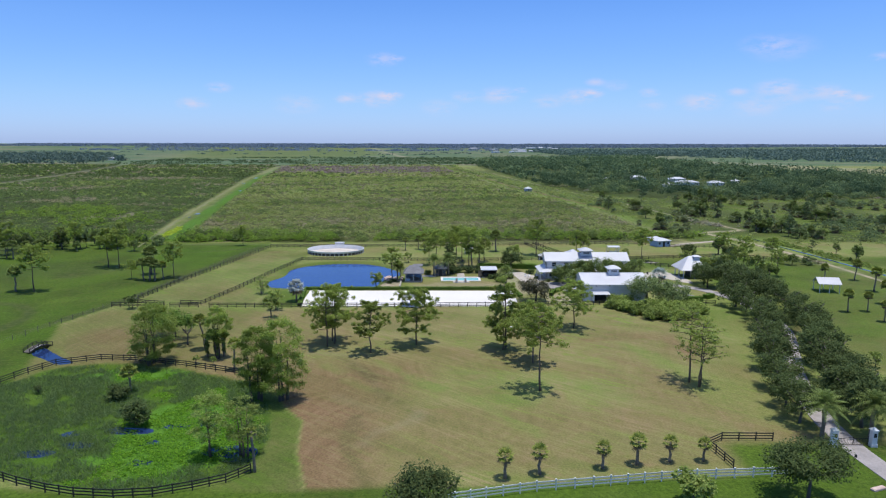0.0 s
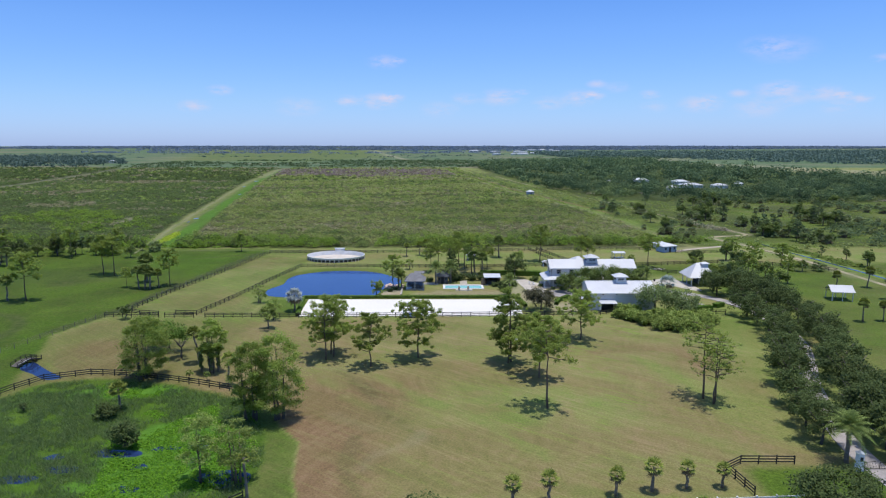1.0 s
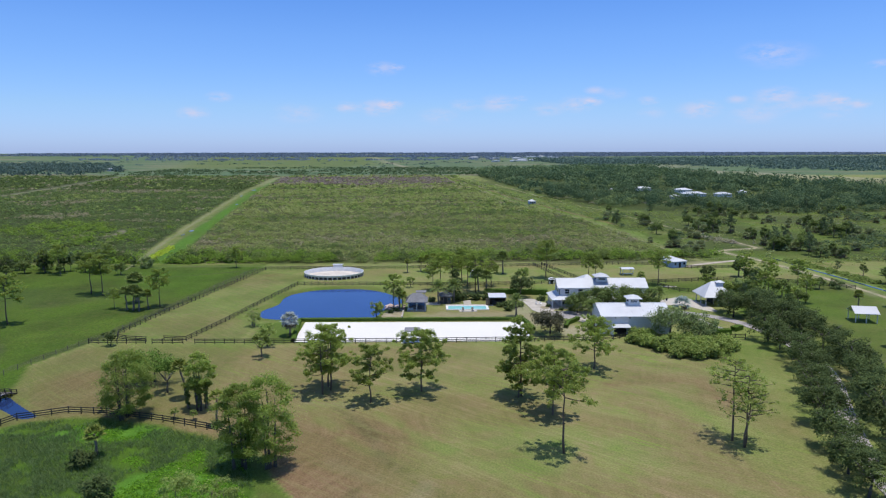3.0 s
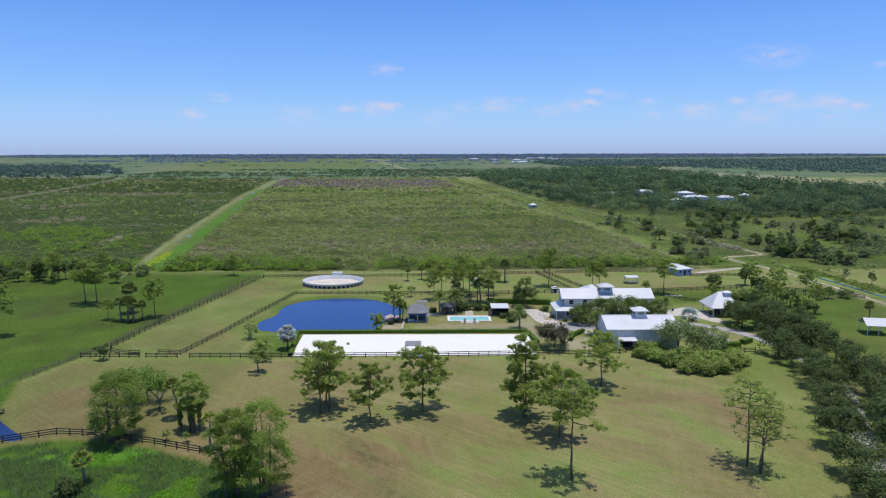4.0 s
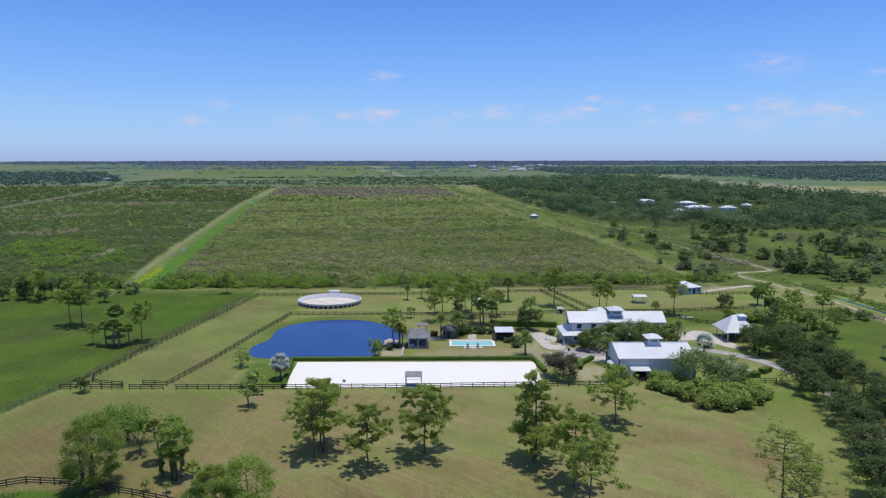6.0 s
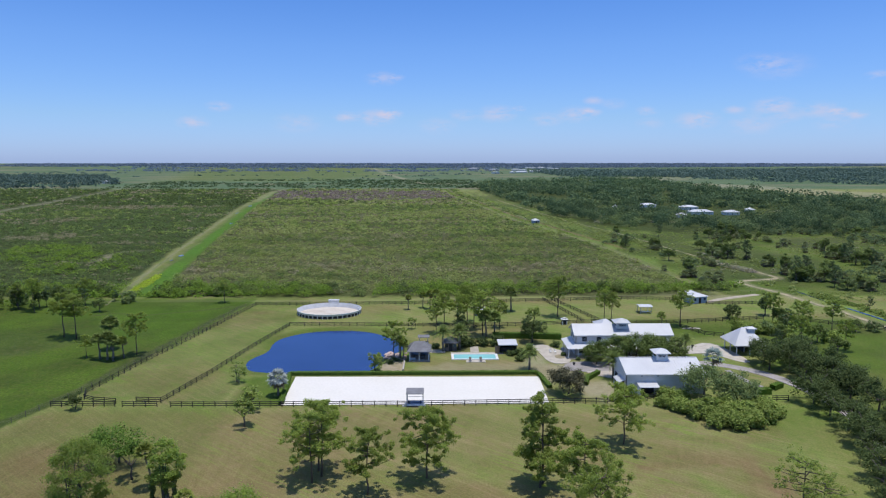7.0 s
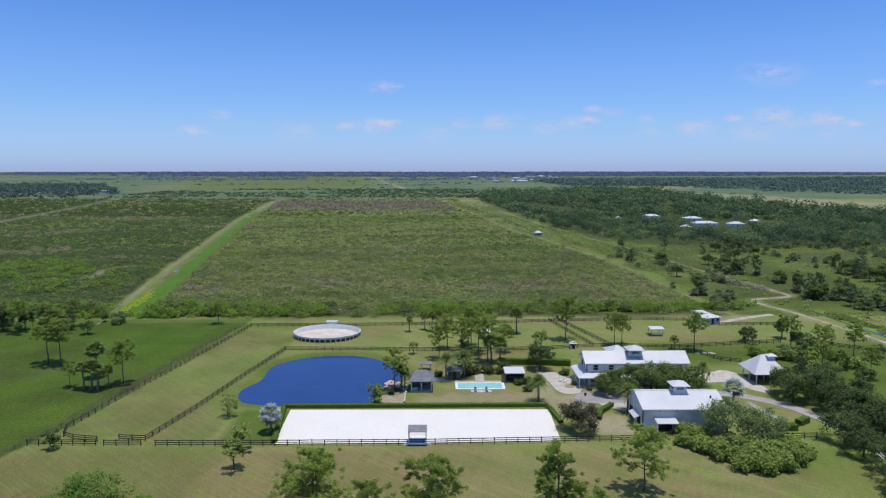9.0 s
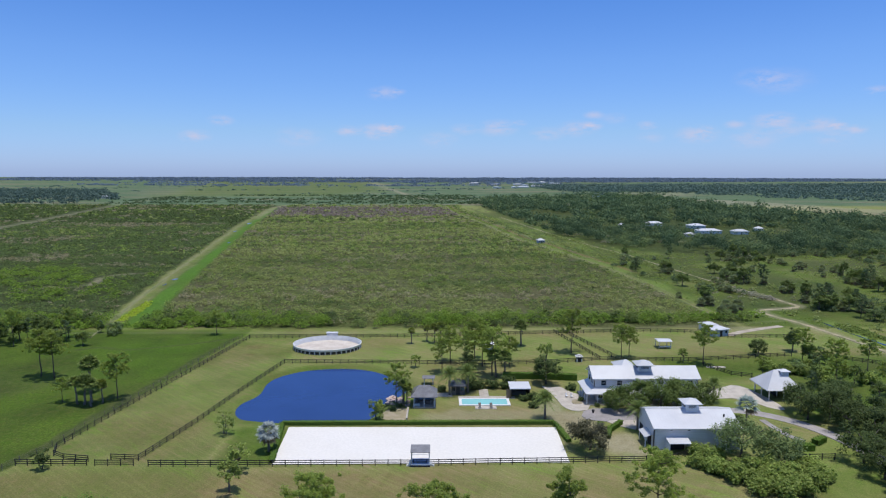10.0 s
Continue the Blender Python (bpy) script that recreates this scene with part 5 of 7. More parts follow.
def gate():
    for x in (96.0, 101.8):
        p = thing("gate_pillar", "white gate pillar with a pyramid cap and dark plaque", "gate pillar", pose(x, -82.8, 0), "entrance gate pillars")
        part("shaft", Shape().chamfer_box(-.40, -.40, 0, .40, .40, 2.6, .04), SIDING, p)
        part("base", Shape().chamfer_box(-.48, -.48, 0, .48, .48, .4, .04), TRIM, p)
        part("cap", hip_roof(-.40, -.40, .40, .40, 2.6, 2.95, .10, .1), TRIM, p)
        part("plaque", Shape().box(-.20, -.45, 1.5, .20, -.40, 2.1), DARKIN, p, "dark plaque")
    for sx in (0, 1):
        g = thing("iron_gate", "low black iron driveway gate leaf, closed", "gate", pose(96.7 + sx * 2.2, -82.8, 0), "entrance gate leaves")
        part("gate_frame", Shape().beam((0, 0, .25), (2.15, 0, .25), .06, .06).beam((0, 0, 1.15), (2.15, 0, 1.4 - .2 * sx), .06, .06).beam((0, 0, .2), (0, 0, 1.2), .06, .06).beam((2.15, 0, .2), (2.15, 0, 1.4), .06, .06), IRON, g)
        for i in range(9):
            part("bar", Shape().beam((.22 + i * .22, 0, .25), (.22 + i * .22, 0, 1.2), .025, .025), IRON, g)
    k = thing("keypad_post", "black entry keypad post beside the drive", "post", pose(95.4, -88.6, 0))
    part("pole", Shape().tube([(0, 0, 0), (0, 0, 1.1), (.15, 0, 1.3)], [.05, .05, .04], 6), IRON, k)
    part("keypad", Shape().chamfer_box(.05, -.12, 1.2, .3, .12, 1.6, .02), DARKIN, k)
    single("verge_stone", Shape().chamfer_box(-1.1, -.35, 0, 1.1, .35, .3, .1), STONE, "pale low stone on the grass verge", "stone", pose(94.6, -95.0, 0, 0, 0, 20))


bridge(), gate()
for i in range(24):
    r = random.Random(40 + i)
    a = r.uniform(.4, .95)
    single("boulder", Shape().tube([(0, 0, -.1), (.05, 0, a * .3), (.02, .04, a * .6)], [a * .9, a, a * .45], 7), STONE, "pale reddish boulder at the pond edge", "boulder", pose(r.uniform(20.4, 26.2), r.uniform(32.4, 38.6), 0, 0, 0, r.uniform(0, 90)), "pond boulders")
for x, y in ((66.4, 38.6), (67.6, 38.2)):
    c = thing("garden_chair", "white garden chair on the terrace", "chair", pose(x, y, .1, 0, 0, 30), "terrace chairs")
    part("seat", Shape().box(-.3, -.3, .38, .3, .3, .44), TRIM, c)
    part("backrest", Shape().slab((-.3, .25, .44), (.3, .25, .44), (.3, .42, 1.0), (-.3, .42, 1.0), .05), TRIM, c)
    for px in (-.26, .26):
        for py in (-.26, .24):
            part("leg", Shape().box(px - .03, py - .03, 0, px + .03, py + .03, .38), TRIM, c)
for x, y0, y1 in ((25.9, 22.6, 30.0),):
    w = single("garden_wall", Shape().chamfer_box(x - .2, y0, 0, x + .2, y1, .7, .05), PAVER, "low pale garden wall beside the lawn", "wall")
for x, y in ((70.6, 27.4), (108, 43.4)):
    k = single("garden_urn", Shape().tube([(0, 0, 0), (0, 0, .1), (0, 0, .5), (0, 0, .8)], [.2, .14, .36, .3], 9), DARKIN, "dark garden urn on the paving", "urn", pose(x, y, .1))

# ---- plants ----
def leaf_mesh(name, centres, normals, sizes, mat, aspect=0.55):
    """Many separate lozenge leaves."""
    n = len(centres)
    rs = np.random.RandomState(n % 9973 + 7)
    nor = normals / np.maximum(np.linalg.norm(normals, axis=1, keepdims=True), 1e-6)
    t = np.cross(nor, rs.normal(size=(n, 3)))
    t /= np.maximum(np.linalg.norm(t, axis=1, keepdims=True), 1e-6)
    b = np.cross(nor, t)
    s = sizes[:, None]
    v = np.stack([centres + t * s, centres + b * s * aspect, centres - t * s, centres - b * s * aspect], 1).reshape(-1, 3)
    me = bpy.data.meshes.new(name)
    me.vertices.add(4 * n)
    me.vertices.foreach_set("co", v.astype(np.float32).ravel())
    me.loops.add(4 * n)
    me.loops.foreach_set("vertex_index", np.arange(4 * n, dtype=np.int32))
    me.polygons.add(n)
    me.polygons.foreach_set("loop_start", (np.arange(n) * 4).astype(np.int32))
    me.update(calc_edges=True)
    me.materials.append(mat)
    return me


def blob_leaves(rs, blobs, per, size, flat=1.0, shell=0.55):
    """Leaves in and on ellipsoid clumps. blobs: (x, y, z, radius)."""
    c = np.repeat(np.array([b[:3] for b in blobs]), per, 0)
    r = np.repeat(np.array([b[3] for b in blobs]), per)
    d = rs.normal(size=(len(c), 3))
    d /= np.linalg.norm(d, axis=1, keepdims=True)
    k = shell + (1 - shell) * rs.rand(len(c)) ** 0.6
    k *= 0.8 + 0.35 * rs.rand(len(c))
    pos = c + d * (r * k)[:, None] * np.array([1, 1, flat])
    nor = d * 0.55 + rs.normal(size=d.shape) * 0.45 + np.array([0, 0, 0.75])
    return pos, nor, size * (0.6 + 0.8 * rs.rand(len(c)))


def wander(rs, p, q, n, amount):
    p, q = np.array(p, float), np.array(q, float)
    return [tuple(p + (q - p) * i / n + (rs.normal(size=3) * amount * (0 < i < n))) for i in range(n + 1)]


def plant(name, label, category, trunk, bark, crown, leafmat, at, group="", part_name="crown", extra=()):
    t = thing(name, label, category, at, group)
    if trunk is not None:
        part("trunk", trunk, bark, t, smooth=True)
    part(part_name, crown, leafmat, t)
    for nm, me, mat in extra:
        part(nm, me, mat, t)
    return t


def pine(seed, h, width, bare=0.4, stems=((0, 0, 1.0),), dense=1.0, leaf=None, full=1.0):
    """A slash pine: bare tapered stems, crooked limbs, each limb with its own lobe of needle tufts and gaps between the lobes."""
    rs = np.random.RandomState(seed)
    s, blobs = Shape(), []
    for bx, by, k in stems:
        hh = h * k
        lean = rs.normal(size=2) * 0.02 * hh
        pts = wander(rs, (bx, by, -.1), (bx * 1.4 + lean[0], by * 1.4 + lean[1], hh * .93), 6, 0.10)
        r0 = 0.011 * hh + .05
        s.tube(pts, [r0 * (1 - .8 * i / 6) for i in range(7)], 7)
        w = width / 2 / len(stems) ** .4
        limbs = max(6, int((10 + .75 * width) / len(stems) ** .45))
        for i in range(limbs):
            u = (i + .5 + rs.normal() * .25) / limbs
            f = bare + (.97 - bare) * min(1, max(0, u)) ** .9
            a = i * 2.399 + rs.rand() * 1.0
            reach = w * (.94 - .60 * max(0, u) ** 2.2) * rs.uniform(.76, 1.02) * (.84 + .16 * min(1, u * 4))
            j = min(int(f / .93 * 6), 5)
            base = np.array(pts[j]) + (np.array(pts[j + 1]) - np.array(pts[j])) * min(1, f / .93 * 6 - j)
            tip = base + np.array([math.cos(a) * reach, math.sin(a) * reach, reach * rs.uniform(.0, .38)])
            s.tube(wander(rs, base, tip, 3, .05 * reach), [.085, .065, .045, .02], 5)
            tufts = max(4, int((5.0 + reach * 2.1) * full))
            for q in range(tufts):
                k2 = .28 + .78 * rs.rand() ** .8
                c = base + (tip - base) * k2 + rs.normal(size=3) * np.array([.16, .16, .12]) * reach + np.array([0, 0, .15])
                blobs.append((*c, (.21 + .033 * width) * rs.uniform(.6, 1.3) / len(stems) ** .25))
        for q in range(3):
            blobs.append((*(np.array(pts[6]) + rs.normal(size=3) * np.array([.5, .5, .35])), (.26 + .045 * width) * rs.uniform(.7, 1.1)))
    pos, nor, sz = blob_leaves(rs, blobs, int(100 * dense), .165, .72, .12)
    return s.mesh("trunk", True), leaf_mesh("crown", pos, nor, sz, leaf or PINE, .34)


def oak(seed, h, width, leaf=None, size=.26, n=46, per=58, base=.28):
    """A broad evergreen oak: short trunk, spreading limbs, a lumpy dense crown."""
    rs = np.random.RandomState(seed)
    s, blobs = Shape(), []
    s.tube(wander(rs, (0, 0, -.1), (rs.normal() * .2, rs.normal() * .2, h * .42), 3, .06), [.032 * h, .026 * h, .022 * h, .018 * h], 8)
    for i in range(7):
        a = i * .9 + rs.rand() * .5
        tip = (math.cos(a) * width * .33, math.sin(a) * width * .33, h * rs.uniform(.55, .8))
        s.tube(wander(rs, (0, 0, h * .36), tip, 3, .12), [.014 * h, .011 * h, .008 * h, .005 * h], 5)
    lobes = [(rs.rand() * 6.283, rs.uniform(-.2, .9), rs.uniform(.75, 1.12)) for _ in range(9)]
    for i in range(n):
        la, lz, lk = lobes[i % 9]
        d = np.array([math.cos(la), math.sin(la), lz]) + rs.normal(size=3) * np.array([.55, .55, .42])
        d /= np.linalg.norm(d)
        d[2] = d[2] * .95 - .05
        k = rs.uniform(.55, 1.0) * lk
        c = np.array([d[0] * width / 2 * k * .86, d[1] * width / 2 * k * .86, h * (base + (1 - base) * .45) + d[2] * h * (1 - base) * .52 * k])
        blobs.append((*c, rs.uniform(.085, .15) * width))
    pos, nor, sz = blob_leaves(rs, blobs, per, size, .8, .35)
    pos[:, 2] = np.maximum(pos[:, 2], .1)
    return s.mesh("trunk", True), leaf_mesh("crown", pos, nor, sz, leaf or OAK, .55)


def cypress(seed, h, width, stems=2, low=.12, n=90, per=70, leaf=None):
    """A feathery group of cypress: several slim stems, a tall rounded uneven crown down to near the ground."""
    rs = np.random.RandomState(seed)
    s, blobs = Shape(), []
    for k in range(stems):
        bx, by = rs.uniform(-1, 1) * width * .12, rs.uniform(-1, 1) * width * .12
        pts = wander(rs, (bx, by, -.3), (bx * 1.5, by * 1.5, h * rs.uniform(.66, .84)), 5, .08)
        s.tube(pts, [(.012 * h + .05) * (1 - .16 * i) * (1.4 if i == 0 else 1) for i in range(6)], 7)
        for i in range(10):
            f = rs.uniform(.3, .95)
            p = np.array(pts[0]) + (np.array(pts[5]) - np.array(pts[0])) * f
            a = rs.rand() * 6.28
            ln = width * .36 * (1.15 - f)
            s.tube([p, p + np.array([math.cos(a) * ln, math.sin(a) * ln, .3])], [.045, .015], 4)
    zc, rz = h * (1 + low) / 2, h * (1 - low) / 2
    for i in range(n):
        u, a = rs.uniform(-1, 1), rs.rand() * 6.283
        k = (.35 + .65 * rs.rand() ** .5) * rs.uniform(.85, 1.12)
        ring = math.sqrt(max(.03, 1 - abs(u) ** (2.0 if u > 0 else 5.0)))
        d = (math.cos(a) * ring, math.sin(a) * ring, u)
        taper = 1.0
        blobs.append((d[0] * width / 2 * k * .86 * taper, d[1] * width / 2 * k * .86 * taper, zc + d[2] * rz * .92, rs.uniform(.06, .125) * width + .2))
    pos, nor, sz = blob_leaves(rs, blobs, int(per * 2.6), .135, .60, .0)
    m = int(len(pos) * .12)
    d = rs.normal(size=(m, 3))
    d /= np.linalg.norm(d, axis=1, keepdims=True)
    lump = 1 + .22 * np.sin(d[:, 0] * 7 + seed) * np.sin(d[:, 1] * 6) + .15 * np.sin(d[:, 2] * 11 + seed)
    k = (rs.rand(m) ** .33 * lump)[:, None]
    spray = d * k * np.array([width * .47, width * .47, rz * .95]) * (1 - .3 * np.maximum(0, d[:, 2:]) * np.array([1, 1, 0])) + np.array([0, 0, zc])
    pos, nor, sz = np.concatenate([pos, spray]), np.concatenate([nor, d * .4 + rs.normal(size=d.shape) * .4 + np.array([0, 0, .8])]), np.concatenate([sz, .135 * (.6 + .8 * rs.rand(m))])
    pos[:, 2] = np.maximum(pos[:, 2], .2)
    return s.mesh("trunk", True), leaf_mesh("crown", pos, nor, sz, leaf or CYPRESS, .5)


def strips_mesh(name, strips, mat):
    """Leaflets as thin triangles: rows of three points."""
    v = np.array(strips).reshape(-1, 3)
    n = len(v) // 3
    me = bpy.data.meshes.new(name)
    me.vertices.add(3 * n)
    me.vertices.foreach_set("co", v.astype(np.float32).ravel())
    me.loops.add(3 * n)
    me.loops.foreach_set("vertex_index", np.arange(3 * n, dtype=np.int32))
    me.polygons.add(n)
    me.polygons.foreach_set("loop_start", (np.arange(n) * 3).astype(np.int32))
    me.update(calc_edges=True)
    me.materials.append(mat)
    return me


def fan_palm(seed, h, frond, n=34, mat=None, lean=0.06, thick=.2, rays=9, droop=.5, low=-35, slim=.085):
    """A palm with a round head of fan fronds on stalks, and a skirt of dead fronds."""
    rs = np.random.RandomState(seed)
    top = np.array([rs.normal() * lean * h, rs.normal() * lean * h, h - frond * .75])
    s = Shape().tube(wander(rs, (0, 0, -.1), top, 5, .05), [thick * 1.25, thick, thick * .9, thick * .85, thick * .9, thick * .7], 8)
    out, dead = [], []
    for i in range(n):
        a, el = i * 2.399, math.radians(low + (80 - low) * (i / n) ** .9 + rs.uniform(-8, 8))
        d = np.array([math.cos(a) * math.cos(el), math.sin(a) * math.cos(el), math.sin(el)])
        side = np.array([-math.sin(a), math.cos(a), 0])
        up = np.cross(d, side) * -1
        hub = top + d * frond * .45
        w = .025
        bag = dead if el < math.radians(-22) else out
        bag += [top + side * w, top - side * w, hub]
        for k in range(rays):
            f = (k / (rays - 1) - .5) * 2.6
            tip = hub + (d * math.cos(f) + side * math.sin(f)) * frond * rs.uniform(.5, .62) - np.array([0, 0, droop * frond * .35 * rs.uniform(.6, 1.2)])
            across = (side * math.cos(f) - d * math.sin(f)) * frond * slim
            bag += [hub + across * .4, hub - across * .4, (hub + tip) / 2 + across + up * .03, (hub + tip) / 2 + across + up * .03, hub - across * .4, (hub + tip) / 2 - across + up * .03,
                    (hub + tip) / 2 + across + up * .03, (hub + tip) / 2 - across + up * .03, tip]
    return s.mesh("trunk", True), strips_mesh("fronds", out, mat or PALM), strips_mesh("dead_fronds", dead, DEADFROND) if dead else None


def date_palm(seed, h, frond, n=40, mat=None, thick=.28):
    """A date palm: arching feather fronds."""
    rs = np.random.RandomState(seed)
    top = np.array([rs.normal() * .1, rs.normal() * .1, h - frond * .35])
    s = Shape().tube(wander(rs, (0, 0, -.1), top, 4, .04), [thick * 1.2, thick, thick, thick * 1.05, thick * .9], 9)
    out = []
    for i in range(n):
        a, el = i * 2.399, math.radians(-18 + 102 * (i / n) + rs.uniform(-6, 6))
        d = np.array([math.cos(a) * math.cos(el), math.sin(a) * math.cos(el), math.sin(el)])
        side = np.array([-math.sin(a), math.cos(a), 0])
        m = 17
        spine = [top + d * frond * k / m - np.array([0, 0, frond * .40 * (k / m) ** 2]) for k in range(m + 1)]
        for k in range(1, m + 1):
            p, along = spine[k], spine[k] - spine[k - 1]
            ln = frond * .21 * math.sin(math.pi * (k / (m + 1)) ** .7) + .1
            for sg in (-1, 1):
                tip = p + side * sg * ln + along * .8 - np.array([0, 0, ln * .25])
                out += [p - along * .30, p + along * .30, tip]
    return s.mesh("trunk", True), strips_mesh("fronds", out, mat or DATE), None


def shrub(seed, h, w, leaf, size=.24, n=22, per=60):
    rs = np.random.RandomState(seed)
    blobs = []
    s = Shape()
    for i in range(n):
        a, k = rs.rand() * 6.28, rs.rand() ** .5
        r = w * .4 * k
        z = h * rs.uniform(.25, .82) * (1 - .35 * k)
        blobs.append((math.cos(a) * r, math.sin(a) * r, z, rs.uniform(.16, .26) * min(w, h * 1.4)))
        s.tube([(0, 0, -.05), (math.cos(a) * r * .5, math.sin(a) * r * .5, z * .6), (math.cos(a) * r, math.sin(a) * r, z)], [.06, .04, .02], 4)
    pos, nor, sz = blob_leaves(rs, blobs, per, size, .85, .5)
    pos[:, 2] = np.maximum(pos[:, 2], .05)
    return s.mesh("stems", True), leaf_mesh("leaves", pos, nor, sz, leaf, .55)


def put_tree(meshes, name, label, bark, leafmat, x, y, turn=0.0, size=1.0, group="", category="tree", crown="crown"):
    t, c = meshes[0], meshes[1]
    extra = [("dead_fronds", meshes[2], DEADFROND)] if len(meshes) > 2 and meshes[2] else []
    return plant(name, label, category, t, bark, c, leafmat, pose(x, y, 0, 0, 0, turn) @ Matrix.Scale(size, 4), group, crown, extra)


# pines of the front meadow, each its own shape
MEADOW = "tall slash pine with a bare trunk on the mown meadow"
for seed, x, y, h, w, bare, stems, dense, full in (
        (11, 14.6, -33.6, 13.8, 17.0, .22, ((-1.9, .6, .93), (.5, -.2, 1.0), (2.2, .9, .92)), .80, .9),
        (12, 23.5, -39.6, 11.2, 9.4, .28, ((0, 0, 1),), .85, .9),
        (13, 33.0, -34.0, 12.8, 11.8, .26, ((0, 0, 1),), 1.0, 1.1),
        (14, 52.4, -36.6, 16.2, 13.4, .14, ((0, 0, 1), (.9, .5, .85)), .95, 1.15),
        (15, 56.9, -46.0, 12.4, 11.4, .30, ((0, 0, 1),), .95, 1.1),
        (16, 56.1, -61.0, 14.8, 11.0, .60, ((0, 0, 1),), .55, .75),
        (17, 70.2, -20.8, 11.6, 11.0, .32, ((0, 0, 1),), .85, .95),
        (18, 84.6, -56.6, 14.2, 10.0, .60, ((0, 0, 1),), .30, .5),
        (19, 85.5, -59.0, 12.6, 14.0, .40, ((0, 0, 1), (.3, 0, .8)), .30, .45)):
    put_tree(pine(seed, h, w, bare, stems, dense, None, full), "pine_tree", (MEADOW, "open sparse pine with bare limbs on the meadow")[seed > 17], BARK_PINE, PINE, x, y, seed * 40, 1, "meadow pines")

# trees round the marsh
for seed, x, y, h, w, st, low in ((31, -18.8, -46.6, 12.8, 10.4, 4, .10), (32, 6.6, -65.0, 13.4, 8.0, 3, .12), (33, 11.2, -65.6, 15.0, 9.4, 3, .08)):
    put_tree(cypress(seed, h, w, st, low, 104, 68), "cypress_tree", "feathery green cypress group at the marsh edge", BARK_OAK, CYPRESS, x, y, 0, 1, "marsh trees")
put_tree(cypress(34, 11.2, 6.0, 4, .30, 60, 60), "cypress_tree", "slender cypress clump with bare lower stems", BARK_OAK, CYPRESS, -7.4, -43.0, 0, 1, "marsh trees")
put_tree(cypress(35, 9.4, 6.8, 2, .22, 50, 36, WILLOW), "willow_tree", "thin pale willow standing in marsh water", BARK_PINE, WILLOW, 5.4, -85.0, 0, 1, "marsh trees")
put_tree(cypress(36, 8.9, 6.4, 3, .22, 46, 36, WILLOW), "willow_tree", "thin pale willow standing in marsh water", BARK_PINE, WILLOW, 10.4, -85.6, 0, 1, "marsh trees")
put_tree(oak(37, 6.4, 12.6, HEDGE, .2, 64, 72, .30), "oak_tree", "low spreading dark green tree behind the marsh trees", BARK_OAK, HEDGE, -22.2, -28.0, 0, 1, "marsh trees")
put_tree(oak(45, 6.6, 5.4, HEDGE, .18, 26, 60, .55), "small_tree", "small round-headed tree on a slim trunk beside the marsh", BARK_OAK, HEDGE, -17.0, -34.2, 0, 1, "marsh trees")
put_tree(fan_palm(38, 8.0, 2.0, 26, lean=.12, low=-18), "cabbage_palm", "leaning cabbage palm beside the marsh", BARK_PALM, PALM, -11.9, -37.6, 200, 1, "marsh palms", "tree", "fronds")
put_tree(fan_palm(39, 6.6, 1.7, 20, lean=.06, low=-18), "cabbage_palm", "cabbage palm with a dark trunk beside the fence", BARK_PALM, PALM, -2.0, -50.7, 60, 1, "marsh palms", "tree", "fronds")
put_tree(fan_palm(40, 6.6, .9, 14, lean=.05), "cabbage_palm", "old palm trunk with few fronds at the marsh fence", BARK_PALM, PALM, 13.1, -90.4, 0, 1, "marsh palms", "tree", "fronds")
put_tree(fan_palm(41, 5.0, 1.9, 24, lean=.22, low=-20, droop=.6, slim=.07), "cabbage_palm", "leaning young palm in the marsh", BARK_PALM, PALM, -17.4, -60.6, 120, 1, "marsh palms", "tree", "fronds")
put_tree(shrub(42, 3.0, 3.8, OAK, .2), "marsh_bush", "dark green bush in the marsh", BARK_OAK, OAK, -18.0, -64.4, 0, 1, "marsh bushes", "bush", "leaves")
put_tree(shrub(43, 5.4, 4.4, OAK, .2, 28), "marsh_bush", "tall dark bush standing in marsh water", BARK_OAK, OAK, -9.6, -75.4, 0, 1, "marsh bushes", "bush", "leaves")
put_tree(shrub(44, 1.8, 1.4, OAK, .16, 10, 30), "marsh_bush", "small shrub in the marsh", BARK_OAK, OAK, -33.4, -61.5, 0, 1, "marsh bushes", "bush", "leaves")

# small palms in a row along the front lawn
ROW = [fan_palm(50 + k, 4.3, 1.45, 22, thick=.21, lean=.015, rays=8, droop=.22, low=-58, slim=.055) for k in range(3)]
for k, (x, y, s) in enumerate(((46.8, -92.1, 1.0), (51.5, -91.0, 1.02), (60.4, -89.5, .94), (65.4, -88.4, 1.08), (70.2, -87.6, .92), (75.0, -87.4, .84))):
    put_tree(ROW[k % 3], "young_cabbage_palm", "young cabbage palm planted in a row on the lawn", BARK_PALM, PALM, x, y, k * 70, s, "row of young palms", "tree", "fronds")
# oaks of the drive, both sides
OAKS = [oak(60 + k, 8.6, 10.6, None, .20, 54, 84, .10) for k in range(5)]
along = [Vector((*p, 0)) for p in DRIVE]
rnd = random.Random(21)
dist = 0.0
last = {-1: -99.0, 1: -99.0}
for a, b in zip(along, along[1:]):
    dist += (b - a).length
    d = (b - a).normalized()
    side = Vector((d.y, -d.x, 0))
    if not (-77 < a.y < 24 and a.x > 99):
        continue
    for sg in (-1, 1):
        if sg == -1 and a.y > 3:
            continue
        if dist - last[sg] > 5.9:
            last[sg] = dist
            p = a + side * sg * (rnd.uniform(4.1, 4.6) if sg < 0 else rnd.uniform(4.7, 5.3) if a.y < -28 else rnd.uniform(5.1, 5.7) if a.y < 0 else rnd.uniform(3.7, 4.2))
            put_tree(OAKS[rnd.randrange(5)], "oak_tree", "dark dense live oak lining the driveway", BARK_OAK, OAK, p.x, p.y, rnd.uniform(0, 360), rnd.uniform(.90, 1.12) * (.9 if sg < 0 else 1), "driveway oaks")
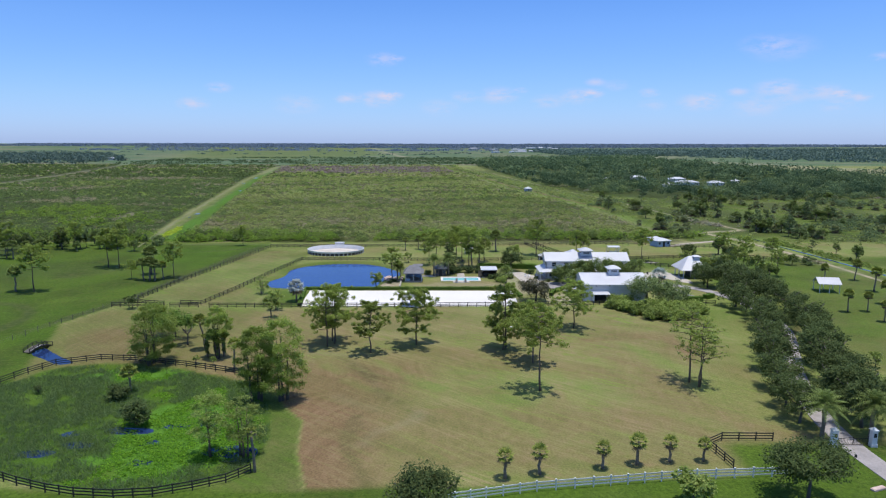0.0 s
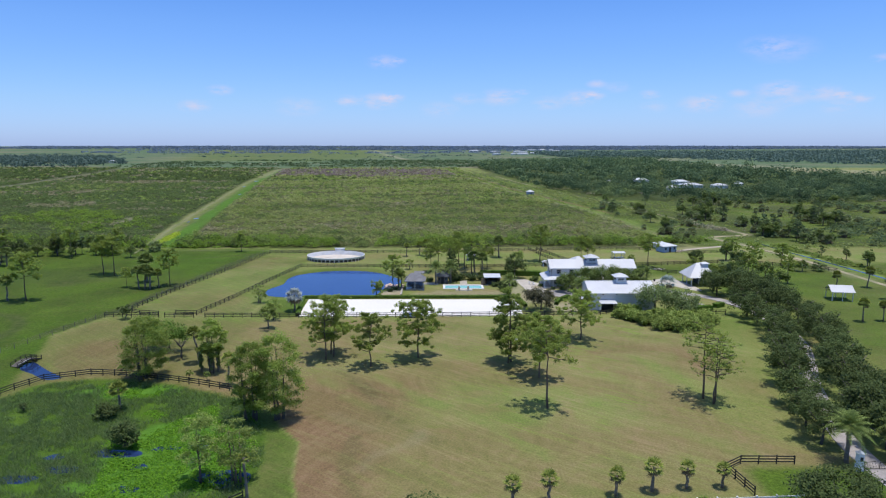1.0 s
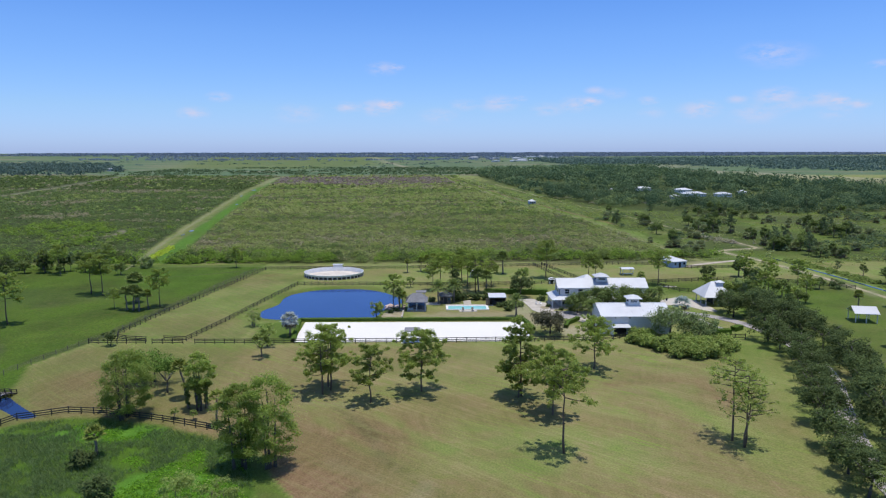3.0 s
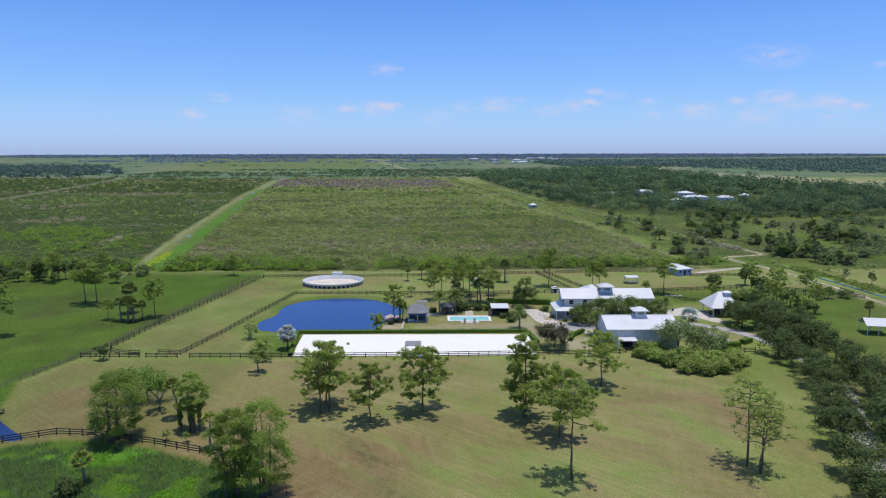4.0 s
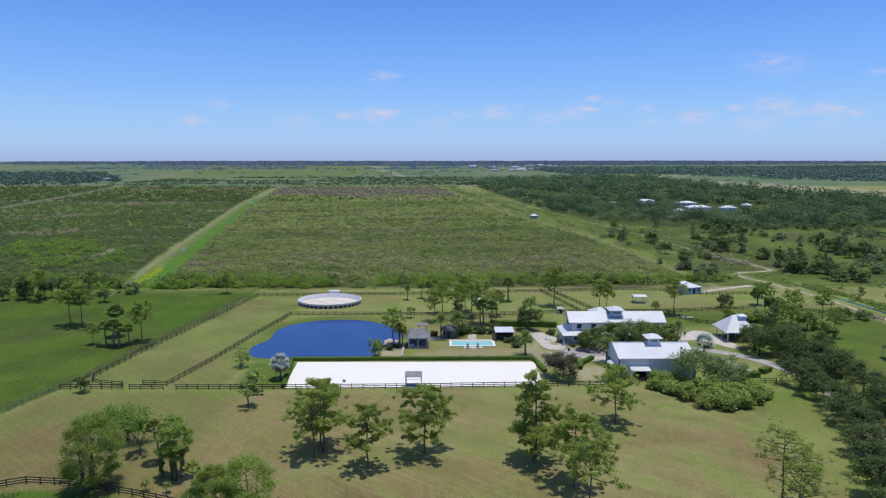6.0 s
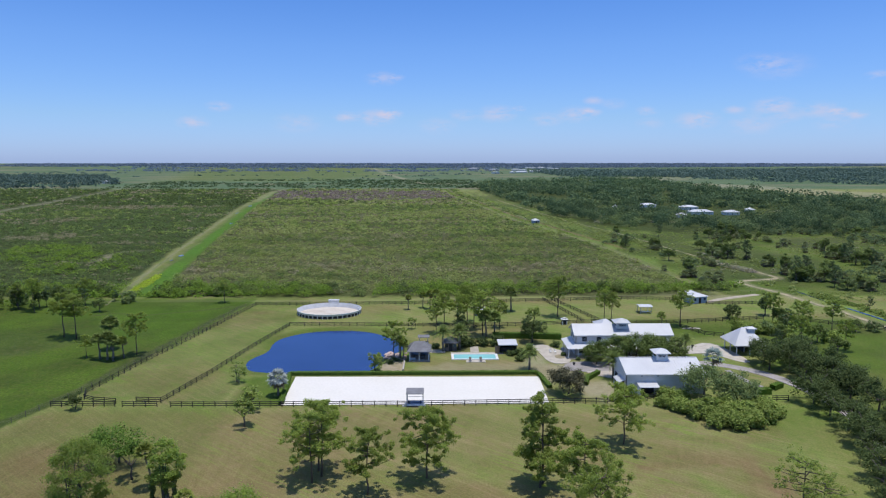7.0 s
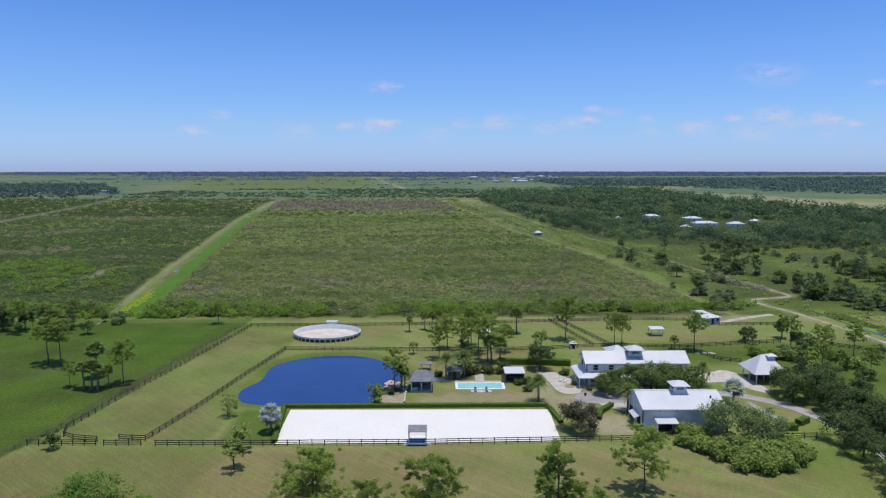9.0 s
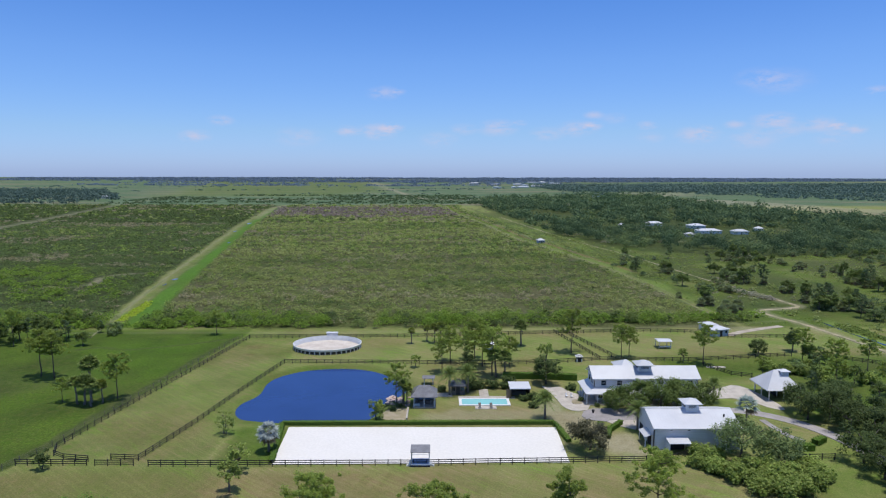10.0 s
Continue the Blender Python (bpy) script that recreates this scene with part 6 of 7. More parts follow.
for x, y, s in ((120.6, 27.4, .95), (125.0, 22.6, 1.0), (129, 27, 1.0), (131, 19, 1.0), (133, 33, .9), (106.2, -66, .9), (112, -62, .95), (114, -70, .8), (131, 8, .95)):
    put_tree(OAKS[rnd.randrange(5)], "oak_tree", "dark dense live oak near the driveway", BARK_OAK, OAK, x, y, rnd.uniform(0, 360), s, "driveway oaks")
put_tree(oak(71, 8.2, 12.2, None, .17, 70, 120, .28), "oak_tree", "spreading live oak beside the white fence", BARK_OAK, OAK, 84.2, -97.4, 0, 1, "verge oaks")
put_tree(oak(72, 8.4, 10.6, None, .17, 66, 120, .2), "oak_tree", "round live oak on the road verge", BARK_OAK, OAK, 36.4, -104.5, 0, 1, "verge oaks")
put_tree(oak(73, 5.0, 6.4, SHRUB, .22, 40, 56, .15), "verge_bush", "round light green bush on the road verge", BARK_OAK, SHRUB, 69.2, -99.0, 0, 1, "verge oaks", "bush")
for k, (x, y, h, w) in enumerate(((65.0, 6.2, 7.6, 10.0), (62.8, 49.4, 8.4, 9.2), (94.2, 1.2, 9.6, 12.6), (100.6, -1.0, 8.0, 11.0))):
    put_tree(oak(80 + k, h, w, (BRONZE, OAK, FARLIGHT, FARLIGHT)[k], .22, 58, 74, .1), "oak_tree", ("dark bronze-leaved tree beside the arena", "dark live oak in the garden", "broad olive-green tree beside the barn", "broad olive-green tree beside the barn")[k], BARK_OAK, (BRONZE, OAK, FARLIGHT, FARLIGHT)[k], x, y, 0, 1, "garden oaks")
for k, (x, y, h, w) in enumerate(((76.8, 28.2, 6.4, 8.6), (82.0, 28.6, 8.2, 10.0), (87.4, 28.8, 9.2, 10.8), (92.6, 29.0, 9.0, 10.4), (97.2, 29.0, 8.4, 9.6))):
    put_tree(oak(85 + k, h, w, SHADE, .20, 60, 84, .16), "oak_tree", "broad olive-green shade tree in front of the house", BARK_OAK, SHADE, x, y, 0, 1, "house shade trees")
# date and silver palms
DATES = [date_palm(90 + k, 6.6, 3.4, 52) for k in range(2)]
for k, (x, y, s) in enumerate(((95.6, -80.6, 1.06), (103.0, -80.4, 1.05), (78.2, 17.0, .94), (102.6, 34.9, .92), (36.2, 40.6, 1.05), (58.4, 23.8, .95), (24.6, 33.4, .9), (41.0, 42.6, 1.05))):
    put_tree(DATES[k % 2], "date_palm", "date palm with arching feather fronds", BARK_PALM, DATE, x, y, k * 50, s, "date palms", "tree", "fronds")
SILVERS = [fan_palm(95, 6.6, 2.7, 34, SILVER, .02, .26, 10, 1.0, -50, .07), fan_palm(96, 6.8, 2.9, 22, PALESILVER, .02, .26, 10, .6, -30, .055)]
for k, (x, y, s) in enumerate(((-1.8, 5.6, 1.0), (103.9, 19.6, 1.05))):
    put_tree(SILVERS[k], "silver_palm", "silver-blue fan palm on the lawn", BARK_PALM, SILVER, x, y, 0, s, "silver palms", "tree", "fronds")

# smaller trees near the arena and pond
SMALL = [oak(100 + k, 6.2, 5.0, SHRUB, .2, 26, 48, .3) for k in range(3)]
for k, (x, y, s) in enumerate(((-5.2, -3.7, 1.0), (-4.5, -12.0, 1.05), (26.6, 65.2, .7), (108, 70, .8), (66.2, 71.4, 1.1), (124.2, -49.2, .62))):
    put_tree(SMALL[k % 3], "small_tree", "small light green tree on grass", BARK_OAK, SHRUB, x, y, k * 77, s, "small lawn trees")
put_tree(oak(112, 5.4, 7.0, None, .2, 40, 60, .04), "small_tree", "dense dark round tree in the paddock", BARK_OAK, OAK, 135.4, 79.4, 0, 1, "small lawn trees")
put_tree(oak(111, 5.8, 5.2, SHRUB, .2, 34, 56, .06), "small_tree", "dense light green tree at the pond edge", BARK_OAK, SHRUB, 18.8, 22.9, 0, 1, "small lawn trees")
put_tree(cypress(109, 9.4, 5.4, 2, .1, 50, 60, OAK), "garden_tree", "tall dark tree behind the bath house", BARK_OAK, OAK, 41.7, 50.4, 0, 1, "garden oaks")
put_tree(cypress(107, 5.6, 4.8, 3, .2, 24, 22, WILLOW), "small_tree", "thin pale half-bare tree beside the pond", BARK_PALM, WILLOW, -13.8, 14.8, 0, 1, "small lawn trees")
for x, y, h, w in ((-116.7, 94, 9.5, 7.0), (-111, 97, 7.5, 6.0), (-128, 88, 9, 8), (-136, 92, 9.5, 9), (-122, 101, 7, 7)):
    put_tree(oak(int(108 - x), h, w, None, .24, 36, 60, .05), "oak_tree", "dark dense tree at the western pasture edge", BARK_OAK, OAK, x, y, 0, 1, "western trees")
put_tree(oak(106, 4.2, 3.8, OAK, .18, 20, 50, .2), "small_tree", "small dark tree at the paddock fence", BARK_OAK, OAK, -43.9, -2.4, 0, 1, "small lawn trees")
PINES = [pine(110 + k, 13.0, 9.6, .46, ((0, 0, 1),), .66) for k in range(4)]
for k, (x, y, s) in enumerate(((22.9, 32.0, .86), (36.9, 71, .88), (44.5, 74, .96), (48.6, 57, 1.1), (46.4, 66, 1.0), (54.6, 66.4, .7), (40.8, 62, .95), (34.4, 60, .8), (76, 81, 1.1), (113.4, 68.4, .95), (145.3, 71.3, .8), (145.3, 54.4, .88),
                              (-79.2, 56.2, 1.08), (-74.3, 54.2, 1.05), (-48.6, 37.5, .9), (-81.8, 17.4, 1.1), (-118, 96, .7), (-61, 34.8, .5), (-96, 100, .8), (-110, 92, .9), (-130, 80, 1.0), (-140, 64, .9),
                              (150, 40, .7), (138, 42, .75), (158, 60, .8), (-45.8, 104.6, .68), (90.4, 74.6, .82), (93, 75.6, .75), (125, 55, .5))):
    put_tree(PINES[k % 4], "pine_tree", "slender slash pine in rough grass", BARK_PINE, PINE, x, y, k * 61, s, "scattered pines")
PALMS = [fan_palm(120 + k, 7.0, 1.9, 34, lean=.04) for k in range(3)]
for k, (x, y, s) in enumerate(((24.1, 92.1, .8), (29.3, 95.4, .85), (31.9, 93.1, 1.0), (33.6, 91.9, 1.12),
                              (-50.8, 34.4, .9), (25.4, 32.4, .85), (145.6, -5.5, .9), (150.8, -5.5, .8), (148.7, -15.4, .82), (161, 2, 1.0), (168, 18, 1.1), (160, 30, .9), (172, 34, 1.0), (176, 8, .8))):
    put_tree(PALMS[k % 3], "cabbage_palm", "cabbage palm with a round head of fan fronds", BARK_PALM, PALM, x, y, k * 83, s, "cabbage palms", "tree", "fronds")

BIGPALMS = [fan_palm(125 + k, 7.6, 2.4, 34, DATE, .03, .24, 10, .95, -21, .075) for k in range(2)]
for k, (x, y, s) in enumerate(((60.9, 89.8, 1.2), (49.6, 55.4, 1.15), (52.0, 55.8, 1.05), (-54.6, 33, 1.1), (-52.4, 32, 1.0), (-56.6, 33.6, 1.0), (-58.4, 43, 1.35), (-53.6, 34.4, .9), (-87.2, 17.4, 1.05), (-122, 71, 1.0), (-126, 73, .9), (-119, 74, .9), (-129, 69, 1.0))):
    put_tree(BIGPALMS[k % 2], "cabbage_palm", "cabbage palm with a large round head of fronds", BARK_PALM, DATE, x, y, k * 83, s, "cabbage palms", "tree", "fronds")
LOWPALMS = [fan_palm(128 + k, 3.5, 2.3, 26, WILDPALM, .08, .22, 9, .5, -40, .075) for k in range(2)]

# shrubs by the barn, garden bushes and the forecourt hedges
BUSH = [shrub(130 + k, 3.6, 5.4, SHRUB, .26, 30, 80) for k in range(3)]
for k, (x, y, s) in enumerate(((84.4, -1.6, .8), (87.4, -4.0, .9), (89.6, -7.4, 1.0), (92.8, -9.2, 1.0), (96.4, -9.0, 1.05), (99.8, -7.4, 1.05), (102.8, -5.6, 1.0), (105.4, -3.6, .9), (93.2, -4.4, 1.0), (97.6, -4.2, 1.1), (88.8, 1.4, .9), (86.2, 3.4, .8), (91.4, -12.4, .9), (95.2, -13.2, 1.0), (98.8, -12.2, 1.0), (102.2, -9.8, 1.0), (105.6, -7.0, .9),
                              (130, 62, .9), (134, 60, 1.0), (138, 58, .95), (142, 62, 1.0), (139, 49, 1.1), (152, 50, 1.0))):
    put_tree(BUSH[k % 3], "broad_leaf_shrub", "broad-leaved light green shrub in a dense bank", BARK_OAK, SHRUB, x, y, k * 97, s, "shrub bank", "bush", "leaves")
GARDEN = [shrub(140 + k, 2.4, 3.2, OAK, .2, 18, 50) for k in range(2)]
for k, (x, y, s) in enumerate(((44.4, 46, 1.2), (47.8, 46.4, 1.3), (51.2, 46, 1.0), (42.2, 44.6, 1.0), (54.8, 36.4, .8), (57.4, 37.2, 1.0), (58.6, 34.6, 1.1), (60.8, 37.0, 1.0), (56.8, 31.6, .8), (68.8, 44.8, .95), (34.0, 43.6, .9), (31.2, 43.0, .8), (22.4, 29.0, .55), (23.6, 31.6, .6), (52.6, 50.6, 1.2), (41.5, 49, 1.3),
                              (72.6, 32, .5), (75.6, 32, .5), (78.8, 32, .5), (101, 33.8, .9), (102.6, 22.4, 1.0), (99.8, 20.6, .9), (69.4, 36, .6))):
    put_tree(GARDEN[k % 2], "garden_bush", "rounded dark green garden bush", BARK_OAK, OAK, x, y, k * 59, s, "garden bushes", "bush", "leaves")


def hedge(pts, w, h, label, seed):
    """A clipped hedge: a dense leafy core with sprigs standing out of it."""
    rs = np.random.RandomState(seed)
    pos, nor = [], []
    for (x0, y0), (x1, y1) in zip(pts, pts[1:]):
        ln = math.hypot(x1 - x0, y1 - y0)
        d = np.array([(x1 - x0) / ln, (y1 - y0) / ln, 0])
        s = np.array([-d[1], d[0], 0])
        n = int(ln * (w + 2 * h) * 34)
        f, u = rs.rand(n) * ln, rs.rand(n) * (w + 2 * h)
        side = np.where(u < h, -1.0, np.where(u > h + w, 1.0, 0.0))
        off = np.where(side == 0, u - h - w / 2, side * w / 2)
        z = np.where(side == 0, h, np.where(u < h, u, w + 2 * h - u))
        p = np.array([x0, y0, 0]) + f[:, None] * d + off[:, None] * s + z[:, None] * np.array([0, 0, 1])
        pos.append(p + rs.normal(size=p.shape) * .06)
        nor.append(side[:, None] * s + (side == 0)[:, None] * np.array([0, 0, 1.0]) + rs.normal(size=p.shape) * .5)
    pos, nor = np.concatenate(pos), np.concatenate(nor)
    t = thing("hedge", label, "hedge", None, "clipped hedges")
    core = ribbon(pts, w * .86, h * .95, h)
    part("hedge_core", core, HEDGE, t)
    part("leaves", leaf_mesh("leaves", pos, nor, .11 * (.7 + .6 * rs.rand(len(pos))), HEDGE, .6), HEDGE, t)


hedge([(0.2, -.2), (-2.2, 18.6), (-2.4, 20.2), (28, 20.4), (59.8, 20.6), (60.6, 16), (61.4, 10)], 1.1, .85, "clipped green hedge round the sand arena", 1)
hedge([(51.4, 54.6), (60, 54.4), (72, 53)], 1.6, 1.7, "tall clipped hedge behind the garden", 2)
hedge([(70.2, 11.8), (71.6, 16), (75.4, 20.4)], 1.1, 1.1, "clipped hedge beside the forecourt", 3)
hedge([(69.4, 16.6), (70.4, 19.6)], 1.1, 1.1, "clipped hedge beside the forecourt", 4)
hedge([(107.6, 6.2), (111.9, 6.4)], 1.7, 1.3, "boxy clipped hedge by the drive", 5)
hedge([(113.6, 8.8), (116.6, 10.8)], 1.6, 1.2, "boxy clipped hedge by the drive", 6)


# ---- wild growth that nobody could count ----
def scatter(name, label, category, mat, pts, radius, height, per, leaf, aspect, seed, low=.1):
    """One object: a leafy mound at each of pts."""
    rs = np.random.RandomState(seed)
    n = len(pts)
    r = np.repeat(radius, per)
    hh = np.repeat(height, per)
    base = np.repeat(pts, per, 0)
    a = rs.rand(n * per) * 6.283
    u = rs.rand(n * per)
    k = np.sqrt(u)
    z = hh * np.maximum(low, np.sqrt(np.maximum(0, 1 - .92 * u))) * (0.75 + .35 * rs.rand(n * per))
    pos = np.stack([base[:, 0] + np.cos(a) * r * k, base[:, 1] + np.sin(a) * r * k, base[:, 2] + z * .92], -1)
    nor = np.stack([np.cos(a) * k * .8, np.sin(a) * k * .8, np.full(n * per, .9)], -1) + rs.normal(size=(n * per, 3)) * .34
    me = leaf_mesh(name, pos, nor, np.repeat(leaf, per) * (.6 + .8 * rs.rand(n * per)), mat, aspect)
    return tagged(new(name, me), label, category, kind="stuff")


def sow(seed, n, x0, x1, y0, y1, keep):
    rs = np.random.RandomState(seed)
    x, y = rs.uniform(x0, x1, n), rs.uniform(y0, y1, n)
    ok = keep(x, y)
    x, y = x[ok], y[ok]
    return np.stack([x, y, np.zeros_like(x)], -1), rs


def alley_x(y):
    return np.interp(y, [p[1] for p in ALLEY_W], [p[0] for p in ALLEY_W])


def east_x(y):
    return np.interp(y, [p[1] for p in reversed(EAST_TRACK)], [p[0] for p in reversed(EAST_TRACK)])


in_field = lambda x, y: (np.abs(x - alley_x(y)) > 10.2) & (x < east_x(y) - 3) & (y > 120 + 3 * np.sin(x * .2)) & (line_distance(x, y, WEST_TRACK) > 10.5) & (line_distance(x, y, BRANCH) > 2.6)
FIELD_SCRUB = {"olive": (OLIVESCRUB, "low olive palmetto scrub covering the field"), "green": (GREENSCRUB, "low green palmetto scrub covering the field"),
               "grey": (GREYSCRUB, "dry grey-brown scrub scattered over the field"), "dark": (DARKSCRUB, "low dark green scrub in the field"), "purple": (PURPLESCRUB, "grey-purple scrub at the far end of the field")}
for k, (n, y0, y1, x0, x1, r, h, per, lf) in enumerate(((2900, 118, 330, -330, 150, 3.0, 2.2, 54, .38), (7000, 118, 330, -330, 150, 1.3, 1.1, 13, .36), (5200, 330, 620, -520, 135, 3.1, 2.0, 17, .80), (4200, 330, 620, -520, 135, 1.8, 1.4, 8, .70),
                                                        (5600, 620, 1040, -760, 110, 4.0, 2.2, 10, 1.5))):
    pts, rs = sow(200 + k, n, x0, x1, y0, y1, lambda x, y: in_field(x, y) & (value_noise(x * .35, y, 9, 31) > .10))
    m = len(pts)
    rad, tall = r * (.55 + .9 * rs.rand(m)), h * (.6 + .8 * rs.rand(m))
    x, y = pts[:, 0], pts[:, 1]
    west = x <= alley_x(y)
    # drifts of one kind, drawn out across the field, and single plants of another among them
    drift = .5 * value_noise(x * .22, y * .8, 11, 61) + .5 * value_noise(x * .5, y, 47, 62)
    # west is mixed darker: darker plants, and lens falloff put into colour
    pick = drift + rs.normal(size=m) * .15 - .20 * west
    dead = value_noise(x * .3, y, 21, 63) + rs.normal(size=m) * .16 + .42 * np.exp(-(((x + 360) / 110) ** 2 + ((y - 620) / 55) ** 2)) + .25 * np.exp(-((x + 92) / 18) ** 2 - ((y - 190) / 60) ** 2)
    kind = np.where(pick < .33, "dark", np.where(pick < .50, "green", "olive"))
    kind = np.where(west & (kind == "green") & (rs.rand(m) < .82), "dark", kind)
    kind = np.where(west & (kind == "olive") & (rs.rand(m) < .9), np.where(rs.rand(m) < .6, "dark", "green"), kind)
    kind = np.where(dead > .86, "grey", kind)
    kind = np.where((y > 730 + 25 * np.sin(x * .03)) & (y < 965) & ~west & (rs.rand(m) < .8), "purple", kind)
    for j, (key, (mat, label)) in enumerate(FIELD_SCRUB.items()):
        sel = kind == key
        if sel.any():
            scatter("palmetto_scrub", label, "scrub", mat, pts[sel], rad[sel], tall[sel], per, np.full(sel.sum(), lf), .5, 210 + k * 5 + j)
pts, rs = sow(216, 900, -104, -86, 126, 166, lambda x, y: (np.abs(x + 91.6 + (y - 135) * .14) < 1.0 + 2.0 * value_noise(x, y, 5, 64)))
m = len(pts)
scatter("lane_herbs", "yellow-green herbs at the end of the grassy lane", "herbs", YELLOWHERB, pts, .5 + .5 * rs.rand(m), .2 + .3 * rs.rand(m), 14, np.full(m, .24), .6, 217)
pts, rs = sow(218, 300, -232, -132, 172, 272, lambda x, y: (poly_distance(x, y, [(-226, 256), (-194, 268), (-166, 258), (-140, 180), (-176, 184)]) < 0) & (line_distance(x, y, BRANCH) > 4) & (value_noise(x, y, 12, 65) > .3))
m = len(pts)
scatter("thicket", "bright green thicket in the western scrub", "thicket", BRIGHTSCRUB, pts, 2.0 + 2.2 * rs.rand(m), 1.6 + 3.0 * rs.rand(m) ** 2, 70, np.full(m, .42), .55, 219)
pts, rs = sow(220, 460, -165, 150, 114, 134, lambda x, y: (np.abs(x - alley_x(y)) > 5) & (value_noise(x, y, 11, 9) > .30) & (y > 113 + np.maximum(0, x) * .08))
m = len(pts)
scatter("thicket", "bright green thicket along the back lane", "thicket", BRIGHTSCRUB, pts, 1.6 + 1.9 * rs.rand(m), 1.6 + 4.2 * rs.rand(m) ** 1.5, 110, np.full(m, .27), .55, 221)
pts, rs = sow(224, 120, -160, 150, 116, 132, lambda x, y: (np.abs(x - alley_x(y)) > 8) & (y > 113 + np.maximum(0, x) * .08))
m = len(pts)
scatter("thicket", "dark green bushes along the back lane", "thicket", OAK, pts, 1.8 + 1.6 * rs.rand(m), 2.2 + 2.8 * rs.rand(m), 120, np.full(m, .36), .55, 225)
for k, (n, mat, label) in enumerate(((46, BRIGHTSCRUB, "large round bright green bushes along the back lane"), (20, SHADE, "large round dark green bushes along the back lane"))):
    pts, rs = sow(274 + k, n * 2, -160, 165, 115, 128, lambda x, y: (np.abs(x - alley_x(y)) > 9) & (y > 114 + np.maximum(0, x) * .08))
    pts = pts[:n]
    m = len(pts)
    scatter("thicket", label, "thicket", mat, pts, 2.4 + 1.6 * rs.rand(m), 2.8 + 2.2 * rs.rand(m), 420, np.full(m, .30), .55, 276 + k, .02)
pts, rs = sow(222, 1500, -420, -112, 60, 330, lambda x, y: (np.abs(x - alley_x(y)) > 14) & (value_noise(x, y, 34, 12) > np.where(y < 240, .60, .80)))
m = len(pts)
scatter("thicket", "bright green thicket in the western scrub", "thicket", BRIGHTSCRUB, pts, 1.8 + 2.0 * rs.rand(m), 1.6 + 2.6 * rs.rand(m) ** 2, 50, np.full(m, .5), .55, 223)
# brush on the canal banks and rough ground to the east
pts, rs = sow(226, 4200, 118, 420, 110, 640, lambda x, y: (x > east_x(y) + 3) & (line_distance(x, y, CANAL_ROAD) > 3.2) & ((np.abs(line_distance(x, y, CANAL_ROAD) - 9) < 2.4) | (value_noise(x, y, 26, 33) > .60)))
m = len(pts)
scatter("rough_brush", "olive brush on rough ground beside the canal road", "brush", SCRUBLEAF, pts, .9 + 1.3 * rs.rand(m), .5 + 1.5 * rs.rand(m) ** 2, 26, np.full(m, .46), .5, 227)
pts, rs = sow(228, 700, 140, 440, 118, 345, lambda x, y: (x > east_x(y) + 8) & (line_distance(x, y, CANAL_ROAD) > 6) & (value_noise(x, y, 30, 22) > .60))
m = len(pts)
scatter("thicket", "dark mixed thicket on the rough ground", "thicket", FARLEAF, pts, 1.8 + 2.4 * rs.rand(m), 1.8 + 3.4 * rs.rand(m) ** 1.5, 100, np.full(m, .5), .55, 229)

pts, rs = sow(234, 5200, 140, 420, 105, 345, lambda x, y: (x > east_x(y) + 4) & (line_distance(x, y, CANAL_ROAD) > 2.4) & (value_noise(x * .6, y, 15, 36) > .38))
m = len(pts)
scatter("rough_grass", "rough green tussock grass east of the canal road", "grass", GREENSCRUB, pts, .6 + .9 * rs.rand(m), .25 + .55 * rs.rand(m) ** 2, 11, np.full(m, .30), .45, 235)
# grass, dry stalks and bushes in bands along the strip between the field and the woods
for k, (n, lo, hi, mat, tall, label) in enumerate(((2600, 3, 7.5, GREENSCRUB, .5, "bright green tussock grass along the field lane"), (1500, 8, 10.5, GREYSCRUB, .8, "dry brown stalks along the old ditch"), (1500, 11, 20, DARKSCRUB, .7, "dark rough grass beside the canal road"), (800, 17, 27, GREENSCRUB, 1.4, "green bushes on the canal bank"), (420, 9, 27, OLIVESCRUB, 1.6, "olive bushes on the canal bank"))):
    pts, rs = sow(290 + k, n * 2, 0, 60, 300, 1050, lambda x, y: (x > lo) & (x < hi) & (value_noise(x * 2.5, y * .3, 9, 90 + k) > .40))
    pts[:, 0] = east_x(pts[:, 1]) + pts[:, 0] * (.75 + .5 * value_noise(pts[:, 1], pts[:, 1], 60, 95))
    pts = pts[line_distance(pts[:, 0], pts[:, 1], CANAL_ROAD) > 2.2]
    m = len(pts)
    far_off = .7 + pts[:, 1] / 700
    scatter("rough_brush", label, "brush", mat, pts, (.6 + .9 * rs.rand(m)) * far_off, (.2 + tall * rs.rand(m) ** 2) * far_off, 10, .42 * far_off, .5, 296 + k)
BRUSH_LINE = [(140, 480), (152, 380), (163, 304), (166, 273), (167, 230), (174, 208), (181, 186), (186, 170)]
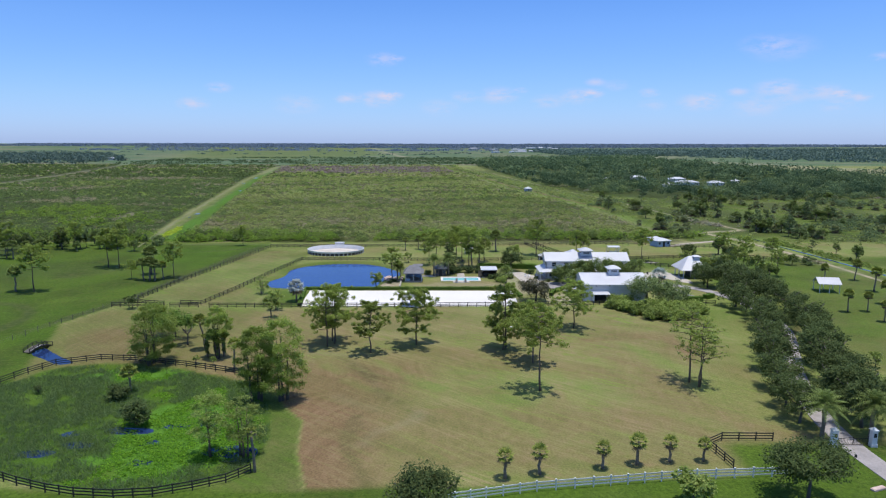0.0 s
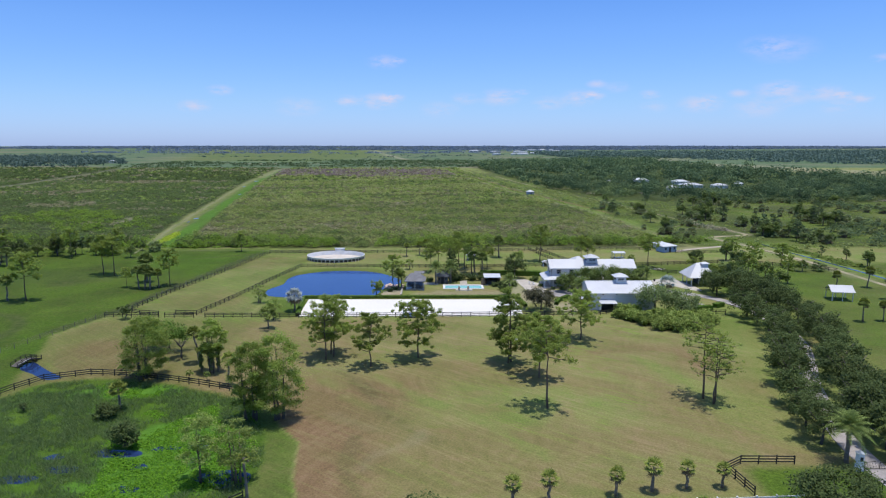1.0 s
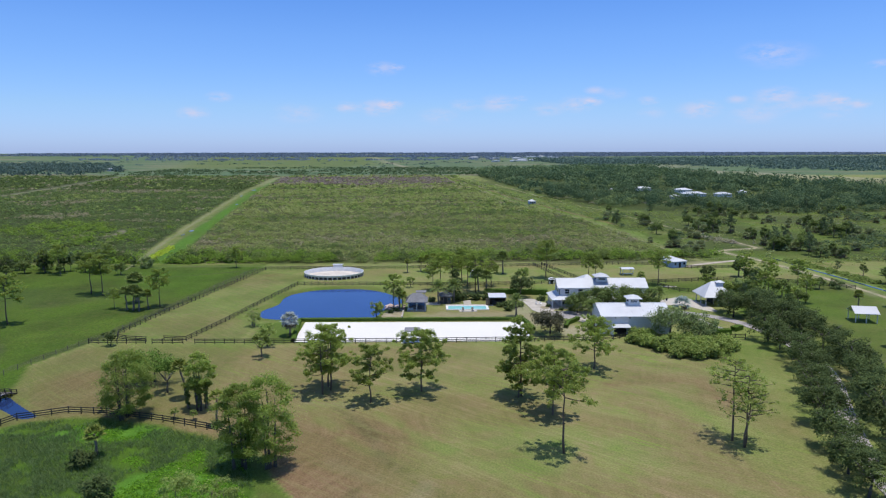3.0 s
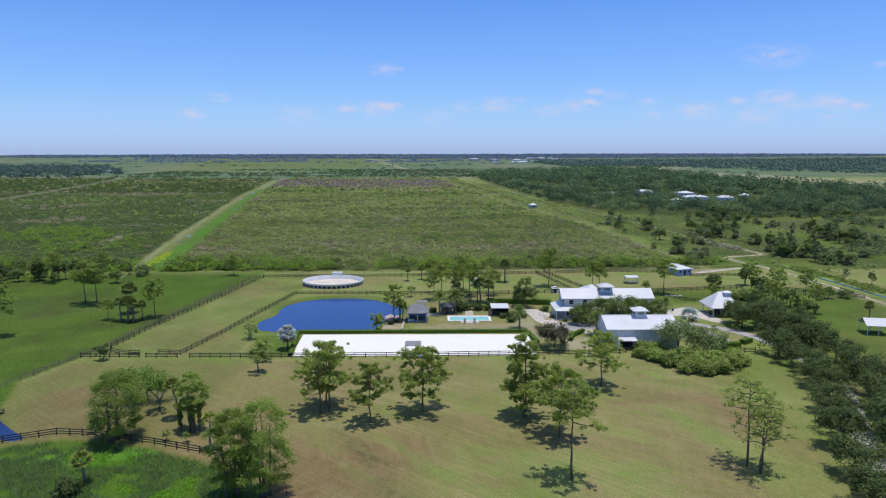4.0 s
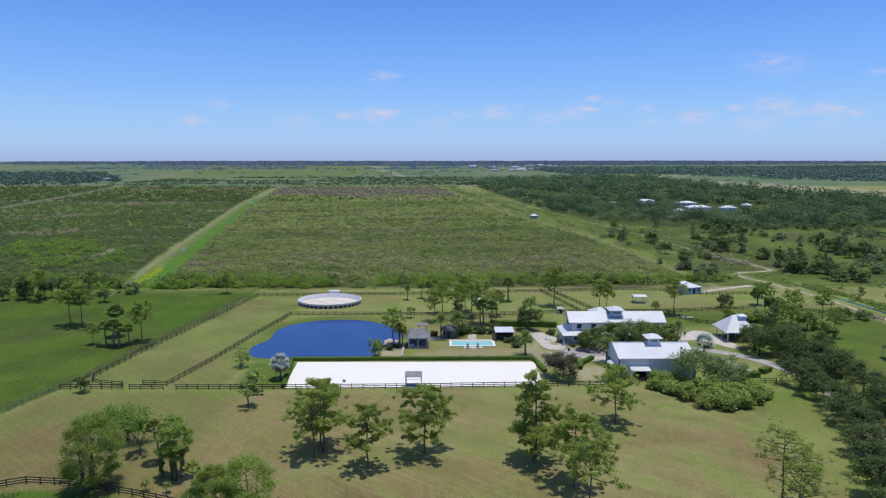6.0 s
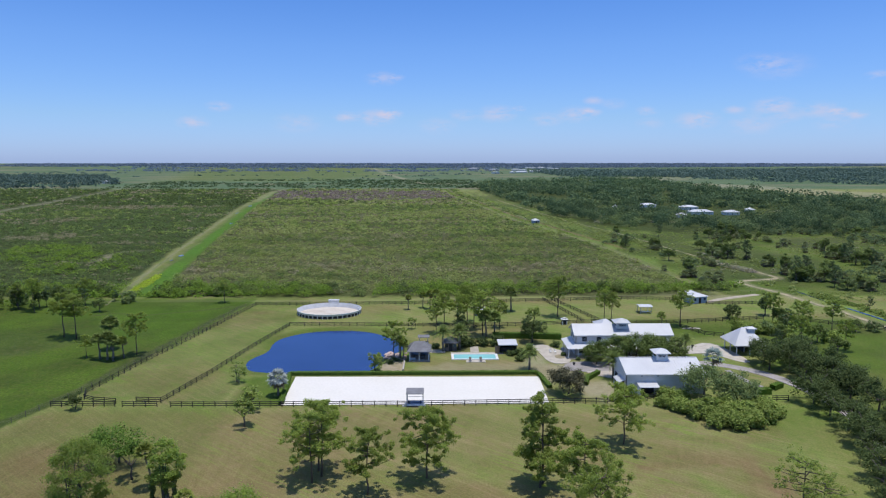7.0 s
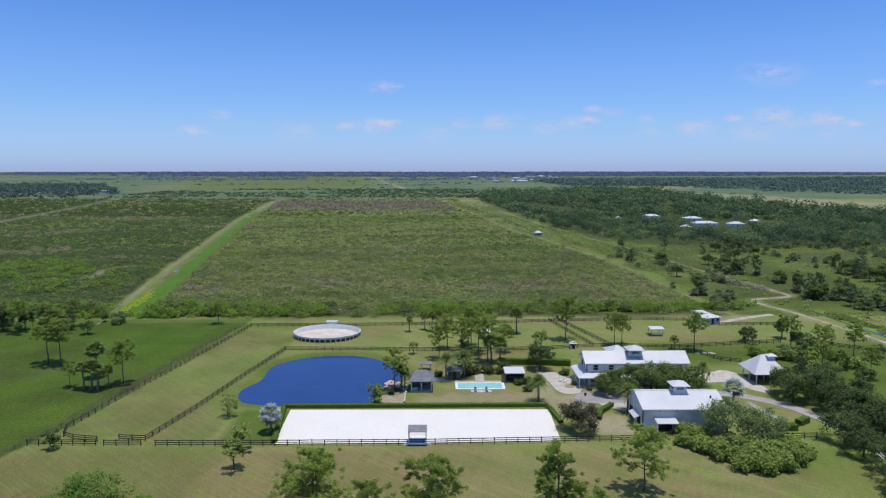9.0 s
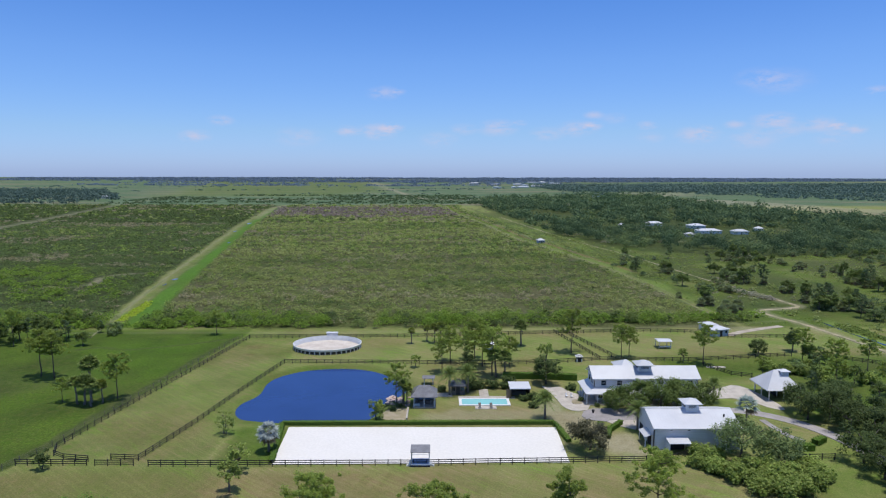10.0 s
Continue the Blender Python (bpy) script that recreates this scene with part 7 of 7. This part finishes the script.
for k, (line, wide, n, mat, tall) in enumerate(((BRUSH_LINE, 3.4, 380, SCRUBLEAF, 1.7), ([(187, 118), (188, 100), (191, 70), (194, 30)], 3.6, 170, GREENSCRUB, .9), ([(104, 127), (130, 129), (164, 136)], 3.4, 120, BRIGHTSCRUB, 3.2), ([(-104, 116), (-84, 115), (-62, 117), (-40, 119)], 3.0, 90, BRIGHTSCRUB, 3.4))):
    rs = np.random.RandomState(280 + k)
    f = rs.rand(n) * (len(line) - 1)
    j = f.astype(int)
    lp = np.array(line, float)
    xy = lp[j] + (lp[j + 1] - lp[j]) * (f - j)[:, None] + rs.normal(size=(n, 2)) * wide * .45
    scatter("rough_brush", ("olive brush along an old bank", "olive brush on the canal bank", "bright green brush beside the lane", "bright green brush at the end of the grassy lane")[k], "brush", mat, np.column_stack([xy, np.zeros(n)]), .8 + 1.2 * rs.rand(n), .4 + tall * rs.rand(n) ** 1.6, 34, np.full(n, .42), .55, 284 + k)


def woods(name, label, mat, pts, h, r, per, leaf, seed):
    """One object: far woodland, each tree a clump with an uneven top."""
    rs = np.random.RandomState(seed)
    n = len(pts)
    grow = rs.rand(n) ** 1.3
    hh, rr = h * (.38 + 1.12 * grow), r * (.6 + .8 * (.5 * grow + .5 * rs.rand(n)))
    d = rs.normal(size=(n * per, 3))
    d /= np.linalg.norm(d, axis=1, keepdims=True)
    R_, H_ = np.repeat(rr, per), np.repeat(hh, per)
    k = .55 + .45 * rs.rand(n * per)
    pos = np.repeat(pts, per, 0) + np.stack([d[:, 0] * R_ * k, d[:, 1] * R_ * k, H_ * (.55 + d[:, 2] * .42 * k)], -1)
    me = leaf_mesh(name, pos, d + rs.normal(size=d.shape) * .28 + np.array([0, 0, .3]), np.full(n * per, leaf) * (.6 + .8 * rs.rand(n * per)), mat, .6)
    return tagged(new(name, me), label, category="woodland", kind="stuff")


wood_gap = lambda x, y: np.minimum.reduce([np.hypot((x - cx) / rx, (y - cy) / ry) for cx, cy, rx, ry in ((300, 500, 34, 80), (292, 462, 30, 52), (320, 462, 24, 48), (270, 556, 24, 54), (355, 500, 18, 46), (261, 440, 12, 36), (228, 545, 12, 36), (205, 560, 22, 30), (420, 455, 40, 8), (600, 640, 90, 30), (180, 760, 24, 90))])
for k, (n, y0, y1, h, r, per, lf) in enumerate(((2700, 320, 560, 9.5, 5.0, 120, .58), (5200, 560, 1560, 10.5, 7.0, 36, 1.5))):
    pts, rs = sow(230 + k, n, 90, 1250, y0, y1, lambda x, y: (poly_distance(x, y, EAST_WOOD) < 0) & (wood_gap(x, y) > 1) & (value_noise(x, y, 26, 14) > .26) & (x < 1000))
    kind = value_noise(pts[:, 0], pts[:, 1], 34, 51) + rs.normal(size=len(pts)) * .22
    for j, (mat, tall, wide, pick) in enumerate(((FARDARK, 1.2, 1.2, kind < .46), (FARLEAF, 1.0, 1.1, (kind >= .46) & (kind < .82)), (FARLIGHT, .8, .9, kind >= .82))):
        woods("east_woods", ("dense dark woodland beyond the canal", "mixed green woodland beyond the canal", "low light green woodland beyond the canal")[j], mat, pts[pick], h * tall, r * wide, per, lf, 232 + k * 3 + j)
for k, (n, y0, y1, h, r, per, lf) in enumerate(((150, 330, 540, 12, 5.4, 150, .62), (260, 540, 1000, 12.5, 6.5, 60, 1.2))):
    pts, rs = sow(264 + k, n * 4, 100, 720, y0, y1, lambda x, y: (poly_distance(x, y, EAST_WOOD) < -4) & (wood_gap(x, y) > 1.15) & (value_noise(x, y, 40, 55) > .45))
    for j, mat in enumerate((FARDARK, FARLEAF)):
        woods("east_woods", ("tall dark trees standing out of the woodland", "tall green trees standing out of the woodland")[j], mat, pts[:n][j::2], h, r, per, lf, 266 + k * 2 + j)
LEFT_WOOD = [(-1900, 1060), (-640, 1060), (-590, 1160), (-650, 1290), (-1000, 1900), (-2300, 1900)]
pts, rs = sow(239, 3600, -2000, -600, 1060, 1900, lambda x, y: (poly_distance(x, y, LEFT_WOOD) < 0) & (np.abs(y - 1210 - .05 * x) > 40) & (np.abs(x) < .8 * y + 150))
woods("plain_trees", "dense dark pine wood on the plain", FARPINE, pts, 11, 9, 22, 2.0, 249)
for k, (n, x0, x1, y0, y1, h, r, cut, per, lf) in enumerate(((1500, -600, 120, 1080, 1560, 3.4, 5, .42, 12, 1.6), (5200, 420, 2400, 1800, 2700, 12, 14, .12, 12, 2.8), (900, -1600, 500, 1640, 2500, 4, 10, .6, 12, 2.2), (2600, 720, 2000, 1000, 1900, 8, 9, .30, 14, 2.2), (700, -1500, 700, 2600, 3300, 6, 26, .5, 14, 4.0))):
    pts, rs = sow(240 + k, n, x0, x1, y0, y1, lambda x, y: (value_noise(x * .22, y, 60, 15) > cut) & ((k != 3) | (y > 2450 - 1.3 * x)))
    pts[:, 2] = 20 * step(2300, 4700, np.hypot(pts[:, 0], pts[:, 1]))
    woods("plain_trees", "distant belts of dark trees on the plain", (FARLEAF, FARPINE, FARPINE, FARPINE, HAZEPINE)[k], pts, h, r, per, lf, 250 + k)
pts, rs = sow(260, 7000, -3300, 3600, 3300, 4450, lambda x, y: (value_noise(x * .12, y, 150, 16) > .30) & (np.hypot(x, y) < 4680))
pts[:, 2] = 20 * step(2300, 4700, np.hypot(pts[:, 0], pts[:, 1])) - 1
woods("horizon_woods", "belt of pine woods on the horizon, tinted blue for haze", HAZEPINE, pts, 6, 34, 14, 6.0, 261)

# open ground east of the drive: palm and oak clumps
EAST = random.Random(33)
WILD = [oak(150, 7.5, 7.4, SHADE, .25, 40, 56, .02), oak(151, 9.0, 6.2, SHADE, .25, 38, 56, .08), oak(152, 5.6, 7.6, FARLIGHT, .25, 36, 52, .0), pine(153, 9.5, 6.0, .3, ((0, 0, 1),), .5, FARLEAF)]


def wild_tree(x, y, i, size, label, group):
    """One of the four wild trees of the rough ground."""
    put_tree(WILD[i % 4], "wild_tree", label, BARK_OAK, (SHADE, SHADE, FARLIGHT, FARLEAF)[i % 4], x, y, i * 40, size, group)



for i in range(420):
    x, y = EAST.uniform(140, 420), EAST.uniform(122, 335)
    if line_distance(np.array([x]), np.array([y]), CANAL_ROAD)[0] < 6 or abs(x - east_x(y)) < 9 or value_noise(np.array([x]), np.array([y]), 30, 22)[0] < .56:
        continue
    if EAST.random() < .68:
        put_tree(LOWPALMS[i % 2], "cabbage_palm", "shaggy palm in a wild clump on rough grass", BARK_PALM, WILDPALM, x, y, i * 40, EAST.uniform(.8, 1.4), "wild palms", "tree", "fronds")
    else:
        wild_tree(x, y, i, EAST.uniform(.55, 1.2), "ragged wild tree on rough grass", "wild trees")
for k, (cx, cy, n, spread) in enumerate(((198, 232, 15, 14), (212, 262, 8, 12), (178, 206, 9, 8), (152, 158, 6, 6), (156, 139, 6, 6), (260, 250, 14, 13), (250, 208, 5, 8), (197, 149, 5, 5), (206, 186, 7, 10), (210, 138, 13, 9), (256, 196, 9, 10), (166, 250, 5, 4), (236, 300, 10, 16))):
    for i in range(n):
        x, y = cx + EAST.gauss(0, spread * .55), cy + EAST.gauss(0, spread * .8)
        if line_distance(np.array([x]), np.array([y]), CANAL_ROAD)[0] < 4:
            continue
        if EAST.random() < (.25, .3, .8, .9, .8, .85, .7, .0, .3, .6, .5, .7, .2)[k]:
            put_tree(LOWPALMS[i % 2], "cabbage_palm", "shaggy palm in a wild clump on rough grass", BARK_PALM, WILDPALM, x, y, i * 40, EAST.uniform(.8, 1.4), "wild palms", "tree", "fronds")
        else:
            wild_tree(x, y, i, EAST.uniform(.6, 1.2), "ragged wild tree on rough grass", "wild trees")
for i in range(46):
    x, y = EAST.uniform(126, 215), EAST.uniform(20, 96)
    if line_distance(np.array([x]), np.array([y]), CANAL_ROAD)[0] < 7 or (130 < x < 165 and 84 < y) or abs(x - 153) + abs(y - 18) < 12 or value_noise(np.array([x]), np.array([y]), 22, 23)[0] < .45 or (x < 146 and y > 64):
        continue
    wild_tree(x, y, i, EAST.uniform(.5, .95), "ragged tree at the pasture edge", "pasture trees")
for i in range(26):
    x, y = EAST.uniform(-150, -66), EAST.uniform(88, 112)
    wild_tree(x - 30 * EAST.random(), y, i, EAST.uniform(.4, .9), "ragged dark tree at the western pasture edge", "western trees")

# marsh plants
herb_zone = lambda x, y: (np.hypot((x + 1) / 13, (y + 77) / 15) + value_noise(x, y, 5, 18) < 1.45) | (np.hypot((x + 20) / 10, (y + 53) / 4) + value_noise(x, y, 5, 18) < 1.3)
pts, rs = sow(270, 22000, -62, 14, -96, -45, lambda x, y: (poly_distance(x, y, MARSH) < -.3) & ~herb_zone(x, y) & (np.hypot((x + 9.6) / 3.2, (y + 76) / 1.0) + value_noise(x, y, 2, 20) * .8 > 1.2) & (value_noise(x, y, 4, 17) > .12) & (.35 * value_noise(x, y * 1.7, 7, 71) + .65 * value_noise(x, y * 1.4, 1.9, 72) < np.where(x < -4, .66, 2)))
pts[:, 2] = -.34
m = len(pts)
blades = 6
n = m * blades
root = np.repeat(pts, blades, 0) + np.column_stack([rs.normal(size=(n, 2)) * .35, np.zeros(n)])
lean, turn, tall = rs.normal(size=(n, 2)) * .42, rs.rand(n) * 3.14, .35 + .45 * rs.rand(n)
side = np.column_stack([np.cos(turn), np.sin(turn), np.zeros(n)]) * (.028 + .030 * rs.rand(n))[:, None]
tips = root + np.column_stack([lean, tall])
tagged(new("marsh_grass", strips_mesh("marsh_grass", np.stack([root - side, root + side, tips], 1), REED)), "grey-green tall marsh grass standing in shallow water", "marsh grass", kind="stuff")
pts, rs = sow(272, 9000, -40, 13, -95, -48, lambda x, y: (poly_distance(x, y, MARSH) < -1.0) & herb_zone(x, y) & (np.hypot((x + 9.6) / 3.2, (y + 76) / 1.0) + value_noise(x, y, 2, 20) * .8 > 1.2) & (value_noise(x, y, 3, 19) > .28))
pts[:, 2] = -.36
m = len(pts)
scatter("marsh_herbs", "bright green low marsh herbs", "marsh plants", LILY, pts, .35 + .35 * rs.rand(m), .18 + .16 * rs.rand(m), 12, np.full(m, .125), .7, 273)
for k, (x, y) in enumerate(((-10.6, -46.8), (-7.0, -47.6), (-25.0, -44.0))):
    put_tree(SMALL[k % 3], "sapling", "thin young sapling beside the marsh fence", BARK_OAK, SHRUB, x, y, k * 77, .34, "marsh saplings")
def shaggy_column(seed, h):
    """A palm trunk wrapped in hanging dead fronds, with a small green head."""
    rs = np.random.RandomState(seed)
    s = Shape().tube(wander(rs, (0, 0, -.1), (rs.normal() * .2, rs.normal() * .2, h), 4, .04), [.2, .18, .17, .16, .14], 7)
    skirt = [(rs.normal() * .12, rs.normal() * .12, z, .20 + .16 * rs.rand()) for z in np.arange(h * .22, h * .92, .3)]
    pos, nor, sz = blob_leaves(rs, skirt, 46, .30, 1.2, .3)
    nor[:, 2] *= .2
    head = [(rs.normal() * .6, rs.normal() * .6, h + rs.rand() * .6, .6) for _ in range(8)]
    hp, hn, hs = blob_leaves(rs, head, 60, .26, .7, .3)
    return s.mesh("trunk", True), leaf_mesh("fronds", hp, hn, hs, PALM, .3), leaf_mesh("dead_fronds", pos, nor, sz, SHADE, .22)


for k, (x, y) in enumerate(((-9.9, -42.2), (-8.6, -41.4), (-6.6, -42.2), (-7.4, -43.4))):
    put_tree(shaggy_column(300 + k, 4.4 + .4 * (k % 2)), "shaggy_palm", "dark shaggy palm with a hanging skirt of fronds", BARK_PALM, OAK, x, y, k * 90, 1, "shaggy palms", "tree", "fronds")
pile = Shape()
rnd = random.Random(77)
for i in range(46):
    a, u, w = rnd.uniform(0, 6.28), rnd.gauss(0, 1.6), rnd.gauss(0, .7)
    z = .1 + .75 * rnd.random() * max(0, 1 - abs(u) / 3.4)
    pile.tube([(u - math.cos(a) * .9, w - math.sin(a) * .5, max(.04, z - .2)), (u, w, z), (u + math.cos(a) * .9, w + math.sin(a) * .5, max(.04, z - .1))], [.03, .06, .03], 5)
single("brush_pile", pile, BROWNWOOD, "heap of reddish-brown cut branches under the trees", "brush pile", pose(-20.6, -45.2, 0))
box = thing("nest_box", "small white nest box on a post beside the pines", "nest box", pose(54.6, -28, 0))
part("post", Shape().box(-.05, -.05, 0, .05, .05, 1.7), GREYWOOD, box)
part("box", Shape().chamfer_box(-.3, -.25, 1.7, .3, .25, 2.25, .03), TRIM, box)
part("lid", Shape().slab((-.36, -.34, 2.28), (.36, -.34, 2.28), (.36, .3, 2.4), (-.36, .3, 2.4), .05), TRIM, box)

# ---- fences ----
def unit_post(w, h, cap=0.0):
    s = Shape().chamfer_box(-w / 2, -w / 2, -0.3, w / 2, w / 2, h, 0.02)
    if cap:
        s.box(-w * .62, -w * .62, h, w * .62, w * .62, h + cap)
    return s.mesh("post")


def unit_rail(w, h):
    return Shape().add([(0, -w / 2, -h / 2), (1, -w / 2, -h / 2), (1, w / 2, -h / 2), (0, w / 2, -h / 2), (0, -w / 2, h / 2), (1, -w / 2, h / 2), (1, w / 2, h / 2), (0, w / 2, h / 2)],
                       [(0, 3, 2, 1), (4, 5, 6, 7), (0, 1, 5, 4), (1, 2, 6, 5), (2, 3, 7, 6), (3, 0, 4, 7)]).mesh("rail")


POST, RAIL = unit_post(0.15, 1.42), unit_rail(0.05, 0.16)
WPOST, WRAIL = unit_post(0.16, 1.45, 0.06), unit_rail(0.06, 0.17)
THINPOST, WIRELINE = unit_post(0.10, 1.3), unit_rail(0.012, 0.012)
fence_rng = random.Random(5)


def fence(name, label, pts, post, rail, heights, mat, gap, sag=0.015):
    """A post-and-rail fence along pts: every post and every rail between two posts is a piece."""
    top = thing(name, label, "fence", pose(pts[0][0], pts[0][1], 0), "post and rail fences")
    o = Vector((pts[0][0], pts[0][1], 0))
    stops = []
    for p, q in zip(pts, pts[1:]):
        p, q = Vector((*p, 0)), Vector((*q, 0))
        k = max(1, round((q - p).length / gap))
        stops += [p.lerp(q, i / k) for i in range(k)]
    stops.append(Vector((*pts[-1], 0)))
    for p in stops:
        part("post", post, mat, top, at=Matrix.Translation(p - o) @ pose(0, 0, fence_rng.uniform(-.03, .03), fence_rng.uniform(-1.2, 1.2), fence_rng.uniform(-1.2, 1.2), fence_rng.uniform(-8, 8)))
    for p, q in zip(stops, stops[1:]):
        d = q - p
        for h in heights:
            m = Matrix.Translation(p - o + Vector((0, 0, h + fence_rng.uniform(-sag, sag)))) @ pose(0, 0, 0, 0, fence_rng.uniform(-.4, .4), math.degrees(math.atan2(d.y, d.x)))
            part("rail", rail, mat, top, at=m @ Matrix.Diagonal((d.length, 1, 1, 1)))
    return top


THREE = (0.42, 0.82, 1.24)
BLACK = "black painted timber fence with three rails in grass"
for pts in ([(-32.6, 99), (-39.6, 53), (-43.6, 29), (-46.5, 7), (-45, 3.4), (-42.1, 1.7), (-36.6, 0.7)], [(-50, -1), (-36, -1)], [(-34.3, -1.2), (-26.7, -1.2)],
            [(-32.5, 1.6), (-26.8, 1.1), (-22.8, 19.2), (-18.5, 43.8), (-13.4, 69)], [(-23.7, -1.4), (0.7, -1.5), (31, -1.2), (70, 0.2), (80, 0.7), (85.5, 3.9)],
            [(103, 1), (113.5, 1.5)], [(-32.6, 99.5), (4.5, 100), (26, 101), (70.6, 105.5), (108, 109), (127, 107)], [(134.8, 100), (157, 100)],
            [(-13.4, 69), (11, 68.5), (37, 67.5), (65, 68.5), (83, 72), (110, 71), (145, 77)], [(74.9, 108), (83.2, 73)], [(78.5, 108), (88.5, 74)],
            [(112.7, 66), (117, 57), (122, 55)], [(-62, -67), (-42.7, -57.6), (-40.8, -52.3), (-38.2, -47.5), (-30.8, -44.4), (-23.6, -45.1), (-12, -48.5), (-3.2, -51.7), (3, -54.5)],
            [(12.6, -90.5), (10.1, -93.2), (6.4, -95), (2, -96.6), (-2.7, -97.1), (-7.9, -96.6), (-12.1, -95.5), (-16.8, -93.8), (-24, -90.5), (-34, -85)],
            [(87.9, -81.1), (80.3, -81), (77.4, -83), (78.3, -89.5)], [(150, 78), (163, 70), (178, 60)]):
    fence("paddock_fence", BLACK, pts, POST, RAIL, THREE, BLACKWOOD, 2.45)
fence("white_fence", "white painted timber fence with three rails along the road verge", [(30, -101), (38, -98.5), (43.9, -97), (50.5, -95.4), (58, -94.3), (69.6, -92.6), (85, -91.6)], WPOST, WRAIL, (0.45, 0.85, 1.28), TRIM, 2.4)
fence("wire_fence", "thin wire fence on grey posts along the pasture", [(-72, -62), (-58.5, -34), (-51.3, -3), (-48, 8), (-42.2, 53), (-35.6, 101)], THINPOST, WIRELINE, (0.4, 0.8, 1.2), GREYWOOD, 3.4, 0.0)
